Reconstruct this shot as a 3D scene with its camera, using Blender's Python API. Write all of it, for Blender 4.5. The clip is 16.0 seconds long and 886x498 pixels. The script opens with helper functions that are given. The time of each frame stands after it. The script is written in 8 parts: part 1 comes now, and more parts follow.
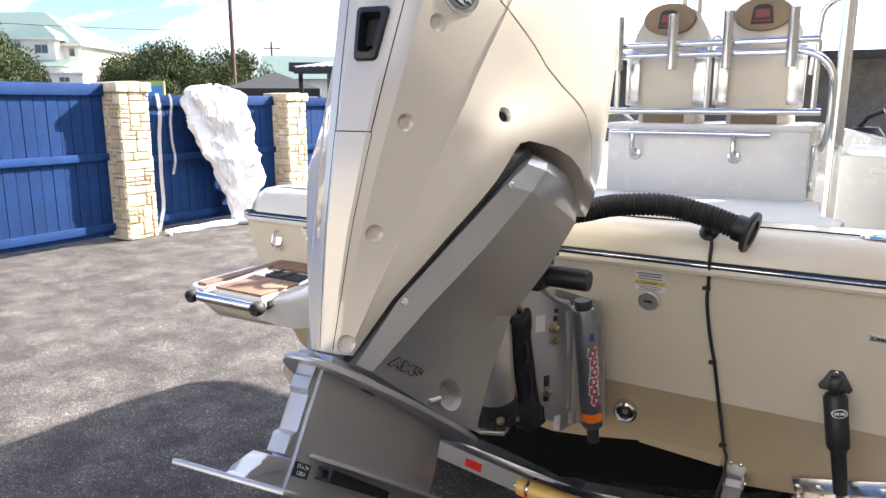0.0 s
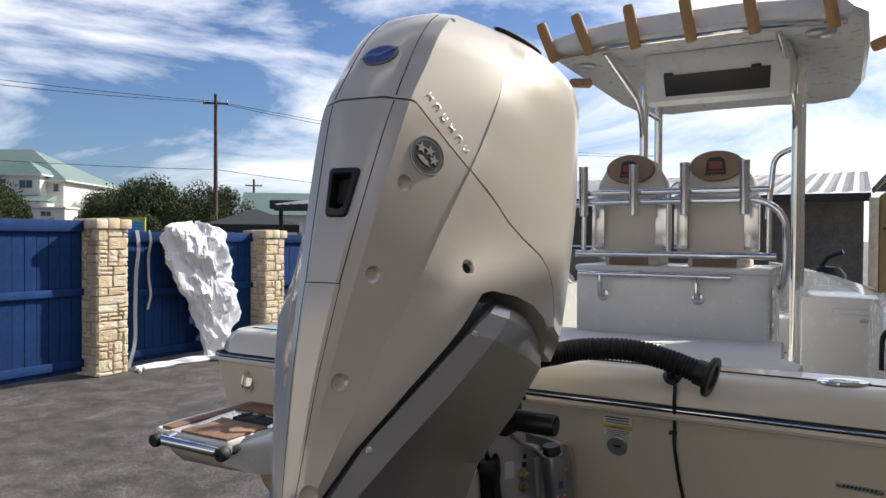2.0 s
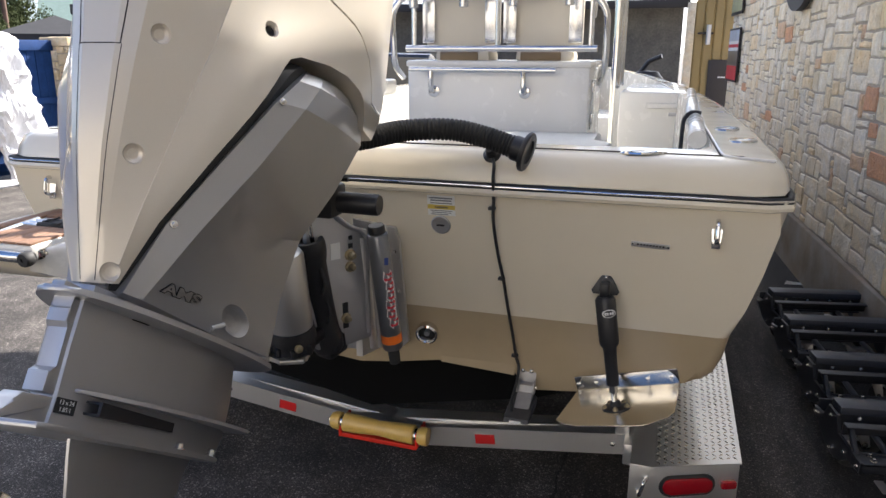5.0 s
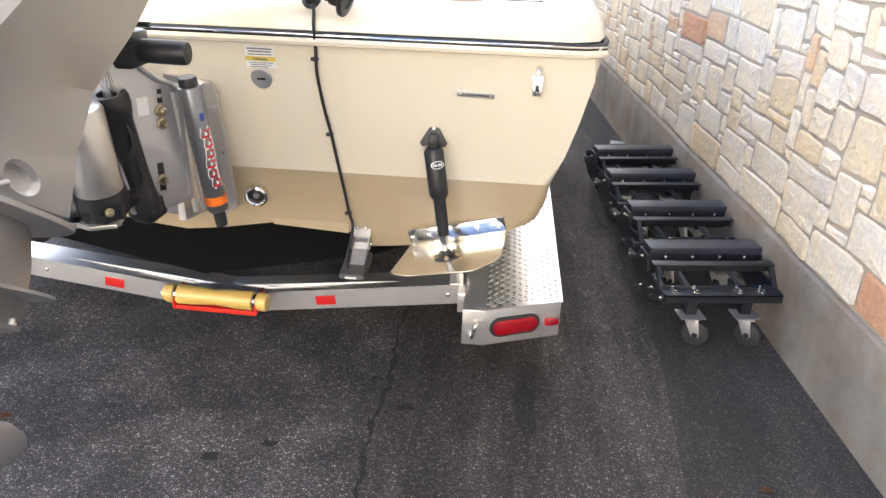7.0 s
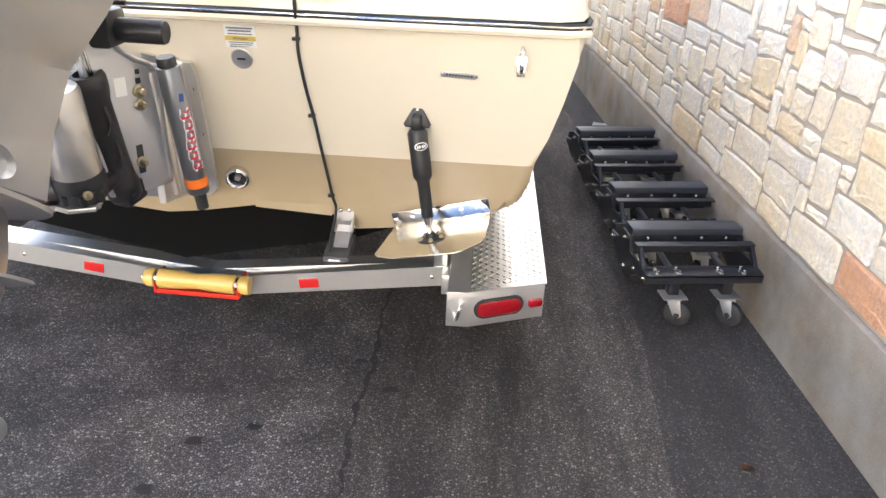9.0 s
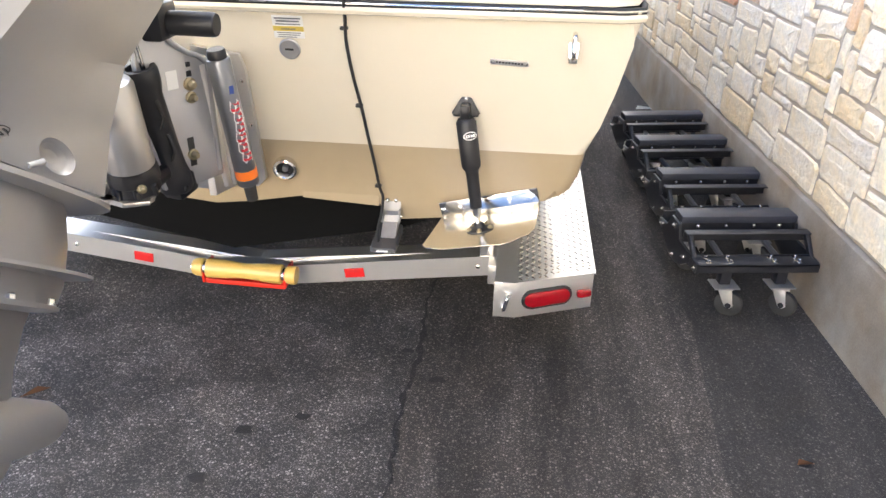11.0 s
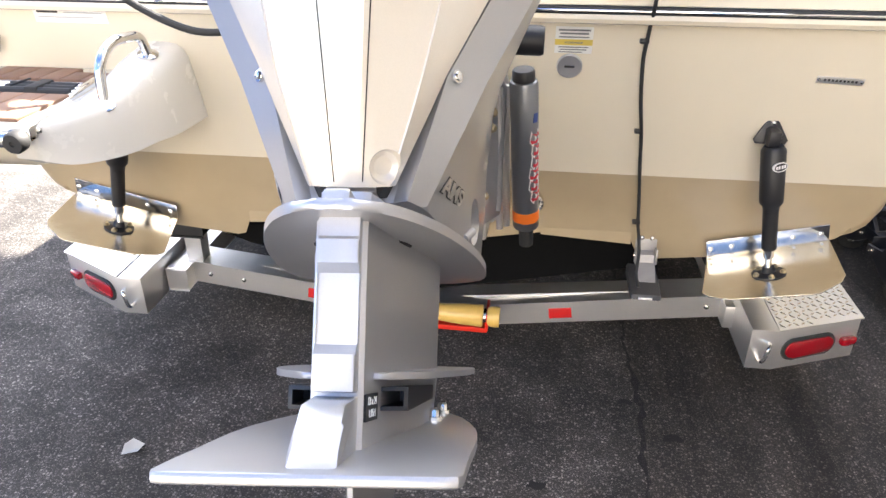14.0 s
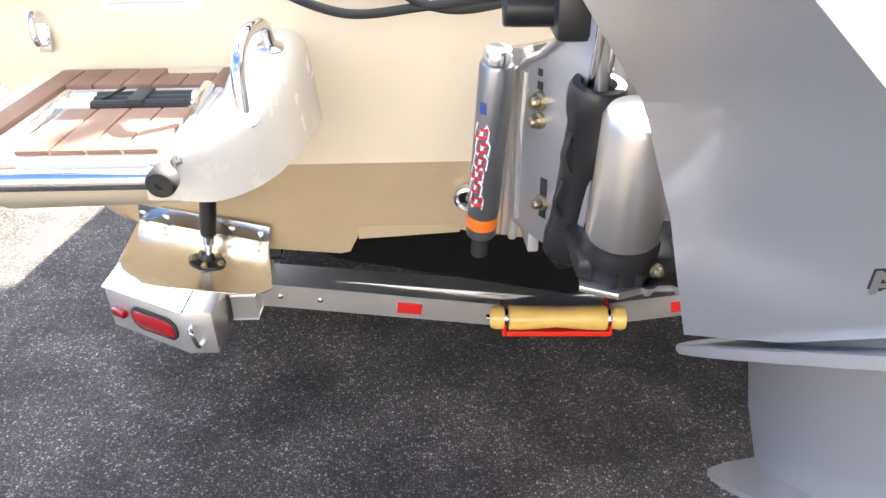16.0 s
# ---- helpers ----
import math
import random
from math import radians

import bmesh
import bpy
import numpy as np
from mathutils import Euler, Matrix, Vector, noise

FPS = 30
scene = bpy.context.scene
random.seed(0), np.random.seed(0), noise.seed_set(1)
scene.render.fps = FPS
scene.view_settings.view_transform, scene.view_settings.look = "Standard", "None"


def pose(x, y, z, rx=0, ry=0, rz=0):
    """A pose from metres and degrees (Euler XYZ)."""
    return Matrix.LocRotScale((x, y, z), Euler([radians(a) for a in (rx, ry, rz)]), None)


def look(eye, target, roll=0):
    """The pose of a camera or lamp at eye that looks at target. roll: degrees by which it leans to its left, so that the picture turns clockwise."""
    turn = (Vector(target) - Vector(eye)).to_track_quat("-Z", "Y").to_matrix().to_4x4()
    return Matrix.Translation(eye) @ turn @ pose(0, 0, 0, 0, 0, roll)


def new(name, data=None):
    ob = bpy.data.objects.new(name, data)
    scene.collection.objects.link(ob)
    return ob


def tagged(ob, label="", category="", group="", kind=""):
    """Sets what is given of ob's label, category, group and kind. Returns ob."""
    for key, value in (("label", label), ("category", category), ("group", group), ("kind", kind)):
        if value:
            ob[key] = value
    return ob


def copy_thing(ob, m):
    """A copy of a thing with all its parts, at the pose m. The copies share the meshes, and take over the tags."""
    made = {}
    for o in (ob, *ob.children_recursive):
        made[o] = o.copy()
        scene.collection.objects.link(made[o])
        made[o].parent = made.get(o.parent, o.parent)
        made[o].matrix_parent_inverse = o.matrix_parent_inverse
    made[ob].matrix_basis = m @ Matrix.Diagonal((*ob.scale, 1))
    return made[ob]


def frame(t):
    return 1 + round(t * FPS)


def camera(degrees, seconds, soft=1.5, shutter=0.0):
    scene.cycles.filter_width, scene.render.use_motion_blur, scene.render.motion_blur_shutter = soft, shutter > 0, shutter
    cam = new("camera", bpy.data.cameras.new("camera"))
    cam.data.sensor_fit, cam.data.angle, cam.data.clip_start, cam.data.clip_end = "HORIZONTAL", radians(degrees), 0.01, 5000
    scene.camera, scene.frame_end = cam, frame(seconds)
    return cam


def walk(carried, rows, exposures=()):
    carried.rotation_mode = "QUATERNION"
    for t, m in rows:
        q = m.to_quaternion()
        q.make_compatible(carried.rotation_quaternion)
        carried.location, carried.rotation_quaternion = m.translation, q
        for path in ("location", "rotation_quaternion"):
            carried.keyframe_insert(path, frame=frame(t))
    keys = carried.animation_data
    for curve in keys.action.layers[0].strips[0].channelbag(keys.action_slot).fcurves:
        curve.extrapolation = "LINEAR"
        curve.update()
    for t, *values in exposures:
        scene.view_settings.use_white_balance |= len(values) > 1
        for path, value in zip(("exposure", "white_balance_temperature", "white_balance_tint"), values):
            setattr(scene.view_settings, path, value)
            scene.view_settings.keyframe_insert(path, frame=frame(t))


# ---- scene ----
import mathutils.bvhtree
cam = camera(63.3, 16.0)
PATH = [
    (0, (0.884, -1.991, 1.721), (-0.147, -0.325, 1.318), -0.0),
    (0.5, (0.899, -2.013, 1.746), (-0.155, -0.329, 1.515), 0.1),
    (1, (0.908, -2.024, 1.753), (-0.127, -0.317, 1.644), 0.5),
    (1.5, (0.921, -2.023, 1.756), (-0.104, -0.306, 1.706), 0.4),
    (2, (0.928, -2.02, 1.754), (-0.071, -0.288, 1.721), 0.4),
    (2.5, (0.932, -2.019, 1.751), (-0.052, -0.278, 1.718), 0.4),
    (3, (0.935, -2.023, 1.747), (0.018, -0.247, 1.697), 0.5),
    (3.5, (0.942, -2.013, 1.729), (0.09, -0.21, 1.571), 0.5),
    (4, (0.948, -1.999, 1.705), (0.206, -0.162, 1.429), 0.5),
    (4.5, (0.958, -1.99, 1.69), (0.28, -0.146, 1.314), 0.5),
    (5, (0.969, -1.975, 1.657), (0.391, -0.136, 1.127), 0.1),
    (5.2, (0.974, -1.969, 1.641), (0.466, -0.129, 1.044), 0.1),
    (7.3, (1.028, -1.967, 1.587), (0.913, -0.164, 0.728), 1.9),
    (7.5, (1.029, -1.969, 1.583), (0.928, -0.171, 0.712), 1.8),
    (8, (1.026, -1.964, 1.592), (0.937, -0.181, 0.691), 2.4),
    (8.2, (1.027, -1.967, 1.585), (0.939, -0.175, 0.7), 2.5),
    (10.3, (0.989, -1.943, 1.595), (0.857, -0.163, 0.693), 1.4),
    (10.5, (0.986, -1.94, 1.593), (0.821, -0.17, 0.677), 1.1),
    (11, (0.977, -1.935, 1.593), (0.79, -0.173, 0.666), 0.9),
    (11.5, (0.975, -1.932, 1.593), (0.774, -0.174, 0.659), 1.1),
    (12, (0.894, -1.921, 1.589), (0.673, -0.168, 0.651), 1.6),
    (12.5, (0.695, -1.915, 1.596), (0.52, -0.146, 0.678), 0.5),
    (13, (0.538, -1.904, 1.587), (0.422, -0.132, 0.668), 1.4),
    (13.5, (0.406, -1.806, 1.566), (0.237, -0.037, 0.648), 1.2),
    (14, (0.26, -1.691, 1.552), (0.033, 0.068, 0.629), 0.1),
    (14.5, (0.079, -1.654, 1.546), (-0.129, 0.099, 0.607), -2.0),
    (15, (-0.146, -1.642, 1.557), (-0.167, 0.099, 0.572), -0.6),
    (15.5, (-0.27, -1.565, 1.537), (-0.318, 0.149, 0.507), -0.8),
    (16, (-0.332, -1.403, 1.519), (-0.343, 0.319, 0.503), -1.2),
]
EXPOSURES = [(0.0, 2.08, 6600, 12), (0.5, 1.31, 6550, 12), (1.0, 0.82, 6500, 12), (2.5, 0.46, 6400, 12), (4.0, 1.00, 6450, 12), (5.2, 1.85, 6650, 12), (7.3, 3.52, 6900, 11),
             (11.0, 3.62, 6900, 11), (12.5, 3.72, 6900, 11), (13.5, 3.36, 6850, 12), (14.0, 3.16, 6850, 12), (14.5, 2.82, 6850, 12), (15.0, 2.88, 6950, 11), (16.0, 3.28, 6850, 11)]
walk(cam, [(t, look(eye, target, roll)) for t, eye, target, roll in PATH], EXPOSURES)

# ---- sky and sun ----
SUN_FROM = Vector((0.61, 1.37, 1.0)).normalized()
world = bpy.data.worlds.new("sky")
scene.world = world
world.use_nodes = True
wt = world.node_tree
wt.nodes.clear()
w_out = wt.nodes.new("ShaderNodeOutputWorld")
w_bg = wt.nodes.new("ShaderNodeBackground")
w_sky = wt.nodes.new("ShaderNodeTexSky")
w_sky.sky_type = "NISHITA"
w_sky.sun_disc = False
w_sky.sun_elevation = math.asin(SUN_FROM.z)
w_sky.sun_rotation = math.atan2(SUN_FROM.x, SUN_FROM.y)
w_sky.air_density, w_sky.dust_density, w_sky.ozone_density = 1.0, 0.8, 1.5
w_co = wt.nodes.new("ShaderNodeTexCoord")
w_map = wt.nodes.new("ShaderNodeMapping")
w_map.inputs["Scale"].default_value = (1.6, 1.6, 5.0)
w_map.inputs["Rotation"].default_value = (0.25, 0.1, 0.5)
w_no = wt.nodes.new("ShaderNodeTexNoise")
w_no.inputs["Scale"].default_value = 1.5
w_no.inputs["Detail"].default_value = 9.0
w_no.inputs["Roughness"].default_value = 0.58
w_no.inputs["Distortion"].default_value = 0.5
w_ra = wt.nodes.new("ShaderNodeValToRGB")
w_ra.color_ramp.elements[0].position = 0.46
w_ra.color_ramp.elements[0].color = (0, 0, 0, 1)
w_ra.color_ramp.elements[1].position = 0.66
w_ra.color_ramp.elements[1].color = (1, 1, 1, 1)
w_mix = wt.nodes.new("ShaderNodeMix")
w_mix.data_type = "RGBA"
w_mix.inputs[7].default_value = (12.5, 12.8, 13.2, 1)
wt.links.new(w_co.outputs["Generated"], w_map.inputs["Vector"])
wt.links.new(w_map.outputs["Vector"], w_no.inputs["Vector"])
w_dot = wt.nodes.new("ShaderNodeVectorMath")      # more cloud towards the sun's side of the sky
w_dot.operation = "DOT_PRODUCT"
w_dot.inputs[1].default_value = (0.65, 0.76, 0.0)
wt.links.new(w_co.outputs["Generated"], w_dot.inputs[0])
w_add = wt.nodes.new("ShaderNodeMath")
w_add.operation = "MULTIPLY_ADD"
w_add.inputs[1].default_value = 0.17
wt.links.new(w_dot.outputs["Value"], w_add.inputs[0])
wt.links.new(w_no.outputs["Fac"], w_add.inputs[2])
w_off = wt.nodes.new("ShaderNodeMath")
w_off.operation = "SUBTRACT"
w_off.inputs[1].default_value = 0.002
wt.links.new(w_add.outputs[0], w_off.inputs[0])
wt.links.new(w_off.outputs[0], w_ra.inputs["Fac"])
wt.links.new(w_ra.outputs["Color"], w_mix.inputs[0])
w_deep = wt.nodes.new("ShaderNodeMix")
w_deep.data_type, w_deep.blend_type = "RGBA", "MULTIPLY"
w_deep.inputs[0].default_value = 1.0
w_deep.inputs[7].default_value = (0.62, 0.76, 1.0, 1)
wt.links.new(w_sky.outputs["Color"], w_deep.inputs[6])
wt.links.new(w_deep.outputs[2], w_mix.inputs[6])
wt.links.new(w_mix.outputs[2], w_bg.inputs["Color"])
wt.links.new(w_bg.outputs["Background"], w_out.inputs["Surface"])
w_bg.inputs["Strength"].default_value = 0.075

sun = new("sun", bpy.data.lights.new("sun", "SUN"))
sun.data.energy = 5.0
sun.data.angle = radians(0.6)
sun.data.color = (1.0, 0.96, 0.90)
sun.matrix_world = look(SUN_FROM * 40, (0, 0, 0))


# ---- materials ----
def material(name, color, rough=0.5, metal=0.0, grain=0.0, grain_scale=200.0, stain=0.0, stain_scale=3.0,
             bump=0.0, bump_scale=150.0, coat=0.0, vary=0.0, islands=False, second=None, spec=0.5, wear=0.0):
    """A surface with fine grain, larger stains, relief and, where asked, a change of tone from piece to piece."""
    m = bpy.data.materials.new(name)
    m.use_nodes = True
    t = m.node_tree
    b = t.nodes["Principled BSDF"]
    b.inputs["Roughness"].default_value = rough
    b.inputs["Metallic"].default_value = metal
    b.inputs["Specular IOR Level"].default_value = spec
    b.inputs["Coat Weight"].default_value = coat
    b.inputs["Coat Roughness"].default_value = 0.05
    co = t.nodes.new("ShaderNodeTexCoord").outputs["Object"]
    c = t.nodes.new("ShaderNodeRGB")
    c.outputs[0].default_value = (*color, 1)
    col = c.outputs[0]

    def noise_at(scale, detail=4.0, rough_=0.6):
        n = t.nodes.new("ShaderNodeTexNoise")
        n.inputs["Scale"].default_value = scale
        n.inputs["Detail"].default_value = detail
        n.inputs["Roughness"].default_value = rough_
        t.links.new(co, n.inputs["Vector"])
        return n.outputs["Fac"]

    def remap(v, lo, hi):
        r = t.nodes.new("ShaderNodeMapRange")
        r.inputs["From Min"].default_value, r.inputs["From Max"].default_value = 0.3, 0.7
        r.inputs["To Min"].default_value, r.inputs["To Max"].default_value = lo, hi
        t.links.new(v, r.inputs["Value"])
        return r.outputs["Result"]

    def times(col_, v):
        x = t.nodes.new("ShaderNodeMix")
        x.data_type, x.blend_type = "RGBA", "MULTIPLY"
        x.inputs[0].default_value = 1.0
        t.links.new(col_, x.inputs[6])
        t.links.new(v, x.inputs[7])
        return x.outputs[2]

    if second is not None:
        x = t.nodes.new("ShaderNodeMix")
        x.data_type = "RGBA"
        x.inputs[7].default_value = (*second, 1)
        t.links.new(col, x.inputs[6])
        t.links.new(remap(noise_at(stain_scale * 1.7, 5), 0, 1), x.inputs[0])
        col = x.outputs[2]
    if vary:
        if islands:
            r = t.nodes.new("ShaderNodeNewGeometry").outputs["Random Per Island"]
        else:
            r = t.nodes.new("ShaderNodeObjectInfo").outputs["Random"]
        mr = t.nodes.new("ShaderNodeMapRange")
        mr.inputs["To Min"].default_value, mr.inputs["To Max"].default_value = 1 - vary, 1 + vary * 0.5
        t.links.new(r, mr.inputs["Value"])
        col = times(col, mr.outputs["Result"])
    if stain:
        col = times(col, remap(noise_at(stain_scale, 6), 1 - stain, 1 + stain * 0.4))
    if grain:
        col = times(col, remap(noise_at(grain_scale, 3), 1 - grain, 1 + grain))
    t.links.new(col, b.inputs["Base Color"])
    if wear:
        t.links.new(remap(noise_at(stain_scale * 4, 5), max(0.0, rough - wear), rough + wear), b.inputs["Roughness"])
    if bump:
        bp = t.nodes.new("ShaderNodeBump")
        bp.inputs["Strength"].default_value = 1.0
        bp.inputs["Distance"].default_value = bump
        t.links.new(noise_at(bump_scale, 5, 0.65), bp.inputs["Height"])
        t.links.new(bp.outputs["Normal"], b.inputs["Normal"])
    return m


def ramp_pieces(m, colors, islands):
    """Gives each piece its own tone from a short list."""
    t = m.node_tree
    b = t.nodes["Principled BSDF"]
    if islands:
        r = t.nodes.new("ShaderNodeNewGeometry").outputs["Random Per Island"]
    else:
        r = t.nodes.new("ShaderNodeObjectInfo").outputs["Random"]
    k = t.nodes.new("ShaderNodeValToRGB")
    k.color_ramp.interpolation = "CONSTANT"
    while len(k.color_ramp.elements) < len(colors):
        k.color_ramp.elements.new(0.5)
    for i, (p, c) in enumerate(colors):
        k.color_ramp.elements[i].position = p
        k.color_ramp.elements[i].color = (*c, 1)
    t.links.new(r, k.inputs["Fac"])
    x = t.nodes.new("ShaderNodeMix")
    x.data_type, x.blend_type = "RGBA", "MULTIPLY"
    x.inputs[0].default_value = 1.0
    old = b.inputs["Base Color"].links[0].from_socket
    t.links.new(k.outputs["Color"], x.inputs[6])
    t.links.new(old, x.inputs[7])
    t.links.new(x.outputs[2], b.inputs["Base Color"])
    return m


def asphalt_material(name, base, fleck, smear, streak):
    """Dark binder with pale chips of two sizes, worn patches and, in the lane, long streaks."""
    m = material(name, base, 0.86, stain=0.30, stain_scale=0.8, bump=0.004, bump_scale=170)
    t = m.node_tree
    b = t.nodes["Principled BSDF"]
    co = t.nodes.new("ShaderNodeTexCoord").outputs["Object"]

    warp = t.nodes.new("ShaderNodeTexNoise")
    warp.inputs["Scale"].default_value = 160.0
    warp.inputs["Detail"].default_value = 2.0
    t.links.new(co, warp.inputs["Vector"])
    shift = t.nodes.new("ShaderNodeVectorMath")
    shift.operation = "MULTIPLY_ADD"
    shift.inputs[1].default_value = (0.006, 0.006, 0.006)
    t.links.new(warp.outputs["Color"], shift.inputs[0])
    t.links.new(co, shift.inputs[2])
    co = shift.outputs["Vector"]

    def chips(scale, power, gain):
        v = t.nodes.new("ShaderNodeTexVoronoi")
        v.inputs["Scale"].default_value = scale
        t.links.new(co, v.inputs["Vector"])
        sep = t.nodes.new("ShaderNodeSeparateColor")
        t.links.new(v.outputs["Color"], sep.inputs["Color"])
        p = t.nodes.new("ShaderNodeMath")
        p.operation = "POWER"
        p.inputs[1].default_value = power
        t.links.new(sep.outputs["Red"], p.inputs[0])
        # a chip is round: it fades out at the cell's rim
        r = t.nodes.new("ShaderNodeMapRange")
        r.inputs["From Min"].default_value, r.inputs["From Max"].default_value = 0.25, 0.55
        r.inputs["To Min"].default_value, r.inputs["To Max"].default_value = gain, 0.0
        t.links.new(v.outputs["Distance"], r.inputs["Value"])
        q = t.nodes.new("ShaderNodeMath")
        q.operation = "MULTIPLY"
        t.links.new(p.outputs[0], q.inputs[0])
        t.links.new(r.outputs["Result"], q.inputs[1])
        return q.outputs[0]

    def add(x, y, op="ADD"):
        q = t.nodes.new("ShaderNodeMath")
        q.operation = op
        for i, s in enumerate((x, y)):
            if isinstance(s, float):
                q.inputs[i].default_value = s
            else:
                t.links.new(s, q.inputs[i])
        return q.outputs[0]

    mp = t.nodes.new("ShaderNodeMapping")
    mp.inputs["Scale"].default_value = (1.0, 0.18 if streak else 1.0, 1.0)
    t.links.new(co, mp.inputs["Vector"])
    n = t.nodes.new("ShaderNodeTexNoise")
    n.inputs["Scale"].default_value = 5.5 if streak else 3.2
    n.inputs["Detail"].default_value = 7.0
    n.inputs["Roughness"].default_value = 0.65
    t.links.new(mp.outputs["Vector"], n.inputs["Vector"])
    wear = t.nodes.new("ShaderNodeMapRange")
    wear.inputs["From Min"].default_value, wear.inputs["From Max"].default_value = 0.40, 0.68
    wear.inputs["To Min"].default_value, wear.inputs["To Max"].default_value = 1.0 - smear, 1.0 + smear
    t.links.new(n.outputs["Fac"], wear.inputs["Value"])
    total = add(add(chips(112, 5.0, fleck * 1.15), chips(225, 2.5, fleck * 0.90)), 0.36)
    total = add(total, wear.outputs["Result"], "MULTIPLY")
    x = t.nodes.new("ShaderNodeMix")
    x.data_type, x.blend_type = "RGBA", "MULTIPLY"
    x.inputs[0].default_value = 1.0
    t.links.new(b.inputs["Base Color"].links[0].from_socket, x.inputs[6])
    t.links.new(total, x.inputs[7])
    t.links.new(x.outputs[2], b.inputs["Base Color"])
    return m


ASPHALT = asphalt_material("asphalt", (0.138, 0.122, 0.110), 2.4, 0.42, False)
LANE = asphalt_material("asphalt lane", (0.128, 0.110, 0.096), 1.9, 0.48, True)
STRIP = asphalt_material("newer asphalt", (0.080, 0.071, 0.064), 1.3, 0.30, True)
GEL_CREAM = material("cream gelcoat", (0.79, 0.712, 0.565), 0.22, stain=0.04, stain_scale=2, coat=0.5, wear=0.04)
GEL_WHITE = material("off-white gelcoat", (0.77, 0.75, 0.70), 0.25, stain=0.05, stain_scale=3, coat=0.4, wear=0.05)
GEL_COOL = material("cool white gelcoat", (0.66, 0.67, 0.67), 0.3, stain=0.06, stain_scale=3, coat=0.3, wear=0.05)
NONSKID = material("white non-skid deck", (0.76, 0.74, 0.68), 0.6, stain=0.06, bump=0.0006, bump_scale=400)
TAN_BOTTOM = material("tan hull bottom", (0.46, 0.365, 0.235), 0.3, stain=0.08, stain_scale=4, coat=0.2)
# near black, because the shade under the hull is put into this colour
SHADED_BOTTOM = material("hull bottom with shade in its black", (0.006, 0.006, 0.006), 0.9, stain=0.2, spec=0.1)
COWL = material("pearl cream cowl paint", (0.69, 0.628, 0.53), 0.28, metal=0.25, grain=0.03, grain_scale=900, coat=0.7)
GREY_PAINT = material("metallic grey paint", (0.47, 0.47, 0.475), 0.36, metal=0.68, grain=0.05, grain_scale=1200, coat=0.5, stain=0.05)
GREY_CAST = material("grey cast aluminium paint", (0.51, 0.51, 0.52), 0.36, metal=0.72, grain=0.04, grain_scale=900, stain=0.06, coat=0.2)
STAINLESS = material("polished stainless steel", (0.75, 0.74, 0.72), 0.07, metal=1.0, stain=0.06, stain_scale=12)
BRUSHED = material("brushed stainless sheet", (0.74, 0.70, 0.62), 0.20, metal=1.0, stain=0.08, stain_scale=9, wear=0.05)
ANODIZED = material("brushed anodised tube", (0.72, 0.72, 0.72), 0.22, metal=1.0, stain=0.05)
ALUMINIUM = material("mill finish aluminium", (0.84, 0.82, 0.79), 0.34, metal=0.85, stain=0.06, stain_scale=5, grain=0.03, grain_scale=500, wear=0.06)
PROP_STEEL = material("mirror stainless propeller", (0.72, 0.69, 0.64), 0.06, metal=1.0, stain=0.05, stain_scale=14)
BLACK_PLASTIC = material("black plastic", (0.018, 0.018, 0.02), 0.38, stain=0.1)
BLACK_RUBBER = material("black rubber", (0.022, 0.022, 0.022), 0.65, stain=0.15, bump=0.0005)
BLACK_STEEL = material("black powder coated steel", (0.020, 0.021, 0.026), 0.42, stain=0.25, stain_scale=14, bump=0.0004)
PAD_STEEL = material("blue-black bar coating", (0.035, 0.040, 0.055), 0.38, stain=0.2, stain_scale=10)
SATIN_SILVER = material("satin silver cylinder", (0.62, 0.60, 0.57), 0.3, metal=0.9, stain=0.05)
GREY_TUBE = material("grey anodised cylinder", (0.25, 0.26, 0.28), 0.3, metal=0.8, stain=0.06)
DULL_GREY = material("dull silver plastic", (0.36, 0.35, 0.34), 0.35, metal=0.35, stain=0.12, stain_scale=30)
SENSOR_GREY = material("dark grey plastic", (0.045, 0.045, 0.048), 0.45, stain=0.15, stain_scale=25)
BRASS = material("dull yellowed steel", (0.46, 0.39, 0.26), 0.3, metal=1.0, stain=0.2, stain_scale=60)
RED_LENS = material("red lens", (0.36, 0.003, 0.010), 0.12, coat=1.0, bump=0.0012, bump_scale=160)
RED_TAPE = material("red reflective tape", (0.62, 0.02, 0.02), 0.3)
RED_STRAP = material("red plastic bracket", (0.75, 0.03, 0.015), 0.35)
ORANGE = material("orange sticker", (0.85, 0.18, 0.02), 0.4)
ROLLER = material("amber polyurethane roller", (0.80, 0.52, 0.14), 0.3, coat=0.4, stain=0.08, stain_scale=20)
TEAK = material("tan foam decking", (0.29, 0.165, 0.105), 0.75, vary=0.12, grain=0.15, grain_scale=500, stain=0.12, stain_scale=12)
GROOVE = material("dark groove", (0.03, 0.022, 0.018), 0.8)
WHITE_PRINT = material("white print", (0.82, 0.82, 0.80), 0.45)
BLACK_PRINT = material("black print", (0.02, 0.02, 0.02), 0.5)
RED_PRINT = material("red print", (0.62, 0.03, 0.05), 0.45)
YELLOW_PRINT = material("yellow print", (0.72, 0.55, 0.12), 0.45)
CREST_RED = material("dark red print", (0.22, 0.035, 0.04), 0.5)
BLUE_PRINT = material("blue print", (0.03, 0.07, 0.28), 0.3)
BLUE_FENCE = material("blue painted boards", (0.010, 0.040, 0.138), 0.75, spec=0.15, stain=0.25, stain_scale=5, vary=0.12, grain=0.12, grain_scale=60, bump=0.0008, bump_scale=40)
MORTAR = material("pale mortar", (0.50, 0.43, 0.345), 0.9, stain=0.2, bump=0.002, bump_scale=120)
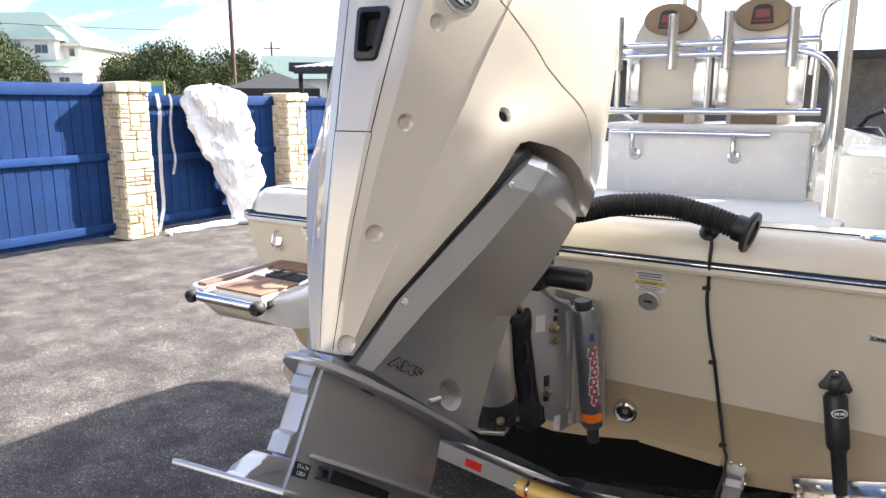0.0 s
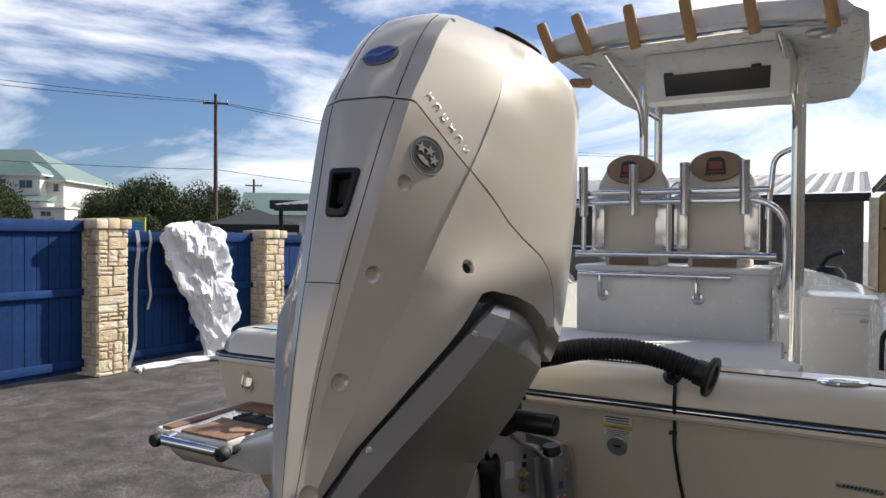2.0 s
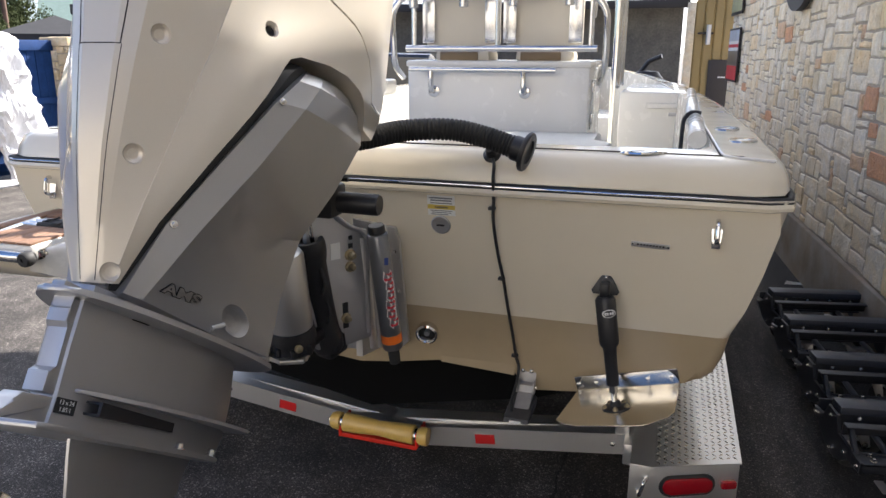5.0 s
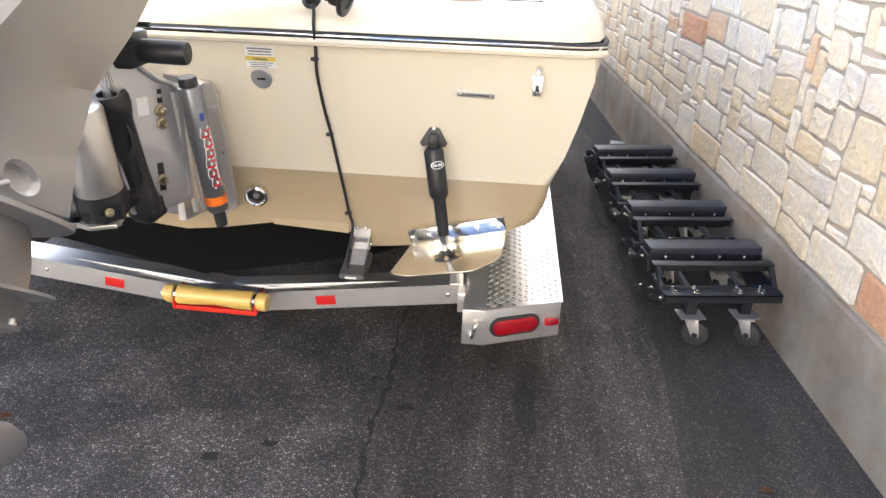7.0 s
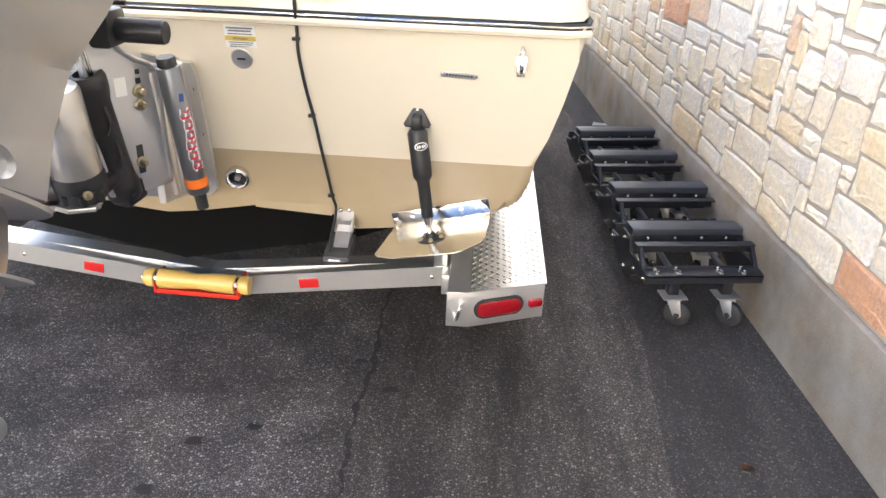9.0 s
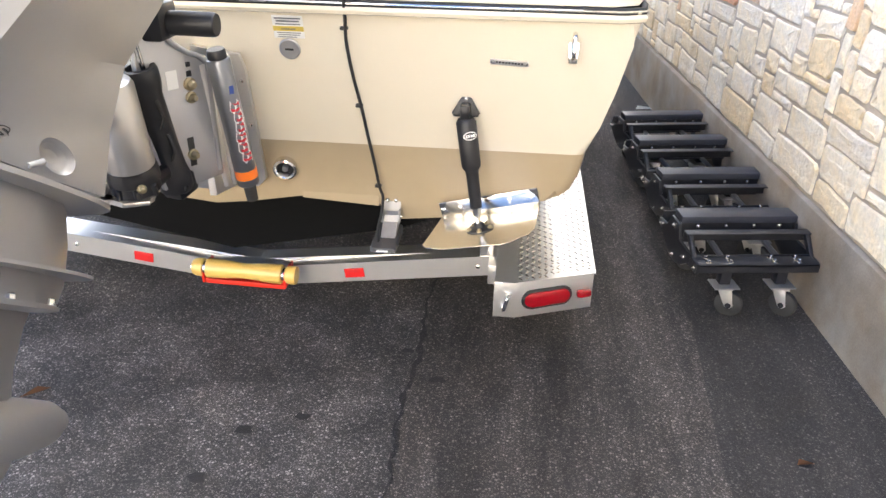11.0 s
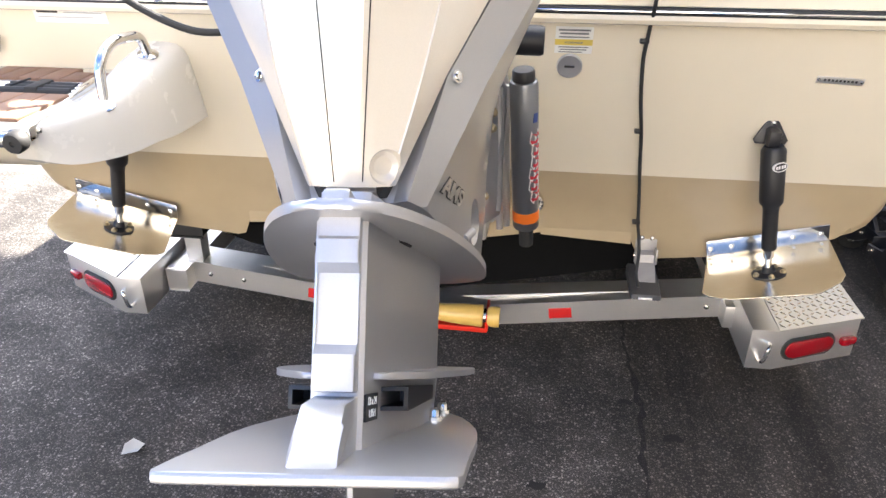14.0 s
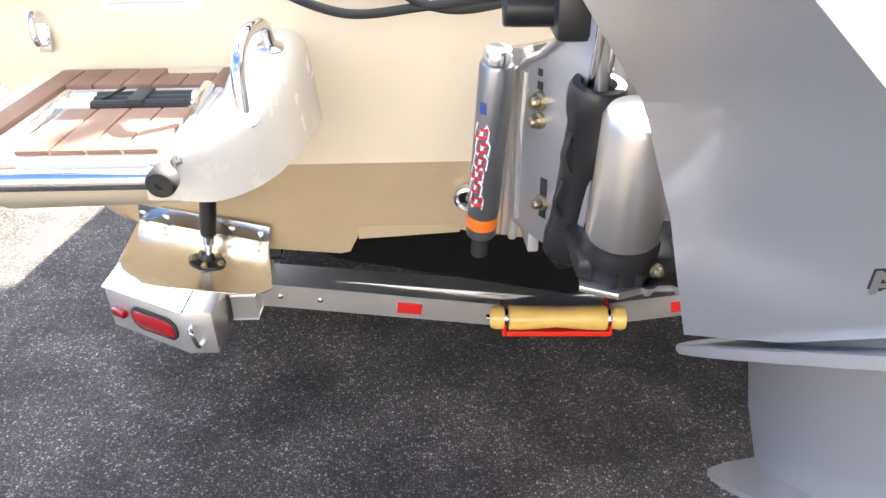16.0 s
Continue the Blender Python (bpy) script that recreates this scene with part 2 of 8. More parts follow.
CONCRETE = material("grey concrete", (0.34, 0.315, 0.28), 0.85, second=(0.27, 0.205, 0.14), stain=0.45, stain_scale=1.9, grain=0.1, grain_scale=150, bump=0.0012, bump_scale=120)
STONE_TONES = [(0.0, (0.90, 0.85, 0.76)), (0.14, (0.88, 0.80, 0.66)), (0.30, (0.92, 0.88, 0.80)), (0.44, (0.86, 0.73, 0.53)), (0.53, (0.91, 0.85, 0.74)),
               (0.70, (0.84, 0.79, 0.71)), (0.84, (0.87, 0.77, 0.60)), (0.938, (0.72, 0.42, 0.28)), (0.965, (0.78, 0.58, 0.42))]
PILLAR_TONES = [(0.0, (0.80, 0.71, 0.56)), (0.3, (0.84, 0.76, 0.61)), (0.6, (0.72, 0.61, 0.44)), (0.85, (0.78, 0.66, 0.47))]


def stone_material(name, tones, islands):
    m = material(name, (1, 1, 1), 0.9, second=(0.93, 0.84, 0.68), stain=0.20, stain_scale=7, grain=0.10, grain_scale=55, bump=0.014, bump_scale=26, spec=0.3)
    return ramp_pieces(m, tones, islands)


STONE = stone_material("limestone", STONE_TONES, False)
STONE_FAR = stone_material("limestone rows", STONE_TONES, True)
PILLAR_STONE = stone_material("pillar limestone", PILLAR_TONES, False)
TARP = material("white tarpaulin", (0.80, 0.80, 0.82), 0.45, stain=0.08, bump=0.004, bump_scale=18)
VINYL = material("cream vinyl upholstery", (0.66, 0.60, 0.49), 0.5, stain=0.06, bump=0.0008, bump_scale=250)
TAN_VINYL = material("tan quilted vinyl", (0.26, 0.18, 0.10), 0.55, stain=0.1, bump=0.0008, bump_scale=200)
CARDBOARD = material("cardboard wrap", (0.42, 0.24, 0.10), 0.8, stain=0.12, stain_scale=20)
ROOF_METAL = material("pale metal roofing", (0.55, 0.55, 0.54), 0.4, metal=0.4, stain=0.15)
GREEN_ROOF = material("green metal roofing", (0.17, 0.24, 0.21), 0.5, stain=0.15)
STUCCO = material("white stucco", (0.66, 0.64, 0.58), 0.85, stain=0.12)
TAN_SIDING = material("tan metal siding", (0.34, 0.25, 0.11), 0.6, stain=0.12)
DARK_TRIM = material("dark trim", (0.035, 0.03, 0.03), 0.6, stain=0.1)
GLASS_DARK = material("dark window glass", (0.02, 0.025, 0.03), 0.08, spec=0.8)
BARK = material("grey brown bark", (0.12, 0.09, 0.065), 0.9, stain=0.3, bump=0.006, bump_scale=40)
POLE_WOOD = material("weathered pole wood", (0.13, 0.075, 0.055), 0.85, stain=0.25)
LEAF = material("live oak leaves", (0.072, 0.088, 0.038), 0.8, vary=0.35, islands=True, spec=0.08)
CANVAS_BLACK = material("black canvas", (0.03, 0.03, 0.033), 0.8, stain=0.2)
CAR_PAINT = material("grey car paint", (0.22, 0.23, 0.25), 0.3, metal=0.4, coat=1.0)
TYRE = material("caster tyre rubber", (0.03, 0.03, 0.03), 0.7, stain=0.3, stain_scale=40)
PAPER = material("scrap paper", (0.75, 0.74, 0.70), 0.8)
RUST_LEAF = material("dead leaf", (0.16, 0.075, 0.035), 0.9)


# ---- mesh helpers ----
def finish(bm, name, mat, smooth=35.0):
    me = bpy.data.meshes.new(name)
    bmesh.ops.recalc_face_normals(bm, faces=bm.faces[:])
    if smooth:
        for f in bm.faces:
            f.smooth = True
        for e in bm.edges:
            if len(e.link_faces) == 2 and e.calc_face_angle(0.0) > radians(smooth):
                e.smooth = False
    bm.to_mesh(me)
    bm.free()
    me.materials.append(mat)
    return me


def part(name, bm, mat, parent, label="", smooth=35.0):
    ob = new(name, finish(bm, name, mat, smooth))
    ob.parent = parent
    if label:
        ob["label"] = label
    return ob


def thing(name, m, label, category, group="", kind=""):
    ob = new(name)
    ob.matrix_world = m
    ob.empty_display_size = 0.1
    return tagged(ob, label, category, group, kind)


def solo(name, bm, mat, label, category, group="", kind="", m=None, smooth=35.0):
    ob = new(name, finish(bm, name, mat, smooth))
    if m is not None:
        ob.matrix_world = m
    return tagged(ob, label, category, group, kind)


def BM():
    return bmesh.new()


def box(bm, lo, hi, bevel=0.0, m=None, seg=2):
    """A block between two corners, its edges rounded by bevel."""
    r = bmesh.ops.create_cube(bm, size=1.0)
    vs = r["verts"]
    lo, hi = Vector(lo), Vector(hi)
    for v in vs:
        v.co = Vector([(lo[i] + hi[i]) / 2 + v.co[i] * (hi[i] - lo[i]) for i in range(3)])
    if bevel:
        es = list({e for v in vs for e in v.link_edges})
        out = bmesh.ops.bevel(bm, geom=es, offset=bevel, segments=seg, affect="EDGES", profile=0.5)
        vs = list({v for f in out["faces"] for v in f.verts} | {v for v in vs if v.is_valid})
    if m is not None:
        bmesh.ops.transform(bm, matrix=m, verts=vs)
    return vs


def ring_loft(bm, rings, cap=True, closed=False):
    """Skin rings of points of one length, one after another."""
    rows = [[bm.verts.new(p) for p in r] for r in rings]
    n = len(rows[0])
    pairs = list(zip(rows, rows[1:])) + ([(rows[-1], rows[0])] if closed else [])
    for a, b in pairs:
        for i in range(n):
            try:
                bm.faces.new((a[i], a[(i + 1) % n], b[(i + 1) % n], b[i]))
            except ValueError:
                pass
    if cap and not closed:
        bm.faces.new(rows[0][::-1])
        bm.faces.new(rows[-1])
    return rows


def tube(bm, points, r, seg=12, r_list=None, cap=True):
    """A round bar along a line of points."""
    pts = [Vector(p) for p in points]
    rings = []
    up = None
    for i, p in enumerate(pts):
        d = (pts[min(i + 1, len(pts) - 1)] - pts[max(i - 1, 0)]).normalized()
        if up is None:
            up = Vector((0, 0, 1)) if abs(d.z) < 0.9 else Vector((1, 0, 0))
        side = d.cross(up).normalized()
        up = side.cross(d).normalized()
        rr = r_list[i] if r_list else r
        rings.append([p + (side * math.cos(2 * math.pi * k / seg) + up * math.sin(2 * math.pi * k / seg)) * rr for k in range(seg)])
    ring_loft(bm, rings, cap)


def rounded(points, radius, n=6):
    """A line of points with its corners turned into arcs."""
    pts = [Vector(p) for p in points]
    out = [pts[0]]
    for a, b, c in zip(pts, pts[1:], pts[2:]):
        u, w = (a - b), (c - b)
        k = min(radius, u.length * 0.49, w.length * 0.49)
        p0, p1 = b + u.normalized() * k, b + w.normalized() * k
        for i in range(n + 1):
            f = i / n
            out.append(p0 * (1 - f) ** 2 + b * 2 * f * (1 - f) + p1 * f ** 2)
    out.append(pts[-1])
    return out


def smooth_line(points, n=6):
    """A Catmull-Rom line through the points."""
    p = [Vector(q) for q in points]
    p = [p[0] * 2 - p[1]] + p + [p[-1] * 2 - p[-2]]
    out = []
    for i in range(1, len(p) - 2):
        for k in range(n):
            f = k / n
            out.append(0.5 * (2 * p[i] + (p[i + 1] - p[i - 1]) * f + (2 * p[i - 1] - 5 * p[i] + 4 * p[i + 1] - p[i + 2]) * f * f
                              + (3 * p[i] - p[i - 1] - 3 * p[i + 1] + p[i + 2]) * f ** 3))
    out.append(p[-2])
    return out


def prism(bm, outline, lo, hi, axis="z", m=None, bevel=0.0):
    """An outline of (u, w) points drawn out between lo and hi along an axis."""
    def at(u, w, d):
        return {"z": (u, w, d), "y": (u, d, w), "x": (d, u, w)}[axis]
    a = [bm.verts.new(at(u, w, lo)) for u, w in outline]
    b = [bm.verts.new(at(u, w, hi)) for u, w in outline]
    fs = [bm.faces.new(a[::-1]), bm.faces.new(b)]
    n = len(a)
    for i in range(n):
        fs.append(bm.faces.new((a[i], a[(i + 1) % n], b[(i + 1) % n], b[i])))
    vs = a + b
    if bevel:
        es = [e for f in fs[:2] for e in f.edges]
        out = bmesh.ops.bevel(bm, geom=list(set(es)), offset=bevel, segments=2, affect="EDGES", profile=0.5)
        vs = list({v for f in out["faces"] for v in f.verts} | {v for v in vs if v.is_valid})
    if m is not None:
        bmesh.ops.transform(bm, matrix=m, verts=vs)
    return vs


def lathe(bm, profile, m=None, seg=24):
    """A turned body round z from (radius, z) pairs."""
    rings = [[Vector((max(r, 1e-4) * math.cos(2 * math.pi * k / seg), max(r, 1e-4) * math.sin(2 * math.pi * k / seg), z)) for k in range(seg)] for r, z in profile]
    if m is not None:
        rings = [[m @ p for p in r] for r in rings]
    ring_loft(bm, rings)


def along(p0, p1):
    """A frame at p0 whose z axis points to p1."""
    d = Vector(p1) - Vector(p0)
    return Matrix.Translation(p0) @ d.to_track_quat("Z", "Y").to_matrix().to_4x4()


def bolt(bm, p, normal, r=0.006, h=0.005):
    q = Matrix.Translation(p) @ Vector(normal).to_track_quat("Z", "Y").to_matrix().to_4x4()
    lathe(bm, [(r * 1.5, -0.002), (r * 1.5, h * 0.25), (r, h * 0.3), (r * 0.95, h * 0.8), (r * 0.6, h)], q, 10)


def letters(name, text, size, m, mat, parent, depth=0.0006, label="", swell=0.0):
    """Writing in the built-in font, as a mesh."""
    cu = bpy.data.curves.new(name, "FONT")
    cu.body, cu.size, cu.extrude = text, size, depth
    cu.offset = swell
    cu.align_x, cu.align_y = "CENTER", "CENTER"
    tmp = bpy.data.objects.new(name, cu)
    me = bpy.data.meshes.new_from_object(tmp)
    bpy.data.objects.remove(tmp)
    me.materials.append(mat)
    ob = new(name, me)
    ob.parent = parent
    ob.matrix_basis = m
    if label:
        ob["label"] = label
    return ob


# ---- the yard ----
def wall_x(y):
    return 2.295 - 0.078 * y


def parapet(y):
    """The height of the shop wall's curved top, which falls towards the far end."""
    return float(np.interp(y, (-9.0, 1.0, 2.0, 3.1, 4.2, 5.3, 6.3, 7.3, 8.5, 10.0, 13.0), (4.65, 4.58, 4.48, 4.24, 3.84, 3.44, 3.14, 2.97, 2.84, 2.75, 2.60)))


bm = BM()
rings = []
for r in (0, 2, 4, 8, 14, 25, 60, 150, 400, 900):
    rings.append([(0.5 + r * math.cos(2 * math.pi * k / 48), 1 + r * math.sin(2 * math.pi * k / 48), 0) for k in range(48)])
rows = [[bm.verts.new(p) for p in r] for r in rings[1:]]
bm.faces.new(rows[0])
for a, b in zip(rows, rows[1:]):
    for i in range(48):
        bm.faces.new((a[i], a[(i + 1) % 48], b[(i + 1) % 48], b[i]))
solo("ground", bm, ASPHALT, "worn grey asphalt yard with pale aggregate", "ground", kind="structure", smooth=0)


def split_stone(u0, z0, w, h, rnd, bend):
    """One split-faced block: a chipped outline, a narrow arris and a rough, nearly flat face."""
    joint = rnd.uniform(0.0035, 0.0065)
    corners = [(u0 + joint, z0 + joint), (u0 + w - joint, z0 + joint), (u0 + w - joint, z0 + h - joint), (u0 + joint, z0 + h - joint)]
    clip = [min(w, h) * rnd.uniform(0.04, 0.16) for _ in corners]
    ring = []
    for i in range(4):
        a, b = Vector(corners[i]), Vector(corners[(i + 1) % 4])
        L = (b - a).length
        inward = Vector((-(b - a).y, (b - a).x)).normalized()
        steps = 4 if L > 0.16 else 3
        for k in range(steps):
            f = clip[i] / L + (1 - (clip[i] + clip[(i + 1) % 4]) / L) * k / (steps - 1)
            ring.append(a.lerp(b, f) + inward * rnd.uniform(-0.001, 0.0055))
    ring = [Vector(bend(p.x, p.y)) for p in ring]
    mid = sum(ring, Vector((0, 0))) / len(ring)
    proud = rnd.uniform(0.007, 0.015)
    tilt_u, tilt_z = rnd.uniform(-0.02, 0.02), rnd.uniform(-0.03, 0.03)
    n = len(ring)
    verts = [(p.x, 0.02, p.y) for p in ring]
    verts += [(p.x, -proud + 0.006, p.y) for p in ring]
    inner = [p + (mid - p).normalized() * rnd.uniform(0.004, 0.010) for p in ring]
    verts += [(p.x, -proud - rnd.uniform(0.0, 0.003) + tilt_u * (p.x - mid.x) + tilt_z * (p.y - mid.y), p.y) for p in inner]
    core = [p.lerp(mid, 0.55) for p in inner]
    verts += [(p.x, -proud - rnd.uniform(0.001, 0.006) + tilt_u * (p.x - mid.x) + tilt_z * (p.y - mid.y), p.y) for p in core]
    faces = []
    for r in range(3):
        for k in range(n):
            faces.append((r * n + k, r * n + (k + 1) % n, (r + 1) * n + (k + 1) % n, (r + 1) * n + k))
    faces.append(tuple(3 * n + k for k in range(n)))
    return verts, faces


def ashlar(width, height, cw, ch, seed, sizes):
    """Stones of mixed size that fill a rectangle: (x, z, w, h) from its lower left corner."""
    rnd = random.Random(seed)
    nx, nz = max(1, round(width / cw)), max(1, round(height / ch))
    cw, ch = width / nx, height / nz
    used = np.zeros((nx, nz), bool)
    out = []
    for k in range(nz):
        for i in range(nx):
            if used[i, k]:
                continue
            w, h = rnd.choice(sizes)
            while i + w > nx or used[i:i + w, k].any():
                w -= 1
            h = min(h, nz - k)
            used[i:i + w, k:k + h] = True
            out.append((i * cw, k * ch, w * cw, h * ch))
    return out


WALL_U0, WALL_U1 = -9.5, 8.45
SIZES = [(5, 3), (6, 3), (4, 3), (5, 2), (3, 2), (4, 3), (2, 1), (2, 2), (3, 3), (6, 2), (3, 1), (4, 2), (2, 3), (5, 3), (1, 1), (4, 4), (2, 2)]
LEDGE = 0.41
# the backing, with the curved top
bm = BM()
outline = [(WALL_U0, 0.0), (WALL_U1, 0.0)]
for k in range(25):
    u = WALL_U1 + (WALL_U0 - WALL_U1) * k / 24
    outline.append((u, parapet(u)))


WALL_M = Matrix(((-math.sin(math.atan(0.078)), math.cos(math.atan(0.078)), 0, 2.295),
                 (math.cos(math.atan(0.078)), math.sin(math.atan(0.078)), 0, 0),
                 (0, 0, 1, 0), (0, 0, 0, 1)))    # local x along the wall, y into it
prism(bm, outline, -0.003, 0.30, "y", WALL_M)
wall_east = solo("wall_east", bm, MORTAR, "shop wall of pale mixed limestone with a curved top", "wall", kind="structure", smooth=0)
bm = BM()
prism(bm, [(WALL_U0, 0.0), (WALL_U1, 0.0), (WALL_U1, LEDGE - 0.02), (WALL_U0, LEDGE)], -0.035, 0.02, "y", WALL_M, 0.008)
part("footing", bm, CONCRETE, wall_east, "smooth grey concrete footing")
bm = BM()
top = [(12.9 + (WALL_U0 - 12.9) * k / 40) for k in range(41)]
rings = []
for u in top:
    z = parapet(u)
    rings.append([WALL_M @ Vector((u, y, z + dz)) for y, dz in ((-0.16, 0.005), (0.34, 0.005), (0.34, 0.07), (-0.16, 0.07))])
ring_loft(bm, rings)
part("coping", bm, DARK_TRIM, wall_east, "dark metal coping")
bm = BM()
ring_loft(bm, [[WALL_M @ Vector((u, y, parapet(u) + dz)) for y, dz in ((-0.15, -0.018), (-0.12, -0.018), (-0.12, 0.0), (-0.15, 0.0))] for u in top])
part("drip_edge", bm, STUCCO, wall_east, "thin white edge under the coping")

# ---- fence beyond the yard ----
FX = -7.33


def board_fence(y0, y1, x, top, label):
    f = thing("fence", pose(x, y0, 0), label, "fence", "blue board fences")
    n = round((y1 - y0) / 0.14)
    w = (y1 - y0) / n
    bm = BM()
    box(bm, (-0.009, 0.002, 0.06), (0.009, w - 0.004, top - 0.07), 0.0015, None, 1)
    me = finish(bm, "board", BLUE_FENCE, 0)
    for i in range(n):
        b = new("board", me)
        b.parent = f
        b.matrix_basis = pose(0.004 * (i % 2), i * w, 0, 0, 0, 0)
    for z0, z1 in ((top - 0.14, top), (top * 0.52, top * 0.52 + 0.09), (0.12, 0.22)):
        bm = BM()
        box(bm, (0.012, 0, z0), (0.055, y1 - y0, z1), 0.006)
        part("rail", bm, BLUE_FENCE, f)
    return f


board_fence(-2.5, 3.44, FX - 0.05, 1.93, "weathered blue board fence beside a stone pillar")
board_fence(3.95, 6.34, FX - 0.09, 1.80, "blue board gate in shade between stone pillars")
board_fence(6.80, 12.0, FX - 0.09, 1.78, "blue board fence beyond the far pillar")


def pillar(y, x, height, seed):
    p = thing("stone_pillar", pose(x, y, 0), "square gate pillar of pale cream limestone", "pillar", "gate pillars")
    bm = BM()
    box(bm, (-0.19, -0.19, 0), (0.19, 0.19, height - 0.1))
    part("core", bm, MORTAR, p)
    rnd = random.Random(seed)
    for side in range(4):
        turn = pose(0, 0, 0, 0, 0, 90 * side)
        for x0, z0, w, h in ashlar(0.42, height - 0.12, 0.070, 0.052, seed + side, [(3, 2), (2, 2), (4, 2), (3, 1), (2, 1), (6, 2), (3, 3), (2, 2), (4, 3)]):
            verts, faces = split_stone(-0.21 + x0, z0, w, h, rnd, lambda u, z: (u, z))
            me = bpy.data.meshes.new("stone")
            me.from_pydata([(x, y * 1.6, z) for x, y, z in verts], [], faces)
            me.materials.append(PILLAR_STONE)
            st = new("stone", me)
            st.parent = p
            st.matrix_basis = turn @ pose(0, -0.197, 0)
    for i in range(3):
        bm = BM()
        box(bm, (-0.25, -0.25 + i * 0.167, height - 0.12), (0.25, -0.25 + (i + 1) * 0.167 - 0.006, height + 0.01 * (i % 2)), 0.015)
        part("cap_stone", bm, PILLAR_STONE, p)
    return p


pillar(3.69, FX, 1.95, 3)
pillar(6.57, FX, 1.84, 11)


# ---- the boat ----
RAKE = 0.24


def transom_y(z):
    return 0.02 + RAKE * (1.16 - z)


boat = thing("boat", pose(0, 0, 0), "cream centre console fishing boat with a tan bottom on a trailer", "boat")
STATIONS = [(0.0, 1.0, 0.0), (1.0, 1.0, 0.0), (2.0, 0.975, 0.005), (3.0, 0.92, 0.01), (4.2, 0.79, 0.03), (5.2, 0.60, 0.06), (6.0, 0.38, 0.09), (6.7, 0.13, 0.12), (6.95, 0.02, 0.13)]


def station(y, w, rise, pts):
    return [Vector((x * w, y + (transom_y(z) if y == 0 else 0.0), z + rise * (z - 0.55) / 0.75)) for x, z in pts]


SIDE = [(1.285, 1.29), (1.262, 1.20), (1.236, 1.07), (1.207, 0.96), (1.180, 0.866)]
LOWER = [(1.180, 0.866), (1.168, 0.79), (1.147, 0.735), (1.116, 0.706), (1.07, 0.697)]
bm = BM()
for sgn in (-1, 1):
    rows = [[bm.verts.new(p) for p in station(y, w, r, [(sgn * x, z) for x, z in SIDE])] for y, w, r in STATIONS]
    for a, b in zip(rows, rows[1:]):
        for i in range(len(SIDE) - 1):
            bm.faces.new((a[i], a[i + 1], b[i + 1], b[i]))
    if sgn == -1:
        port = rows[0]
    else:
        bm.faces.new(port + rows[0][::-1])
corner = [e for e in bm.edges if len(e.link_faces) == 2 and any(len(f.verts) > 4 for f in e.link_faces) and abs(e.verts[0].co.x - e.verts[1].co.x) < 0.2]
bmesh.ops.bevel(bm, geom=corner, offset=0.035, segments=4, affect="EDGES", profile=0.5)
part("hull", bm, GEL_CREAM, boat, "glossy cream hull side and transom")
bm = BM()
for sgn in (-1, 1):
    rows = [[bm.verts.new(p) for p in station(y, w, r, [(sgn * x, z) for x, z in LOWER])] for y, w, r in STATIONS]
    for a, b in zip(rows, rows[1:]):
        for i in range(len(LOWER) - 1):
            bm.faces.new((a[i], a[i + 1], b[i + 1], b[i]))
    mid = [(0.86, 0.622), (0.60, 0.592), (0.575, 0.598), (0.548, 0.655), (0.32, 0.668), (0.12, 0.63), (0.0, 0.615)]
    face = rows[0] + [bm.verts.new((sgn * x, transom_y(z), z)) for x, z in mid] + [bm.verts.new((0, transom_y(0.866), 0.866))]
    bm.faces.new(face)
corner = [e for e in bm.edges if len(e.link_faces) == 2 and any(len(f.verts) > 4 for f in e.link_faces) and abs(e.verts[0].co.x - e.verts[1].co.x) < 0.05]
bmesh.ops.bevel(bm, geom=corner, offset=0.035, segments=4, affect="EDGES", profile=0.5)
part("hull_bottom_band", bm, TAN_BOTTOM, boat, "tan painted lower transom and chine")
# recessed pockets beside the keel
for sgn in (-1, 1):
    bm = BM()
    prism(bm, [(sgn * 0.548, 0.700), (sgn * 0.30, 0.700), (sgn * 0.30, 0.66), (sgn * 0.548, 0.645)], 0.135, 0.16, "y", None)
    part("bottom_pocket", bm, TAN_BOTTOM, boat)
# V bottom; its flat black colour carries the shade below the boat
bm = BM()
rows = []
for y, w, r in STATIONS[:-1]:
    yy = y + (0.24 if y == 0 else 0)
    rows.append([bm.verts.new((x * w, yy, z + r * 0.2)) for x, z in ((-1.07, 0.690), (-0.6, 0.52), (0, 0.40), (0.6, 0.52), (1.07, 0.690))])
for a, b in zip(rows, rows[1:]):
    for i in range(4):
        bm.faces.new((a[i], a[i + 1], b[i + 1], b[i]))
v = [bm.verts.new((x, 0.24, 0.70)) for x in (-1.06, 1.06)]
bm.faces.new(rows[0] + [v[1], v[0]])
part("keel_bottom", bm, SHADED_BOTTOM, boat, "V bottom coloured near black for the shade under the hull")
# rub rail: black base with a bright insert, round the transom and along both sides
line = []
for y, w, r in STATIONS[::-1][2:]:
    line.append(Vector((-1.292 * w, y - (0.012 if y == 0 else 0), 1.288 + r)))
port_line = line[:-1] + [Vector((-1.290, 0.10, 1.288)), Vector((-1.275, 0.01, 1.288)), Vector((-1.225, -0.016, 1.288))]
rail_line = port_line + [Vector((-0.6, -0.018, 1.288)), Vector((0, -0.018, 1.288)), Vector((0.6, -0.018, 1.288))] + [Vector((-p.x, p.y, p.z)) for p in port_line[::-1]]
bm = BM()
tube(bm, rail_line, 0.0105, 10)
part("rub_rail", bm, BLACK_RUBBER, boat, "black rub rail")
bm = BM()
out_line = []
for i, p in enumerate(rail_line):
    d = (rail_line[min(i + 1, len(rail_line) - 1)] - rail_line[max(i - 1, 0)]).normalized()
    out_line.append(p + Vector((d.y, -d.x, 0)) * 0.0085 + Vector((0, 0, 0.001)))
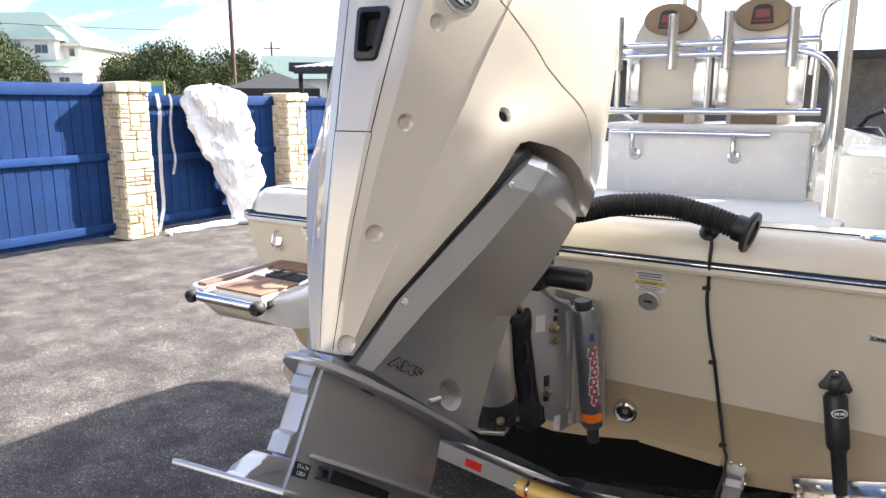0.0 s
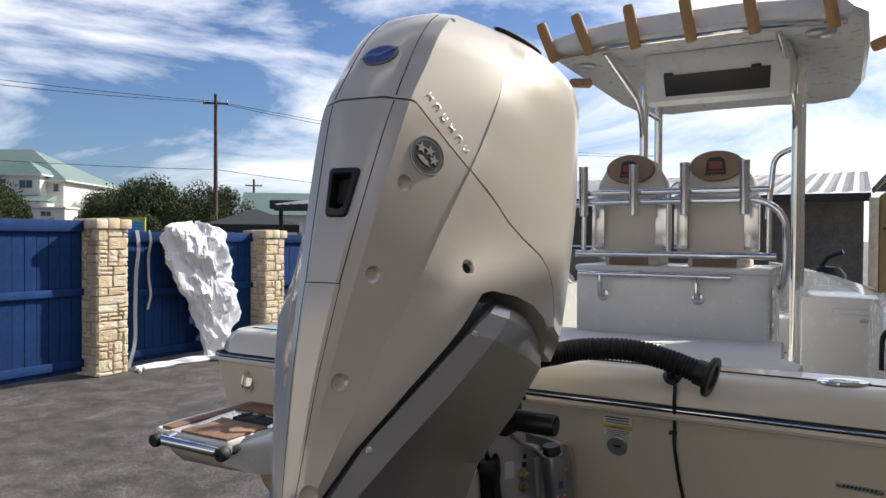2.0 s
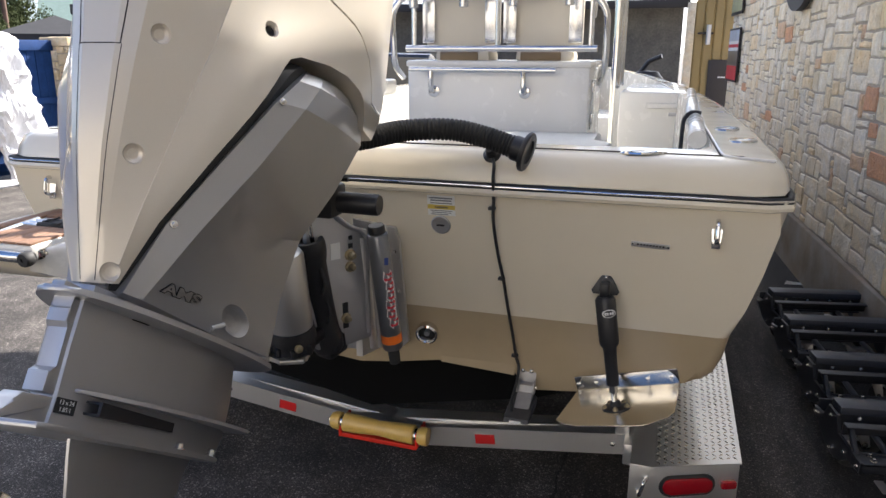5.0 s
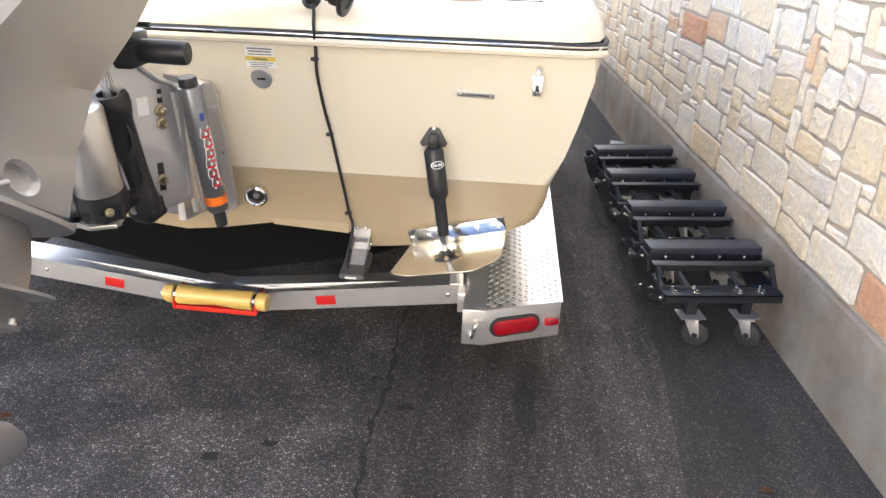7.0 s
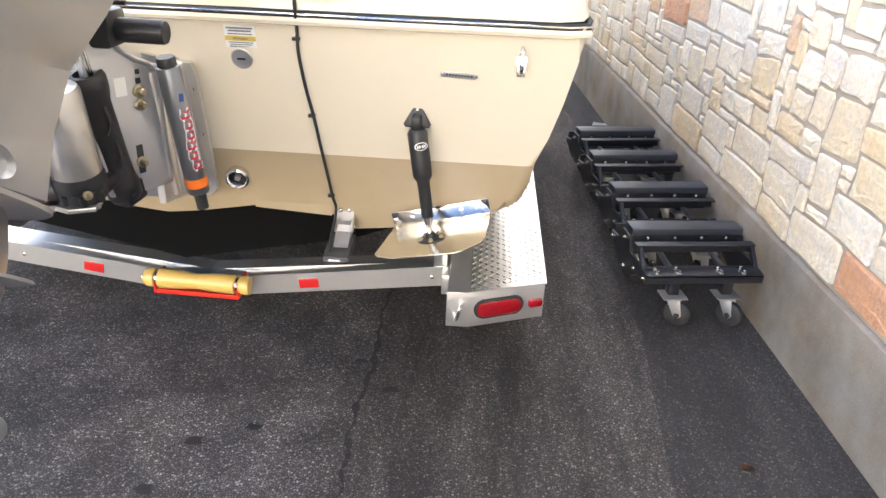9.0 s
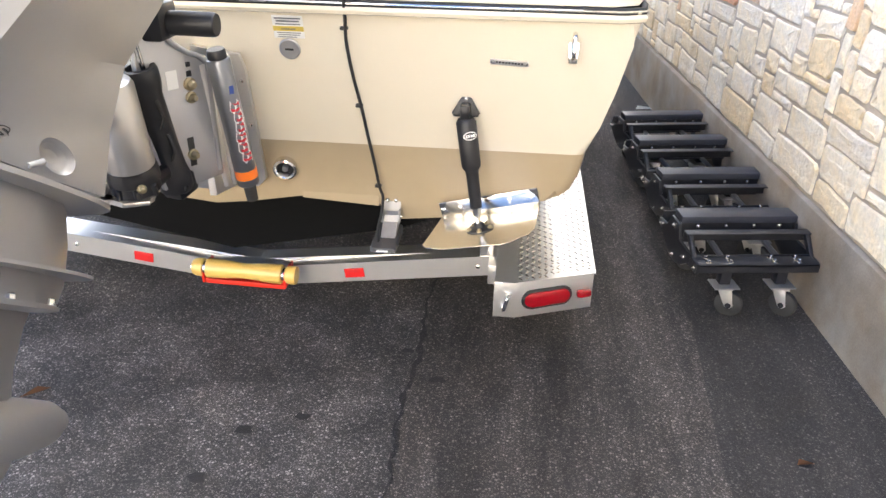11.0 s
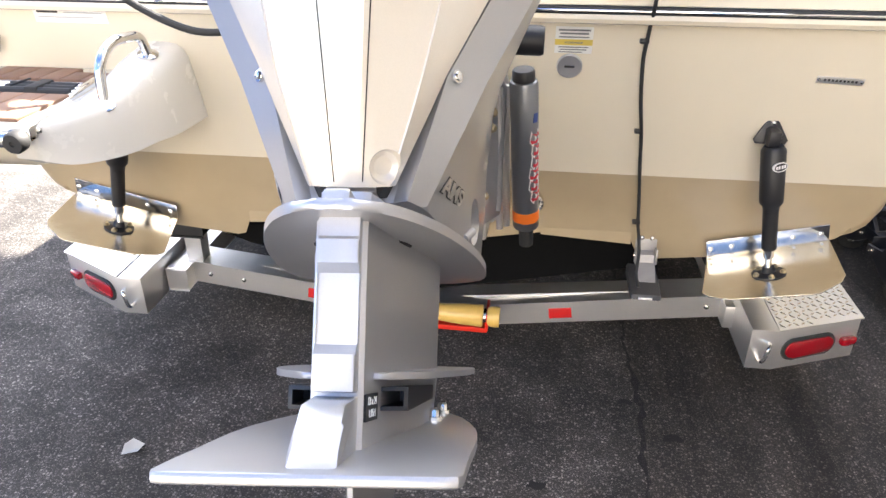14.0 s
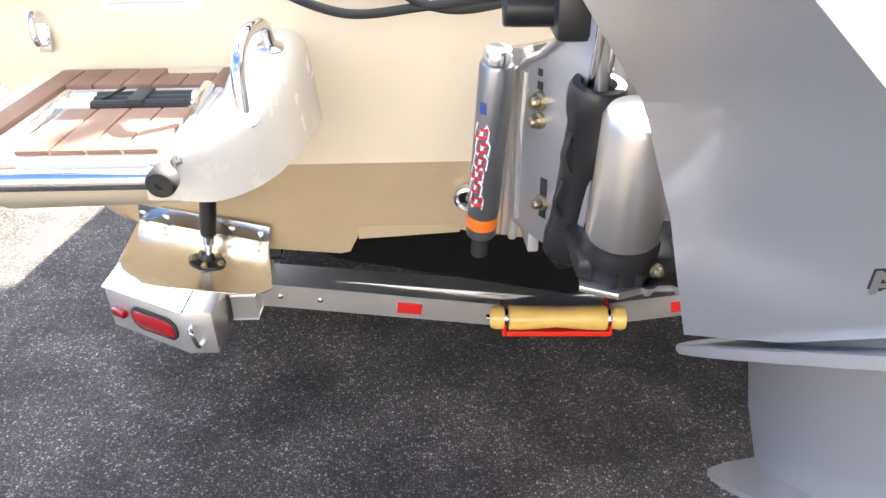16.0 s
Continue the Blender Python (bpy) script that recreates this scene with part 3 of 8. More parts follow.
tube(bm, out_line, 0.0032, 10)
part("rail_insert", bm, STAINLESS, boat, "bright stainless rail insert")
bm = BM()
tube(bm, [p - Vector((0, 0, 0.016)) for p in rail_line], 0.013, 8)
part("rail_lip", bm, GEL_CREAM, boat)

# deck cap: aft coaming, gunwales, cockpit liner and aft deck
bm = BM()


def cap_ring(inset, z):
    """The deck edge's outline drawn in by an inset, at height z over the stern."""
    out = []
    for y, w, r in STATIONS[::-1][1:]:
        if y > 0:
            out.append(Vector((-(1.292 - inset) * w + (0.0 if w > 0.5 else inset * 0.3), y - inset * 0.4, z + r)))
    half = out + [Vector((-(1.288 - inset), 0.12 + inset * 0.7, z)), Vector((-(1.262 - inset), 0.025 + inset, z)), Vector((-(1.19 - inset * 0.7), -0.016 + inset, z))]
    return half + [Vector((0, -0.018 + inset, z))] + [Vector((-p.x, p.y, p.z)) for p in half[::-1]]


levels = [(0.0, 1.300), (0.008, 1.335), (0.022, 1.366), (0.045, 1.383), (0.075, 1.388), (0.20, 1.390)]
rows = [[bm.verts.new(p) for p in cap_ring(i, z)] for i, z in levels]
for a, b in zip(rows, rows[1:]):
    for i in range(len(a) - 1):
        bm.faces.new((a[i], a[i + 1], b[i + 1], b[i]))
part("deck_cap", bm, GEL_CREAM, boat, "glossy cream deck cap and gunwales", 50)
bm = BM()
inner = cap_ring(0.20, 1.390)
a = [bm.verts.new(p) for p in inner]
b = [bm.verts.new(Vector((p.x * 0.985, p.y + (0.02 if p.y < 1 else 0), 0.80))) for p in inner]
for i in range(len(a) - 1):
    bm.faces.new((a[i], a[i + 1], b[i + 1], b[i]))
part("cockpit_liner", bm, GEL_WHITE, boat, "white cockpit liner", 50)
bm = BM()
box(bm, (-1.05, 0.22, 0.74), (1.05, 5.6, 0.80))
part("cockpit_floor", bm, NONSKID, boat)
bm = BM()
prism(bm, [(-0.98, 0.17), (0.79, 0.17), (0.79, 0.42), (0.70, 0.62), (0.62, 1.9), (-0.98, 1.9)], 0.82, 1.392, "z", None, 0.012)
for v in bm.verts:
    if v.co.z > 1.2:
        v.co.z -= max(0.0, v.co.y - 0.22) * 0.088
part("aft_deck", bm, NONSKID, boat, "raised white aft deck")
bm = BM()
tube(bm, [(-1.15, 0.075, 1.3895), (0.0, 0.073, 1.3905), (1.16, 0.075, 1.3895)], 0.0022, 6)
part("deck_seam", bm, GROOVE, boat)
bm = BM()
tube(bm, rounded([(1.235, 0.045, 1.384), (1.107, 0.050, 1.3905), (1.088, 0.9, 1.3915), (1.090, 2.6, 1.402), (1.075, 3.4, 1.41)], 0.05), 0.0042, 8)
part("gunwale_lip", bm, GEL_WHITE, boat, "raised white lip along the gunwale")
bm = BM()
tube(bm, rounded([(1.101, 0.075, 1.3905), (1.081, 0.9, 1.3915), (1.083, 2.6, 1.402)], 0.05), 0.0022, 6)
part("lip_seam", bm, GROOVE, boat)


# ---- the outboard motor ----
# frame of the cowl: x to starboard, y forward, z along the tilted rear face; in the tables a is the distance aft
COWL_M = pose(0.023, -0.40, 1.20, -18, 0, 6)
LOW_M = COWL_M.inverted() @ pose(0.023, -0.40, 1.20, -36, 0, 6)
motor = thing("outboard_motor", COWL_M, "large cream and grey outboard motor, tilted up, behind the transom", "outboard motor")

# s, rear a0, then (v, a) for band edge, ridge, side, widest, front corner, and front centre a
COWL_TABLE = [
    (-0.123, 0.701, (0.021, 0.698), (0.035, 0.690), (0.043, 0.674), (0.085, 0.580), (0.090, 0.450), 0.42),
    (-0.02, 0.712, (0.030, 0.703), (0.066, 0.684), (0.091, 0.648), (0.150, 0.540), (0.160, 0.380), 0.33),
    (0.10, 0.722, (0.043, 0.709), (0.093, 0.657), (0.151, 0.602), (0.215, 0.460), (0.215, 0.250), 0.18),
    (0.22, 0.722, (0.055, 0.707), (0.122, 0.631), (0.209, 0.545), (0.266, 0.360), (0.245, 0.060), 0.01),
    (0.285, 0.720, (0.062, 0.704), (0.137, 0.613), (0.214, 0.515), (0.276, 0.290), (0.254, 0.010), -0.03),
    (0.325, 0.720, (0.067, 0.702), (0.145, 0.605), (0.216, 0.495), (0.282, 0.240), (0.258, -0.005), -0.04),
    (0.42, 0.716, (0.078, 0.698), (0.161, 0.580), (0.225, 0.440), (0.287, 0.200), (0.262, -0.015), -0.06),
    (0.545, 0.710, (0.090, 0.690), (0.183, 0.542), (0.236, 0.420), (0.292, 0.180), (0.264, -0.020), -0.07),
    (0.64, 0.700, (0.098, 0.678), (0.193, 0.507), (0.242, 0.400), (0.294, 0.170), (0.266, -0.020), -0.07),
    (0.74, 0.666, (0.100, 0.640), (0.202, 0.479), (0.247, 0.378), (0.294, 0.165), (0.264, -0.020), -0.06),
    (0.83, 0.627, (0.099, 0.604), (0.199, 0.450), (0.247, 0.360), (0.294, 0.162), (0.258, -0.005), -0.04),
    (0.89, 0.590, (0.097, 0.568), (0.191, 0.428), (0.242, 0.345), (0.291, 0.160), (0.252, 0.010), -0.02),
    (0.930, 0.553, (0.092, 0.535), (0.182, 0.420), (0.238, 0.335), (0.282, 0.165), (0.240, 0.025), 0.00),
    (0.956, 0.512, (0.084, 0.496), (0.168, 0.408), (0.222, 0.318), (0.258, 0.172), (0.220, 0.055), 0.03),
    (0.978, 0.455, (0.066, 0.444), (0.136, 0.380), (0.184, 0.308), (0.210, 0.190), (0.176, 0.105), 0.08),
    (0.990, 0.400, (0.036, 0.394), (0.082, 0.350), (0.114, 0.300), (0.128, 0.215), (0.108, 0.155), 0.14),
]


def cowl_ring(row, grow=0.0):
    s, a0, p1, p2, p3, p4, p5, a6 = row
    half = [(0.0, a0), p1, p2, p3, p4, p5, (0.0, a6)]
    # rounder sides: extra points on a smooth line from ridge to front
    line = smooth_line([(v, a, 0) for v, a in half[2:6]], 4)
    # a fine raised step runs along the crease and fades out on the top cowl
    lift = 0.0018 * max(0.0, min(1.0, (0.80 - s) / 0.14))
    step = (p2[0] + lift, p2[1] + lift * 0.5)
    pts = [(0.0, a0), (p1[0] * 0.5, a0 - 0.0005), p1, ((p1[0] + p2[0]) / 2, (p1[1] + p2[1]) / 2), p2, step]
    pts += [(q.x + lift * max(0.0, 1 - k / 5), q.y) for k, q in enumerate(line)][1:]
    f = (p5[0] * 0.72, p5[1] * 0.45 + a6 * 0.55)
    pts += [f, (p5[0] * 0.36, p5[1] * 0.12 + a6 * 0.88), (0.0, a6)]
    right = [Vector((v + (grow if v > 0 else 0), -a, s)) for v, a in pts]
    left = [Vector((-q.x, q.y, q.z)) for q in right[1:-1]][::-1]
    return right + left


def fine_table(table, n):
    """Rows between rows on a smooth line, so that the sides swell evenly."""
    flat = [[r[0], r[1], *sum((list(p) for p in r[2:7]), []), r[7]] for r in table]
    arr = np.array(flat)
    out = []
    ext = np.vstack([2 * arr[0] - arr[1], arr, 2 * arr[-1] - arr[-2]])
    for i in range(1, len(ext) - 2):
        for k in range(n):
            f = k / n
            m0, m1 = (ext[i + 1] - ext[i - 1]) / 2, (ext[i + 2] - ext[i]) / 2
            d = ext[i + 1] - ext[i]
            m0, m1 = np.clip(m0, np.minimum(0, 2 * d), np.maximum(0, 2 * d)), np.clip(m1, np.minimum(0, 2 * d), np.maximum(0, 2 * d))
            h = (2 * f ** 3 - 3 * f ** 2 + 1) * ext[i] + (f ** 3 - 2 * f ** 2 + f) * m0 + (3 * f ** 2 - 2 * f ** 3) * ext[i + 1] + (f ** 3 - f ** 2) * m1
            out.append(h)
    out.append(ext[-2])
    return [(h[0], h[1], (h[2], h[3]), (h[4], h[5]), (h[6], h[7]), (h[8], h[9]), (h[10], h[11]), h[12]) for h in out]


def cowl_mesh(table=None, n=3):
    bm = BM()
    rows = ring_loft(bm, [cowl_ring(r) for r in fine_table(table or COWL_TABLE, n)])
    count = len(rows[0])
    for a, b in zip(rows, rows[1:]):
        for k in (2, 4, 5, count - 2, count - 4, count - 5):
            e = bm.edges.get((a[k], b[k]))
            if e:
                e.smooth = False
    return bm


def surface_probe(bm):
    """The point and outward normal where a line from astern meets a body."""
    bm.normal_update()
    tree = mathutils.bvhtree.BVHTree.FromBMesh(bm)

    def hit(v, s, out=0.0):
        p, n, _, _ = tree.ray_cast(Vector((v, -3.0, s)), Vector((0, 1, 0)))
        if n.y > 0:
            n = -n
        return p + n * out, n
    return hit


def facing(p, n, up=(0, 0, 1)):
    """A frame at p whose z axis is n and whose y axis leans to up."""
    z = Vector(n).normalized()
    x = Vector(up).cross(z).normalized()
    y = z.cross(x)
    m = Matrix((x, y, z)).transposed().to_4x4()
    m.translation = p
    return m


plain = cowl_mesh()
on_cowl = surface_probe(plain)
plain.free()
DIMPLES = [(sg * v, s) for sg in (-1, 1) for v, s in ((0.106, 0.476), (0.082, 0.288), (0.058, 0.088))] + [(0.034, -0.105)]
HOLES = [(0.2, 0.351), (-0.2, 0.351)]
VENT = [(p.x, p.y) for p in rounded([(0.0, -0.045, 0), (0.019, -0.045, 0), (0.028, 0.043, 0), (-0.028, 0.043, 0), (-0.019, -0.045, 0), (0.0, -0.045, 0)], 0.009, 4)[:-1]]


def carve(bm, knife):
    """One body with another cut out of it, as a mesh."""
    obs = []
    for body in (bm, knife):
        bmesh.ops.recalc_face_normals(body, faces=body.faces[:])
        me = bpy.data.meshes.new("blank")
        body.to_mesh(me)
        body.free()
        obs.append(new("blank", me))
    mod = obs[0].modifiers.new("cutting", "BOOLEAN")
    mod.operation, mod.solver, mod.object = "DIFFERENCE", "EXACT", obs[1]
    dg = bpy.context.evaluated_depsgraph_get()
    done = bpy.data.meshes.new_from_object(obs[0].evaluated_get(dg))
    for o in obs:
        bpy.data.objects.remove(o)
    return done


BEAN = [(0.0, -1.0), (0.38, -0.92), (0.70, -0.71), (0.92, -0.38), (1.0, 0.0), (0.92, 0.38), (0.70, 0.71), (0.38, 0.92), (0.0, 1.0)]


def slot_frame(sg):
    """The hand slot along the edge of the top cowl: x along the slot, z outwards."""
    x = Vector((sg * 0.085, 0.112, -0.012)).normalized()
    z = Vector((sg * 0.46, -0.26, 0.85))
    z = (z - x * z.dot(x)).normalized()
    y = z.cross(x)
    m = Matrix((x, y, z)).transposed().to_4x4()
    m.translation = (sg * 0.192, -0.374, 0.954)
    return m


def pierced_cowl():
    """The cowl with its sunk screw dimples, side holes and vent opening cut in."""
    knife = BM()
    for v, s in DIMPLES:
        p, n = on_cowl(v, s)
        lathe(knife, [(0.0, -0.0092), (0.009, -0.0084), (0.0142, -0.0052), (0.0172, 0.001), (0.019, 0.012), (0.0, 0.012)], facing(p, n), 28)
    for v, s in HOLES:
        p, n = on_cowl(v, s)
        lathe(knife, [(0.0, -0.035), (0.0105, -0.035), (0.0110, -0.006), (0.0170, 0.0005), (0.019, 0.012), (0.0, 0.012)], facing(p, n), 28)
    for sg in (-1, 1):
        lathe(knife, BEAN, slot_frame(sg) @ Matrix.Diagonal((0.076, 0.0085, 0.020, 1)), 24)
    p, n = on_cowl(0.004, 0.438)
    prism(knife, VENT, -0.05, 0.03, "z", facing(p, n))
    bmesh.ops.recalc_face_normals(knife, faces=knife.faces[:])
    bm = cowl_mesh()
    bmesh.ops.recalc_face_normals(bm, faces=bm.faces[:])
    return carve(bm, knife)


PIERCED = pierced_cowl()


def cowl_copy():
    bm = BM()
    bm.from_mesh(PIERCED)
    return bm


def cut(bm, co, no):
    """Keep what lies behind the plane."""
    bmesh.ops.bisect_plane(bm, geom=bm.verts[:] + bm.edges[:] + bm.faces[:], plane_co=co, plane_no=no, clear_outer=True)


# seam between top cowl and lower cowl, and the arch that the lower cowl leaves round the grey cover, seen from the side
SEAM = [(-0.90, 0.655), (-0.72, 0.642), (-0.665, 0.645), (-0.537, 0.549), (-0.42, 0.483), (-0.36, 0.464), (-0.28, 0.446), (-0.24, 0.426), (-0.205, 0.392), (-0.172, 0.350), (-0.14, 0.312), (0.20, 0.312)]
ARCH = [(-0.690, -0.165), (-0.682, -0.135), (-0.654, -0.020), (-0.603, 0.10), (-0.546, 0.22), (-0.500, 0.288), (-0.484, 0.308), (-0.455, 0.321), (-0.37, 0.331), (-0.30, 0.328), (-0.225, 0.309),
        (-0.175, 0.284), (-0.140, 0.250), (0.20, 0.235), (0.20, -0.40), (-0.690, -0.40)]
GAP = 0.0026


def profile_knife(outline):
    knife = BM()
    prism(knife, outline, -0.6, 0.6, "x")
    return knife


me = carve(cowl_copy(), profile_knife([(y, z + GAP) for y, z in SEAM] + [(0.20, -0.5), (-0.90, -0.5)]))
bm = BM()
bm.from_mesh(me)
part("top_cowl", bm, COWL, motor, "pearl cream top cowl", 24)
me = carve(cowl_copy(), profile_knife([(y, z - GAP) for y, z in SEAM] + [(0.20, 1.4), (-0.90, 1.4)]))
bm = BM()
bm.from_mesh(me)
me = carve(bm, profile_knife(ARCH))
bm = BM()
bm.from_mesh(me)
part("lower_cowl", bm, COWL, motor, "pearl cream rear and side cowl", 24)
# dark inner core seen in the seams
bm = BM()
ring_loft(bm, [[Vector((p.x * 0.955, -0.33 + (p.y + 0.33) * 0.965, p.z)) for p in cowl_ring(r)] for r in fine_table(COWL_TABLE[6:-1], 2)])
part("seal", bm, BLACK_RUBBER, motor)


# panel lines on the rear band
for sg in (-1, 1):
    bm = BM()
    tube(bm, [on_cowl(sg * (0.036 + 0.034 * k / 10), 0.26 + 0.378 * k / 10, 0.0)[0] for k in range(11)], 0.0011, 6)
    part("panel_line", bm, GROOVE, motor)
    bm = BM()
    tube(bm, [on_cowl(sg * (0.013 + 0.025 * k / 10), -0.118 + 0.378 * k / 10, 0.0)[0] for k in range(11)], 0.0007, 6)
    part("panel_line", bm, GROOVE, motor)
    bm = BM()
    tube(bm, [on_cowl(sg * (0.070 - 0.006 * k / 10), 0.652 + 0.27 * k / 10, 0.0)[0] for k in range(11)], 0.0014, 6)
    part("panel_line", bm, GROOVE, motor)
bm = BM()
tube(bm, [on_cowl(-0.036 + 0.072 * k / 8, 0.26, 0.0)[0] for k in range(9)], 0.0011, 6)
part("panel_line", bm, GROOVE, motor)

# black depth of the side holes
for v, z in HOLES:
    p, n = on_cowl(v, z)
    bm = BM()
    lathe(bm, [(0.0, -0.030), (0.0100, -0.030), (0.0104, -0.010), (0.0095, -0.009), (0.0, -0.016)], facing(p, n), 24)
    part("side_hole", bm, BLACK_RUBBER, motor)
# vent with a black frame round a hollow
p, n = on_cowl(0.004, 0.438, 0.0)
vm = facing(p, n)
bm = BM()
frame_rings = [[vm @ Vector((x * k, y * k2, z)) for x, y in VENT] for k, k2, z in ((1.2, 1.14, -0.004), (1.2, 1.14, 0.004), (1.12, 1.08, 0.007), (0.78, 0.84, 0.009), (0.70, 0.78, 0.002), (0.62, 0.74, -0.028))]
ring_loft(bm, frame_rings, cap=False)
vent = part("vent", bm, BLACK_PLASTIC, motor, "black vent frame round a hollow")
bm = BM()
prism(bm, [(x * 0.68, y * 0.8) for x, y in VENT], -0.034, -0.026, "z", vm)
part("opening", bm, BLACK_RUBBER, vent)
# oval badge on the top cowl, plain shapes
p, n = on_cowl(0.0, 0.765, 0.0)
bmx = facing(p, n)
bm = BM()
lathe(bm, [(0.0, -0.004), (0.036, -0.004), (0.036, 0.003), (0.033, 0.004), (0.0, 0.004)], bmx @ Matrix.Diagonal((1.12, 0.9, 1, 1)), 32)
badge = part("badge", bm, GREY_TUBE, motor, "oval chrome and blue badge")
bm = BM()
lathe(bm, [(0.0, 0.003), (0.029, 0.003), (0.029, 0.0052), (0.0, 0.0052)], bmx @ Matrix.Diagonal((1.12, 0.9, 1, 1)), 32)
part("badge_field", bm, BLUE_PRINT, badge)
bm = BM()
prism(bm, [(-0.042, -0.016), (-0.02, -0.006), (0.0, -0.01), (0.02, 0.004), (0.042, 0.018), (0.018, 0.014), (0.0, 0.002), (-0.022, 0.004)], 0.005, 0.0065, "z", bmx)
part("badge_wave", bm, STAINLESS, badge)
# round star emblem on the starboard chamfer


def emblem_frame():
    a, b, c, d = (on_cowl(v, z)[0] for v, z in ((0.096, 0.546), (0.160, 0.546), (0.128, 0.512), (0.128, 0.580)))
    n = (b - a).cross(d - c).normalized()
    if n.y > 0:
        n = -n
    return facing((a + b + c + d) / 4 + n * 0.0003, n)


em = emblem_frame()
bm = BM()
lathe(bm, [(0.0, -0.002), (0.040, -0.002), (0.040, 0.0006), (0.0, 0.0006)], em, 40)
emblem = part("emblem", bm, GREY_TUBE, motor, "round silver and black star emblem")
bm = BM()
lathe(bm, [(0.0, 0.0004), (0.030, 0.0004), (0.030, 0.0010), (0.0, 0.0010)], em, 40)
part("emblem_field", bm, BLACK_PRINT, emblem)
bm = BM()
for cx, cy, r in ((-0.016, 0.011, 0.0125), (0.004, 0.010, 0.0125), (0.016, -0.006, 0.0120)):
    pts = []
    for k in range(10):
        rr = r if k % 2 == 0 else r * 0.42
        pts.append((cx + rr * math.sin(math.pi * k / 5), cy + rr * math.cos(math.pi * k / 5)))
    prism(bm, pts, 0.0010, 0.0015, "z", em)
prism(bm, [(-0.024, -0.006), (-0.012, -0.004), (0.002, -0.012), (0.010, -0.022), (-0.002, -0.020), (-0.014, -0.014)], 0.0010, 0.0014, "z", em)
part("stars", bm, SATIN_SILVER, emblem)
bm = BM()
lathe(bm, [(0.0385, 0.0004), (0.040, 0.0004), (0.040, 0.0010), (0.0385, 0.0010), (0.0385, 0.0004)], em, 40)
part("emblem_ring", bm, SATIN_SILVER, emblem)

# small hole on the top cowl
body = cowl_mesh()
body.normal_update()
top_tree = mathutils.bvhtree.BVHTree.FromBMesh(body)
body.free()
for sg in (-1, 1):
    bm = BM()
    lathe(bm, BEAN, slot_frame(sg) @ Matrix.Diagonal((0.072, 0.0075, 0.012, 1)), 24)
    part("hand_slot", bm, BLACK_RUBBER, motor, "dark hand slot")
    p, n, _, _ = top_tree.ray_cast(Vector((sg * 0.100, -0.548, 2.0)), Vector((0, 0, -1)))
    bm = BM()
    lathe(bm, [(0.006, -0.004), (0.006, 0.0008), (0.0, 0.0009)], facing(p, n, (0, 1, 0)), 16)
    part("vent_hole", bm, BLACK_RUBBER, motor)

# raised name on the starboard top cowl, as plain bars
for k in range(6):
    f = k / 5
    p, n = on_cowl(0.118 + 0.055 * f, 0.672 - 0.079 * f)
    fwd, _ = on_cowl(0.118 + 0.055 * f + 0.0055, 0.672 - 0.079 * f - 0.0079)
    nm = facing(p, n, n.cross(fwd - p))
    bm = BM()
    for side in (-0.0055, 0.0055):
        box(bm, (side - 0.0013, -0.0072, -0.001), (side + 0.0013, 0.0072, 0.0012), 0.0007, nm)
    lo_, hi_ = ((-0.0010, 0.0014), (0.0050, 0.0072), (-0.0072, -0.0050))[k % 3]
    box(bm, (-0.0060, lo_, -0.001), (0.0060, hi_, 0.0012), 0.0007, nm)
    part("name_bar", bm, SATIN_SILVER, motor, "thin raised silver bar")

# black seal in the gap between the cowl and the grey cover
bm = BM()
rings = []
for z, v, a in ((-0.135, 0.034, 0.680), (-0.02, 0.080, 0.652), (0.10, 0.142, 0.602), (0.22, 0.203, 0.545), (0.285, 0.216, 0.490), (0.310, 0.216, 0.450)):
    rings.append([Vector((x, -y, z)) for x, y in ((v - 0.008, a + 0.002), (v + 0.006, a - 0.017), (v + 0.004, a - 0.055), (-v - 0.004, a - 0.055), (-v - 0.006, a - 0.017), (-v + 0.008, a + 0.002))])
ring_loft(bm, rings)
part("gap_seal", bm, BLACK_RUBBER, motor)

# ---- mid section covers ----
MID_TABLE = [
    (-0.275, (0.070, 0.455), (0.092, 0.430), (0.119, 0.37), (0.134, 0.290), 0.27),
    (-0.20, (0.060, 0.600), (0.080, 0.570), (0.119, 0.45), (0.140, 0.278), 0.255),
    (-0.145, (0.050, 0.686), (0.070, 0.652), (0.114, 0.49), (0.142, 0.265), 0.24),
    (-0.02, (0.088, 0.632), (0.130, 0.586), (0.150, 0.43), (0.155, 0.215), 0.19),
    (0.10, (0.153, 0.576), (0.196, 0.524), (0.206, 0.37), (0.205, 0.150), 0.12),
    (0.22, (0.216, 0.514), (0.250, 0.460), (0.257, 0.30), (0.246, 0.105), 0.07),
    (0.275, (0.232, 0.455), (0.255, 0.405), (0.264, 0.27), (0.248, 0.120), 0.08),
    (0.300, (0.228, 0.420), (0.246, 0.375), (0.255, 0.27), (0.236, 0.140), 0.10),
    (0.312, (0.212, 0.390), (0.230, 0.350), (0.240, 0.27), (0.215, 0.165), 0.13),
]
bm = BM()
rings = []
arr = np.array([[r[0], *sum((list(p) for p in r[1:5]), []), r[5]] for r in MID_TABLE])
for i in range(len(arr) - 1):
    for k in range(4):
        f = k / 4
        rings.append(arr[i] * (1 - f) + arr[i + 1] * f)
rings.append(arr[-1])
full = []
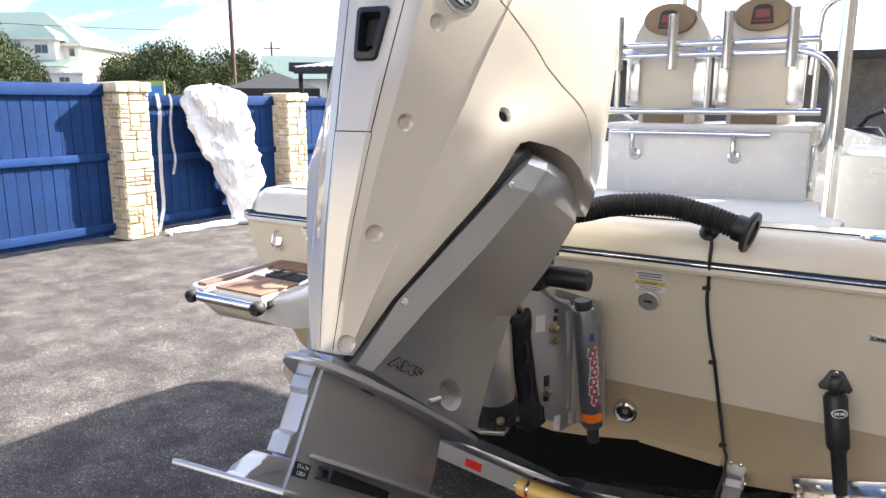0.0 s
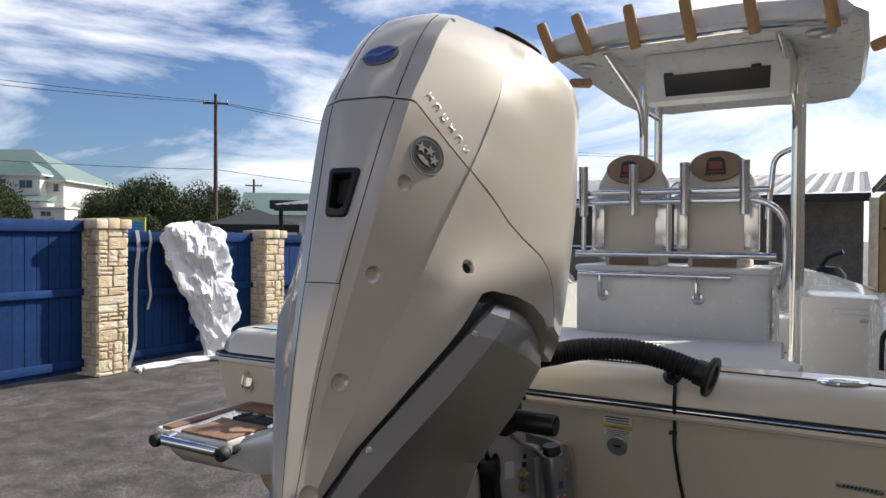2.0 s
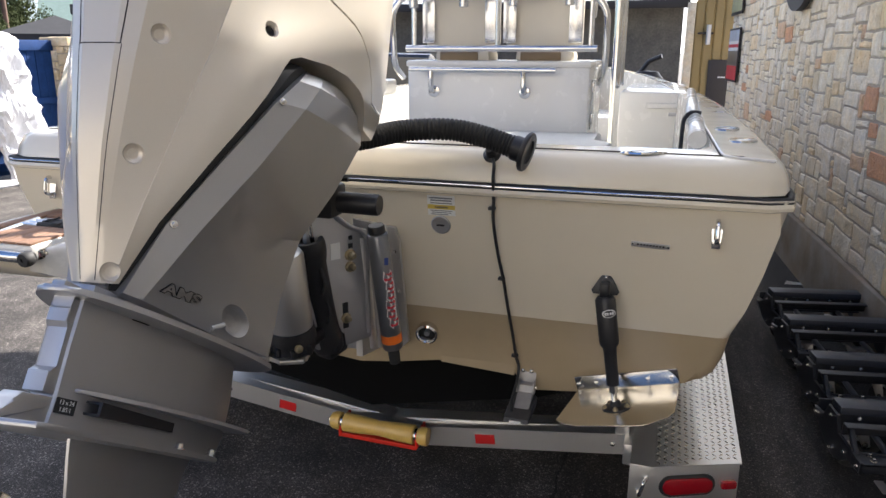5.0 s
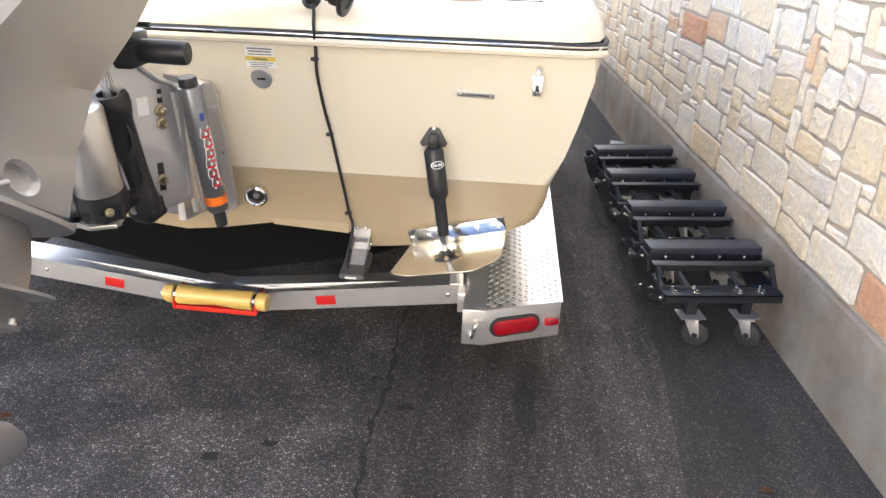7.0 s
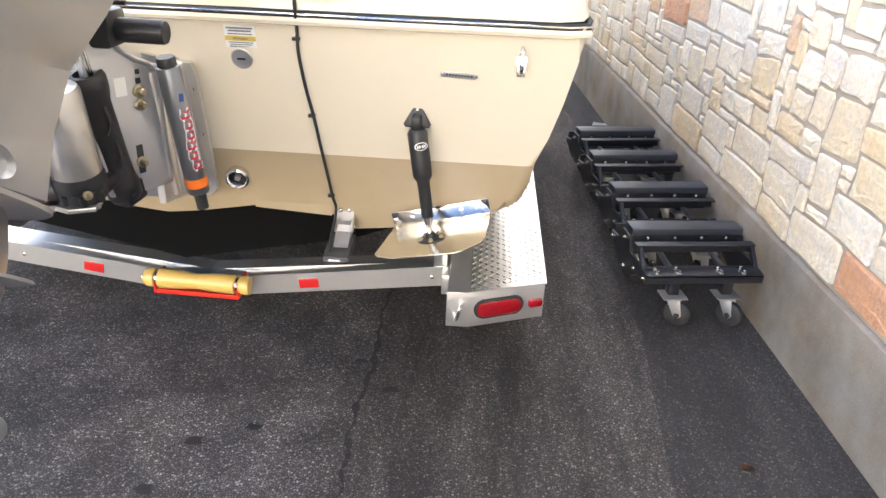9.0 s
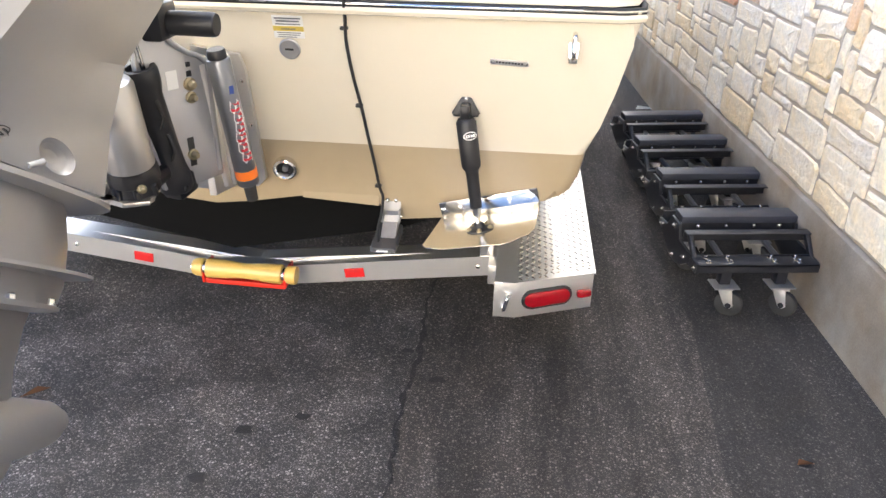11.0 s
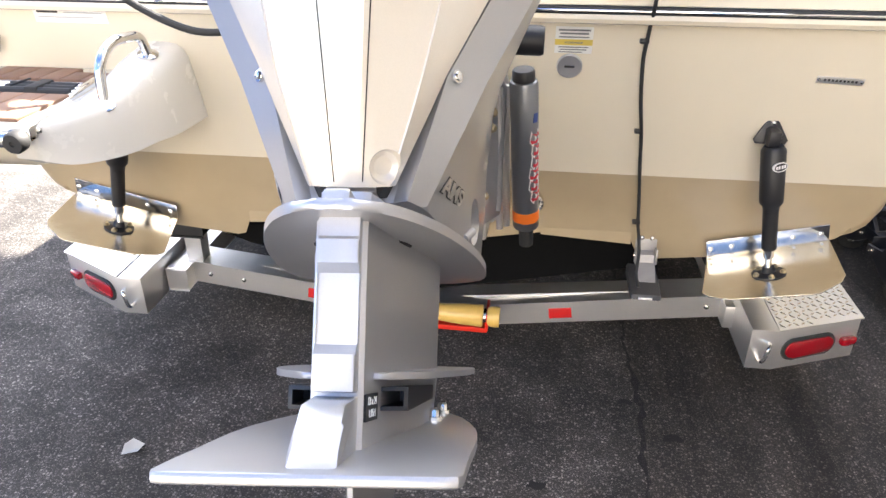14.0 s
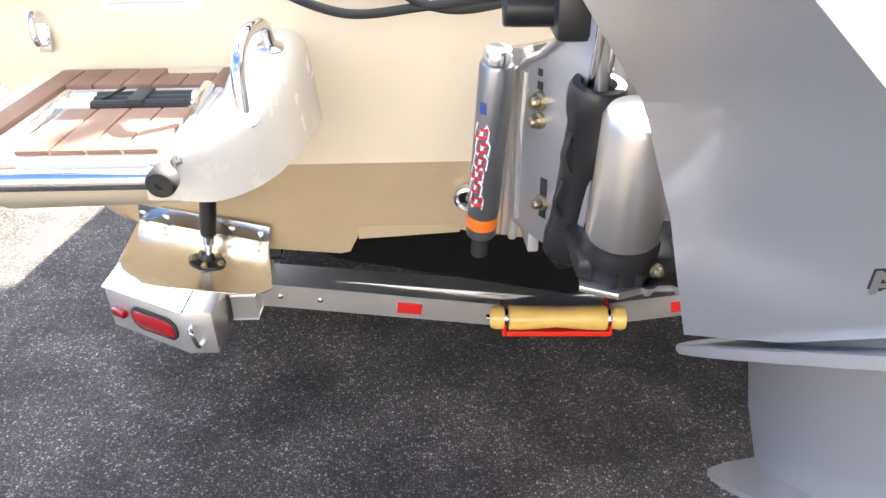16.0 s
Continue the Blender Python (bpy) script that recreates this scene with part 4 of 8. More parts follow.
for r in rings:
    s = r[0]
    q = [(r[1], r[2]), (r[3], r[4]), (r[5], r[6]), (r[7], r[8])]
    line = smooth_line([(x, y, 0) for x, y in q[1:]], 4)
    pts = [(0.0, q[0][1] - 0.012), (q[0][0] * 0.75, q[0][1] - 0.008), q[0]] + [(p.x, p.y) for p in line] + [(q[3][0] * 0.5, r[9] * 0.7 + q[3][1] * 0.3), (0.0, r[9])]
    right = [Vector((v, -a, s)) for v, a in pts]
    full.append(right + [Vector((-p.x, p.y, p.z)) for p in right[1:-1]][::-1])
cover_rows = ring_loft(bm, full)
for ra, rb in zip(cover_rows, cover_rows[1:]):
    for k in (2, 3, len(ra) - 2, len(ra) - 3):
        e = bm.edges.get((ra[k], rb[k]))
        if e:
            e.smooth = False
bm.normal_update()
mid_tree = mathutils.bvhtree.BVHTree.FromBMesh(bm)


def mid_side(sg, y, s, out=0.0):
    """The point and normal on the side of the cover."""
    p, n, _, _ = mid_tree.ray_cast(Vector((sg * 1.0, y, s)), Vector((-sg, 0, 0)))
    if n.x * sg < 0:
        n = -n
    return p + n * out, n


knife = BM()
for sg in (1,):
    p, n = mid_side(sg, -0.425, -0.190)
    lathe(knife, [(0.0, -1.0), (0.38, -0.92), (0.70, -0.71), (0.92, -0.38), (1.0, 0.0), (0.92, 0.38), (0.70, 0.71), (0.38, 0.92), (0.0, 1.0)],
          facing(p, n, (0, 0.45, 0.9)) @ pose(0, 0, 0.006) @ Matrix.Diagonal((0.052, 0.030, 0.024, 1)), 28)
me = carve(bm, knife)
bm = BM()
bm.from_mesh(me)
me = carve(bm, profile_knife([(-0.90, -0.050), (-0.690, -0.134), (-0.447, -0.226), (-0.28, -0.274), (0.10, -0.300), (0.10, -0.60), (-0.90, -0.60)]))
bm = BM()
bm.from_mesh(me)
part("mid_cover", bm, GREY_PAINT, motor, "metallic grey midsection cover", 13)
for sg in (-1, 1):
    for v, a, s in ((0.098, 0.625, -0.019), (0.224, 0.507, 0.222)):
        bm = BM()
        bolt(bm, (sg * v, -a, s), (sg * 0.72, -0.65, 0.2), 0.0046, 0.005)
        part("cover_screw", bm, STAINLESS, motor)
    # raised mark, as plain shapes
    p0, nrm = mid_side(sg, -0.576, -0.138, 0.0004)
    along_edge = (Vector((0, 0.98 * sg, -0.21 * sg)) - nrm * nrm.dot(Vector((0, 0.98 * sg, -0.21 * sg)))).normalized()
    m = facing(p0, nrm, nrm.cross(along_edge))
    ams = letters("mark_edge", "AMS", 0.037, m @ Matrix.Diagonal((1.32, 0.66, 1, 1)), BLACK_PRINT, motor, 0.0003, "raised three-letter mark with a dark outline", 0.0030)
    letters("mark_face", "AMS", 0.037, pose(0, 0, 0.0006), SATIN_SILVER, ams, 0.0005, "", 0.0008)
bm = BM()
tube(bm, [(0.108, -0.492, -0.2015), (0.118, -0.462, -0.196)], 0.0055, 10)
part("mount_bolt", bm, GREY_CAST, motor)

# ---- lower unit, in the tilted frame of the drive leg ----
low = new("lower_unit")
low.parent = motor
low.matrix_basis = LOW_M


def plate(name, outline, s, thick, mat=GREY_CAST, bevel=0.003):
    bm = BM()
    outline = [(max(q.x, 0.0), q.y) for q in smooth_line([(v, a, 0) for v, a in outline], 4)]
    pts = [(v, -a) for v, a in outline]
    pts += [(-v, -a) for v, a in outline[::-1] if v > 1e-6]
    prism(bm, pts, s - thick / 2, s + thick / 2, "z", None, bevel)
    return part(name, bm, mat, low)


def leg(name, rows, mat=GREY_CAST, strip=0.0135):
    bm = BM()
    rings = []
    for s, a_rear, a_front, w in rows:
        L = a_rear - a_front
        half = [(strip, a_rear), (strip + 0.009, a_rear - 0.004), (w * 0.52, a_rear - L * 0.20), (w * 0.86, a_rear - L * 0.42), (w, a_rear - L * 0.62), (w * 0.92, a_rear - L * 0.82), (w * 0.5, a_rear - L * 0.97), (0.0, a_front)]
        right = [Vector((v, -a, s)) for v, a in half]
        rings.append(right + [Vector((-p.x, p.y, p.z)) for p in right[:-1]][::-1])
    ring_loft(bm, rings)
    return part(name, bm, mat, low, "", 30)


# strip block down the rear
leg("leg_housing", [(-0.368, 0.655, 0.13, 0.078), (-0.44, 0.655, 0.11, 0.076), (-0.515, 0.652, 0.11, 0.075), (-0.566, 0.655, 0.13, 0.071)])
bm = BM()
prof = [(0.645, -0.36), (0.668, -0.36), (0.668, -0.385), (0.671, -0.388), (0.671, -0.408), (0.662, -0.416), (0.660, -0.476), (0.675, -0.484), (0.675, -0.514), (0.640, -0.517)]
prism(bm, [(-a, s) for a, s in prof], -0.0178, 0.0178, "x", None, 0.002)
part("rear_strip", bm, GREY_CAST, low)
plate("splash_plate", [(0.0, 0.700), (0.03, 0.692), (0.062, 0.648), (0.094, 0.56), (0.122, 0.43), (0.138, 0.30), (0.140, 0.21), (0.125, 0.145), (0.07, 0.11), (0.0, 0.10)], -0.364, 0.010, GREY_CAST, 0.004)
plate("spray_fin", [(0.0, 0.60), (0.030, 0.620), (0.046, 0.600), (0.082, 0.52), (0.112, 0.40), (0.125, 0.29), (0.122, 0.20), (0.10, 0.15), (0.0, 0.12)], -0.503, 0.0065, GREY_CAST, 0.0028)
bm = BM()
half = [(0.094, 0.776), (0.103, 0.773), (0.107, 0.764), (0.109, 0.72), (0.113, 0.66), (0.118, 0.60), (0.122, 0.54), (0.123, 0.49), (0.122, 0.45), (0.117, 0.38), (0.108, 0.31), (0.095, 0.255), (0.078, 0.21), (0.04, 0.175)]
prism(bm, [(v, -a) for v, a in half] + [(-v, -a) for v, a in half[::-1]], -0.5715, -0.5625, "z", None, 0.0028)
part("cavitation_plate", bm, GREY_CAST, low)
bm = BM()
prism(bm, [(-0.65, -0.519), (-0.712, -0.521), (-0.727, -0.533), (-0.742, -0.556), (-0.756, -0.5625), (-0.756, -0.568), (-0.62, -0.568), (-0.62, -0.519)], -0.018, 0.018, "x", None, 0.005)
part("tail_block", bm, GREY_CAST, low)
for sg in (-1, 1):
    bm = BM()
    front = [(0.040, 0.392, -0.534), (0.073, 0.392, -0.534), (0.073, 0.392, -0.518), (0.040, 0.392, -0.518)]
    aft = [(0.016, 0.594, -0.535), (0.056, 0.584, -0.535), (0.056, 0.584, -0.513), (0.016, 0.594, -0.513)]
    lip = [(0.0205, 0.594, -0.5310), (0.0520, 0.586, -0.5310), (0.0520, 0.586, -0.5170), (0.0205, 0.594, -0.5170)]
    deep = [(0.028, 0.520, -0.5300), (0.056, 0.520, -0.5300), (0.056, 0.520, -0.5180), (0.028, 0.520, -0.5180)]
    ring_loft(bm, [[Vector((sg * v, -a, z)) for v, a, z in r] for r in (front, aft, lip, deep)])
    part("exhaust_outlet", bm, BLACK_PLASTIC, low, "hollow black exhaust outlet", 20)
    bm = BM()
    lathe(bm, [(0.0, -0.0045), (0.010, -0.0045), (0.012, 0.0), (0.0, 0.0)], pose(sg * 0.036, -0.54, -0.3665, 0, 0, -sg * 24) @ Matrix.Diagonal((0.75, 3.2, 1, 1)), 20)
    part("plate_vent", bm, BLACK_RUBBER, low)
    for v, a in ((0.074, 0.358), (0.082, 0.250)):
        bm = BM()
        bolt(bm, (sg * v, -a, -0.562), (0, 0, 1), 0.0075, 0.015)
        part("plate_bolt", bm, STAINLESS, low)
side_n = Vector((0.988, -0.155, 0)).normalized()
lm = facing((0.0268, -0.629, -0.529), side_n, (0, 0, 1))
bm = BM()
box(bm, (-0.0190, -0.0115, -0.004), (0.0190, 0.0115, 0.001), 0.0, lm)
rl = part("ratio_label", bm, BLACK_PRINT, low, "small black label with white ratio figures")
letters("figures", "13 x 24", 0.0095, lm @ pose(0, 0.0052, 0.0014), WHITE_PRINT, rl, 0.0003)
letters("figures", "1.85:1", 0.0095, lm @ pose(0, -0.0052, 0.0014), WHITE_PRINT, rl, 0.0003)
# drive leg below the plate, torpedo and skeg
bm = BM()
rings = []
for s, ar, af, w in ((-0.57, 0.565, 0.17, 0.020), (-0.60, 0.556, 0.185, 0.026), (-0.68, 0.527, 0.205, 0.026), (-0.74, 0.505, 0.20, 0.030), (-0.79, 0.49, 0.17, 0.036)):
    L = ar - af
    half = [(0.0025, ar), (0.006, ar - 0.012), (w * 0.75, ar - L * 0.3), (w, ar - L * 0.55), (w * 0.7, ar - L * 0.85), (0.0, af)]
    right = [Vector((v, -a, s)) for v, a in half]
    rings.append(right + [Vector((-p.x, p.y, p.z)) for p in right[:-1]][::-1])
ring_loft(bm, rings)
part("drive_leg", bm, GREY_CAST, low)
AX_S = -0.785
bm = BM()
tm = Matrix.Translation((0, 0, AX_S)) @ pose(0, 0, 0, 90, 0, 0)    # z of the lathe runs aft
lathe(bm, [(0.0, 0.02), (0.025, 0.035), (0.045, 0.09), (0.058, 0.20), (0.060, 0.34), (0.056, 0.45), (0.054, 0.49)], tm, 28)
part("gearcase", bm, GREY_CAST, low)
bm = BM()
prism(bm, [(-0.44, AX_S - 0.04), (-0.17, AX_S - 0.04), (-0.30, AX_S - 0.20), (-0.40, AX_S - 0.21)], -0.006, 0.006, "x", None, 0.004)
part("skeg", bm, GREY_CAST, low)
prop = new("propeller")
prop.parent = low
prop["label"] = "mirror polished stainless propeller"
bm = BM()
lathe(bm, [(0.046, 0.495), (0.050, 0.50), (0.052, 0.60), (0.054, 0.66), (0.060, 0.69), (0.057, 0.69), (0.050, 0.66), (0.047, 0.60)], tm, 32)
me = finish(bm, "propeller", PROP_STEEL, 40)
prop.data = None
hub = new("hub", me)
hub.parent = low
hub["label"] = "mirror polished propeller hub"
bm = BM()
lathe(bm, [(0.0, 0.60), (0.0485, 0.60), (0.0520, 0.665), (0.0545, 0.683), (0.0535, 0.683), (0.0500, 0.660), (0.030, 0.625), (0.0, 0.62)], tm, 28)
part("hub_bore", bm, BLACK_RUBBER, low)


OUTLINE = [(0.046, 0, 97), (0.08, 0, 75), (0.12, 0, 56), (0.15, 0, 45), (0.165, 1.5, 40), (0.176, 6, 36), (0.183, 12, 32.5), (0.187, 19, 27)]


def blade(phase):
    """One blade: a straight, cupped trailing edge and a swept, rounded leading edge."""
    bm = BM()
    rows = []
    nr, nc = 18, 14
    rad = [o[0] for o in OUTLINE]
    for i in range(nr + 1):
        f = i / nr
        r = 0.046 + 0.141 * (1 - (1 - f) ** 1.6)
        t0, t1 = np.interp(r, rad, [o[1] for o in OUTLINE]), np.interp(r, rad, [o[2] for o in OUTLINE])
        row = []
        for k in range(nc + 1):
            c = t0 + (t1 - t0) * k / nc
            ang = radians(phase + c)
            a = 0.655 - 0.0016 * c + 0.02 * (r - 0.046) / 0.14 + 0.008 * math.exp(-((c - t0) / 6) ** 2)
            row.append(Vector((r * math.sin(ang), -a, AX_S + r * math.cos(ang))))
        rows.append(row)
    top = [[bm.verts.new(p + Vector((0, -0.0034, 0))) for p in row] for row in rows]
    bot = [[bm.verts.new(p + Vector((0, 0.0034, 0))) for p in row] for row in rows]
    for i in range(nr):
        for k in range(nc):
            bm.faces.new((top[i][k], top[i][k + 1], top[i + 1][k + 1], top[i + 1][k]))
            bm.faces.new((bot[i][k], bot[i + 1][k], bot[i + 1][k + 1], bot[i][k + 1]))
    for i in range(nr):
        bm.faces.new((top[i][0], top[i + 1][0], bot[i + 1][0], bot[i][0]))
        bm.faces.new((top[i][nc], bot[i][nc], bot[i + 1][nc], top[i + 1][nc]))
    for k in range(nc):
        bm.faces.new((top[nr][k], top[nr][k + 1], bot[nr][k + 1], bot[nr][k]))
    return part("blade", bm, PROP_STEEL, low, "mirror polished propeller blade", 60)


for k in range(3):
    blade(44 + 120 * k)
bpy.data.objects.remove(prop)
# housing between the cover and the splash plate
leg("adapter_housing", [(-0.360, 0.640, 0.16, 0.078), (-0.340, 0.640, 0.16, 0.078), (-0.335, 0.620, 0.18, 0.070), (-0.280, 0.600, 0.20, 0.062)])
for sg in (-1, 1):
    for a, v in ((0.560, 0.052), (0.480, 0.076), (0.40, 0.090)):
        bm = BM()
        bolt(bm, (sg * v, -a, -0.336), (0, 0, 1), 0.0085, 0.018)
        part("housing_bolt", bm, GREY_CAST, low)
bm = BM()
box(bm, (-0.012, -0.690, -0.362), (0.012, -0.650, -0.348), 0.004)
part("plate_boss", bm, GREY_CAST, low)


# ---- jack plate and motor bracket ----
jack = thing("jack_plate", pose(-0.004, 0, 0), "grey aluminium hydraulic jack plate bolted to the transom", "jack plate")
for sg in (-1, 1):
    # plate on the transom
    bm = BM()
    pts = [(sg * 0.06, 1.16), (sg * 0.195, 1.14), (sg * 0.205, 1.10), (sg * 0.200, 0.73), (sg * 0.17, 0.70), (sg * 0.06, 0.70)]
    a = [bm.verts.new((x, transom_y(z) - 0.004, z)) for x, z in pts]
    b = [bm.verts.new((x, transom_y(z) - 0.020, z)) for x, z in pts]
    bm.faces.new(a), bm.faces.new(b[::-1])
    for i in range(6):
        bm.faces.new((a[i], a[(i + 1) % 6], b[(i + 1) % 6], b[i]))
    tp = part("transom_plate", bm, ALUMINIUM, jack)
    for z in (1.06, 0.92):
        bm = BM()
        bolt(bm, (sg * 0.188, transom_y(z) - 0.021, z), (0, -1, -0.2), 0.005, 0.004)
        part("plate_bolt", bm, STAINLESS, tp)
    # side arm from the transom to the slide
    bm = BM()
    prism(bm, [(0.02, 1.135), (-0.20, 1.15), (-0.20, 0.80), (0.10, 0.74)], sg * 0.150, sg * 0.172, "x", None, 0.004)
    part("side_arm", bm, ALUMINIUM, jack)
    # hydraulic side cylinder
    lo_, hi_ = Vector((sg * 0.262, -0.190, 0.838)), Vector((sg * 0.240, -0.238, 1.188))
    ax = (hi_ - lo_).normalized()
    bm = BM()
    m = along(lo_, hi_)
    lathe(bm, [(0.0, 0), (0.027, 0), (0.0295, 0.004), (0.0295, 0.345), (0.027, 0.350), (0.024, 0.351), (0.0, 0.352)], m, 28)
    cyl = part("side_cylinder", bm, GREY_TUBE, jack, "grey cylinder with a red and white sticker")
    bm = BM()
    lathe(bm, [(0.021, 0.35), (0.0235, 0.352), (0.0235, 0.370), (0.021, 0.374), (0.0, 0.375)], m, 24)
    part("cap", bm, BLACK_PLASTIC if sg > 0 else ANODIZED, cyl)
    bm = BM()
    lathe(bm, [(0.0, -0.05), (0.016, -0.05), (0.017, 0.0)], m, 18)
    part("rod", bm, BLACK_RUBBER, cyl)
    bm = BM()
    lathe(bm, [(0.0299, 0.022), (0.0299, 0.048)], m, 28)
    part("orange_band", bm, ORANGE, cyl)
    side = Vector((sg * 0.80, -0.60, 0)).normalized() if sg > 0 else Vector((-0.62, -0.78, 0)).normalized()
    turn0 = math.atan2((m.to_3x3().inverted() @ side).y, (m.to_3x3().inverted() @ side).x)

    def wrap(u, w, r):
        """A point of the sticker: u along the cylinder, w round it."""
        an = turn0 + w / 0.0295
        return m @ Vector((r * math.cos(an), r * math.sin(an), u))

    def wrapped(name, outline, r, mat, lab=""):
        bm = BM()
        lo = [bm.verts.new(wrap(u, w, 0.0285)) for u, w in outline]
        hi = [bm.verts.new(wrap(u, w, r)) for u, w in outline]
        n = len(hi)
        c0 = bm.verts.new(wrap(sum(q[0] for q in outline) / n, sum(q[1] for q in outline) / n, r + 0.00006))
        for k in range(n):
            bm.faces.new((hi[k], hi[(k + 1) % n], c0))
            bm.faces.new((lo[k], lo[(k + 1) % n], hi[(k + 1) % n], hi[k]))
        part(name, bm, mat, cyl, lab)

    for k in range(6):
        u = 0.230 - 0.028 * k
        w = 0.004 * math.sin(k * 1.3)
        wrapped("sticker_field", [(u + 0.018, w - 0.012), (u + 0.018, w + 0.010), (u + 0.006, w + 0.016), (u - 0.016, w + 0.014), (u - 0.018, w - 0.008), (u - 0.006, w - 0.016)], 0.0299, WHITE_PRINT)
        tall = 0.010 + 0.0035 * (k in (0, 3, 5))
        wrapped("sticker_bar", [(u + 0.012, w - tall), (u + 0.012, w - tall + 0.005), (u + 0.003, w + 0.002), (u + 0.012, w + tall - 0.004), (u + 0.010, w + tall), (u + 0.001, w + tall)], 0.0303, RED_PRINT)
        wrapped("sticker_bar", [(u - 0.001, w - tall), (u - 0.011, w - tall + 0.002), (u - 0.012, w + 0.003), (u - 0.008, w + tall), (u - 0.004, w + tall - 0.003), (u - 0.006, w - 0.002)], 0.0303, RED_PRINT)
    bm = BM()
    p = lo_ + ax * 0.275 + side * 0.0300
    prism(bm, [(-0.006, -0.010), (0.006, -0.010), (0.006, 0.010), (-0.006, 0.010)], -0.004, 0.0003, "z", facing(p, side, (0, 0, 1)))
    part("blue_sticker", bm, BLUE_PRINT, cyl)
    # guide rails beside the cylinder
    for dx, dy in ((0.205, -0.205), (0.190, -0.225)):
        bm = BM()
        tube(bm, [(sg * (dx + 0.012), dy + 0.03, 0.83), (sg * dx, dy, 1.165)], 0.008, 10)
        part("slide_rail", bm, ALUMINIUM, jack)
    # cast side bracket that faces aft and outwards, with slots
    u = Vector((-sg * 0.092, -0.150, 0)).normalized()
    nrm = Vector((sg * 0.150, -0.092, 0)).normalized()
    org = Vector((sg * 0.198, -0.215, 0))
    bmx = Matrix((( u.x, nrm.x, 0, org.x), (u.y, nrm.y, 0, org.y), (0, 0, 1, 0), (0, 0, 0, 1)))
    bm = BM()
    pts = [(0.0, 1.165), (0.015, 1.185), (0.05, 1.20), (0.085, 1.225), (0.115, 1.27), (0.135, 1.33), (0.175, 1.34), (0.185, 1.20), (0.185, 0.93), (0.165, 0.875), (0.12, 0.862), (-0.01, 0.868), (-0.012, 0.885)]
    prism(bm, pts, -0.020, 0.0, "y", bmx, 0.006)
    br = part("side_bracket", bm, GREY_CAST, jack, "cast grey side bracket")
    bm = BM()
    tube(bm, [bmx @ Vector(q) for q in ((0.0, 0.0, 0.885), (0.0, 0.002, 1.165), (0.02, 0.003, 1.187), (0.055, 0.003, 1.203), (0.09, 0.003, 1.23), (0.118, 0.003, 1.27), (0.14, 0.003, 1.33))], 0.007, 10)
    part("bracket_rim", bm, GREY_CAST, br)
    for (uu, z, r, mat) in ((0.055, 1.125, 0.011, BRASS), (0.056, 1.092, 0.010, BRASS), (0.075, 0.948, 0.010, BRASS)):
        bm = BM()
        bolt(bm, bmx @ Vector((uu, 0.001, z)), nrm, r, 0.022)
        part("mount_nut", bm, mat, br)
    for (uu, z, h, w) in ((0.052, 1.150, 0.014, 0.007), (0.051, 1.172, 0.012, 0.006), (0.075, 0.955, 0.075, 0.009)):
        bm = BM()
        box(bm, (uu - w, -0.002, z - h / 2), (uu + w, 0.0015, z + h / 2), 0.001, bmx)
        part("slot", bm, BLACK_RUBBER, br)
    bm = BM()
    box(bm, (0.085, -0.001, 1.12), (0.115, 0.001, 1.165), 0, bmx)
    part("data_plate", bm, WHITE_PRINT if sg > 0 else GREY_CAST, br)
    # fat black trim ram with a flared foot and twin bright rods
    rm = along((sg * 0.116, -0.302, 0.858), (sg * 0.098, -0.362, 1.186))
    bm = BM()
    lathe(bm, [(0.0, 0.0), (0.036, 0.0), (0.043, 0.010), (0.044, 0.045), (0.039, 0.070), (0.037, 0.13), (0.037, 0.265), (0.042, 0.285), (0.044, 0.300), (0.044, 0.326), (0.040, 0.334), (0.028, 0.334), (0.026, 0.322), (0.0, 0.322)], rm, 28)
    ram = part("trim_ram", bm, BLACK_PLASTIC, jack, "fat black trim ram")
    for dx in (-0.009, 0.012):
        bm = BM()
        tube(bm, [rm @ Vector((dx, 0.004, 0.315)), rm @ Vector((dx * 1.2, 0.004, 0.44))], 0.0068, 12)
        part("ram_rod", bm, STAINLESS, ram)
    bm = BM()
    box(bm, (-0.030, -0.030, -0.016), (0.034, 0.046, 0.050), 0.012, rm)
    bolt(bm, rm @ Vector((sg * 0.036, -0.010, 0.018)), rm.to_3x3() @ Vector((sg, 0, 0)), 0.008, 0.008)
    part("ram_foot", bm, BLACK_PLASTIC, ram)
    for dz in (0.10, 0.19):
        bm = BM()
        tube(bm, smooth_line([rm @ Vector((sg * 0.034, -0.018, dz)), rm @ Vector((sg * 0.046, -0.012, dz + 0.03)), rm @ Vector((sg * 0.036, -0.008, dz + 0.07))], 5), 0.0045, 8)
        part("ram_hose", bm, BLACK_RUBBER, ram)
bm = BM()
box(bm, (-0.15, -0.12, 0.78), (0.15, -0.09, 1.16), 0.01)
part("back_plate", bm, GREY_CAST, jack)
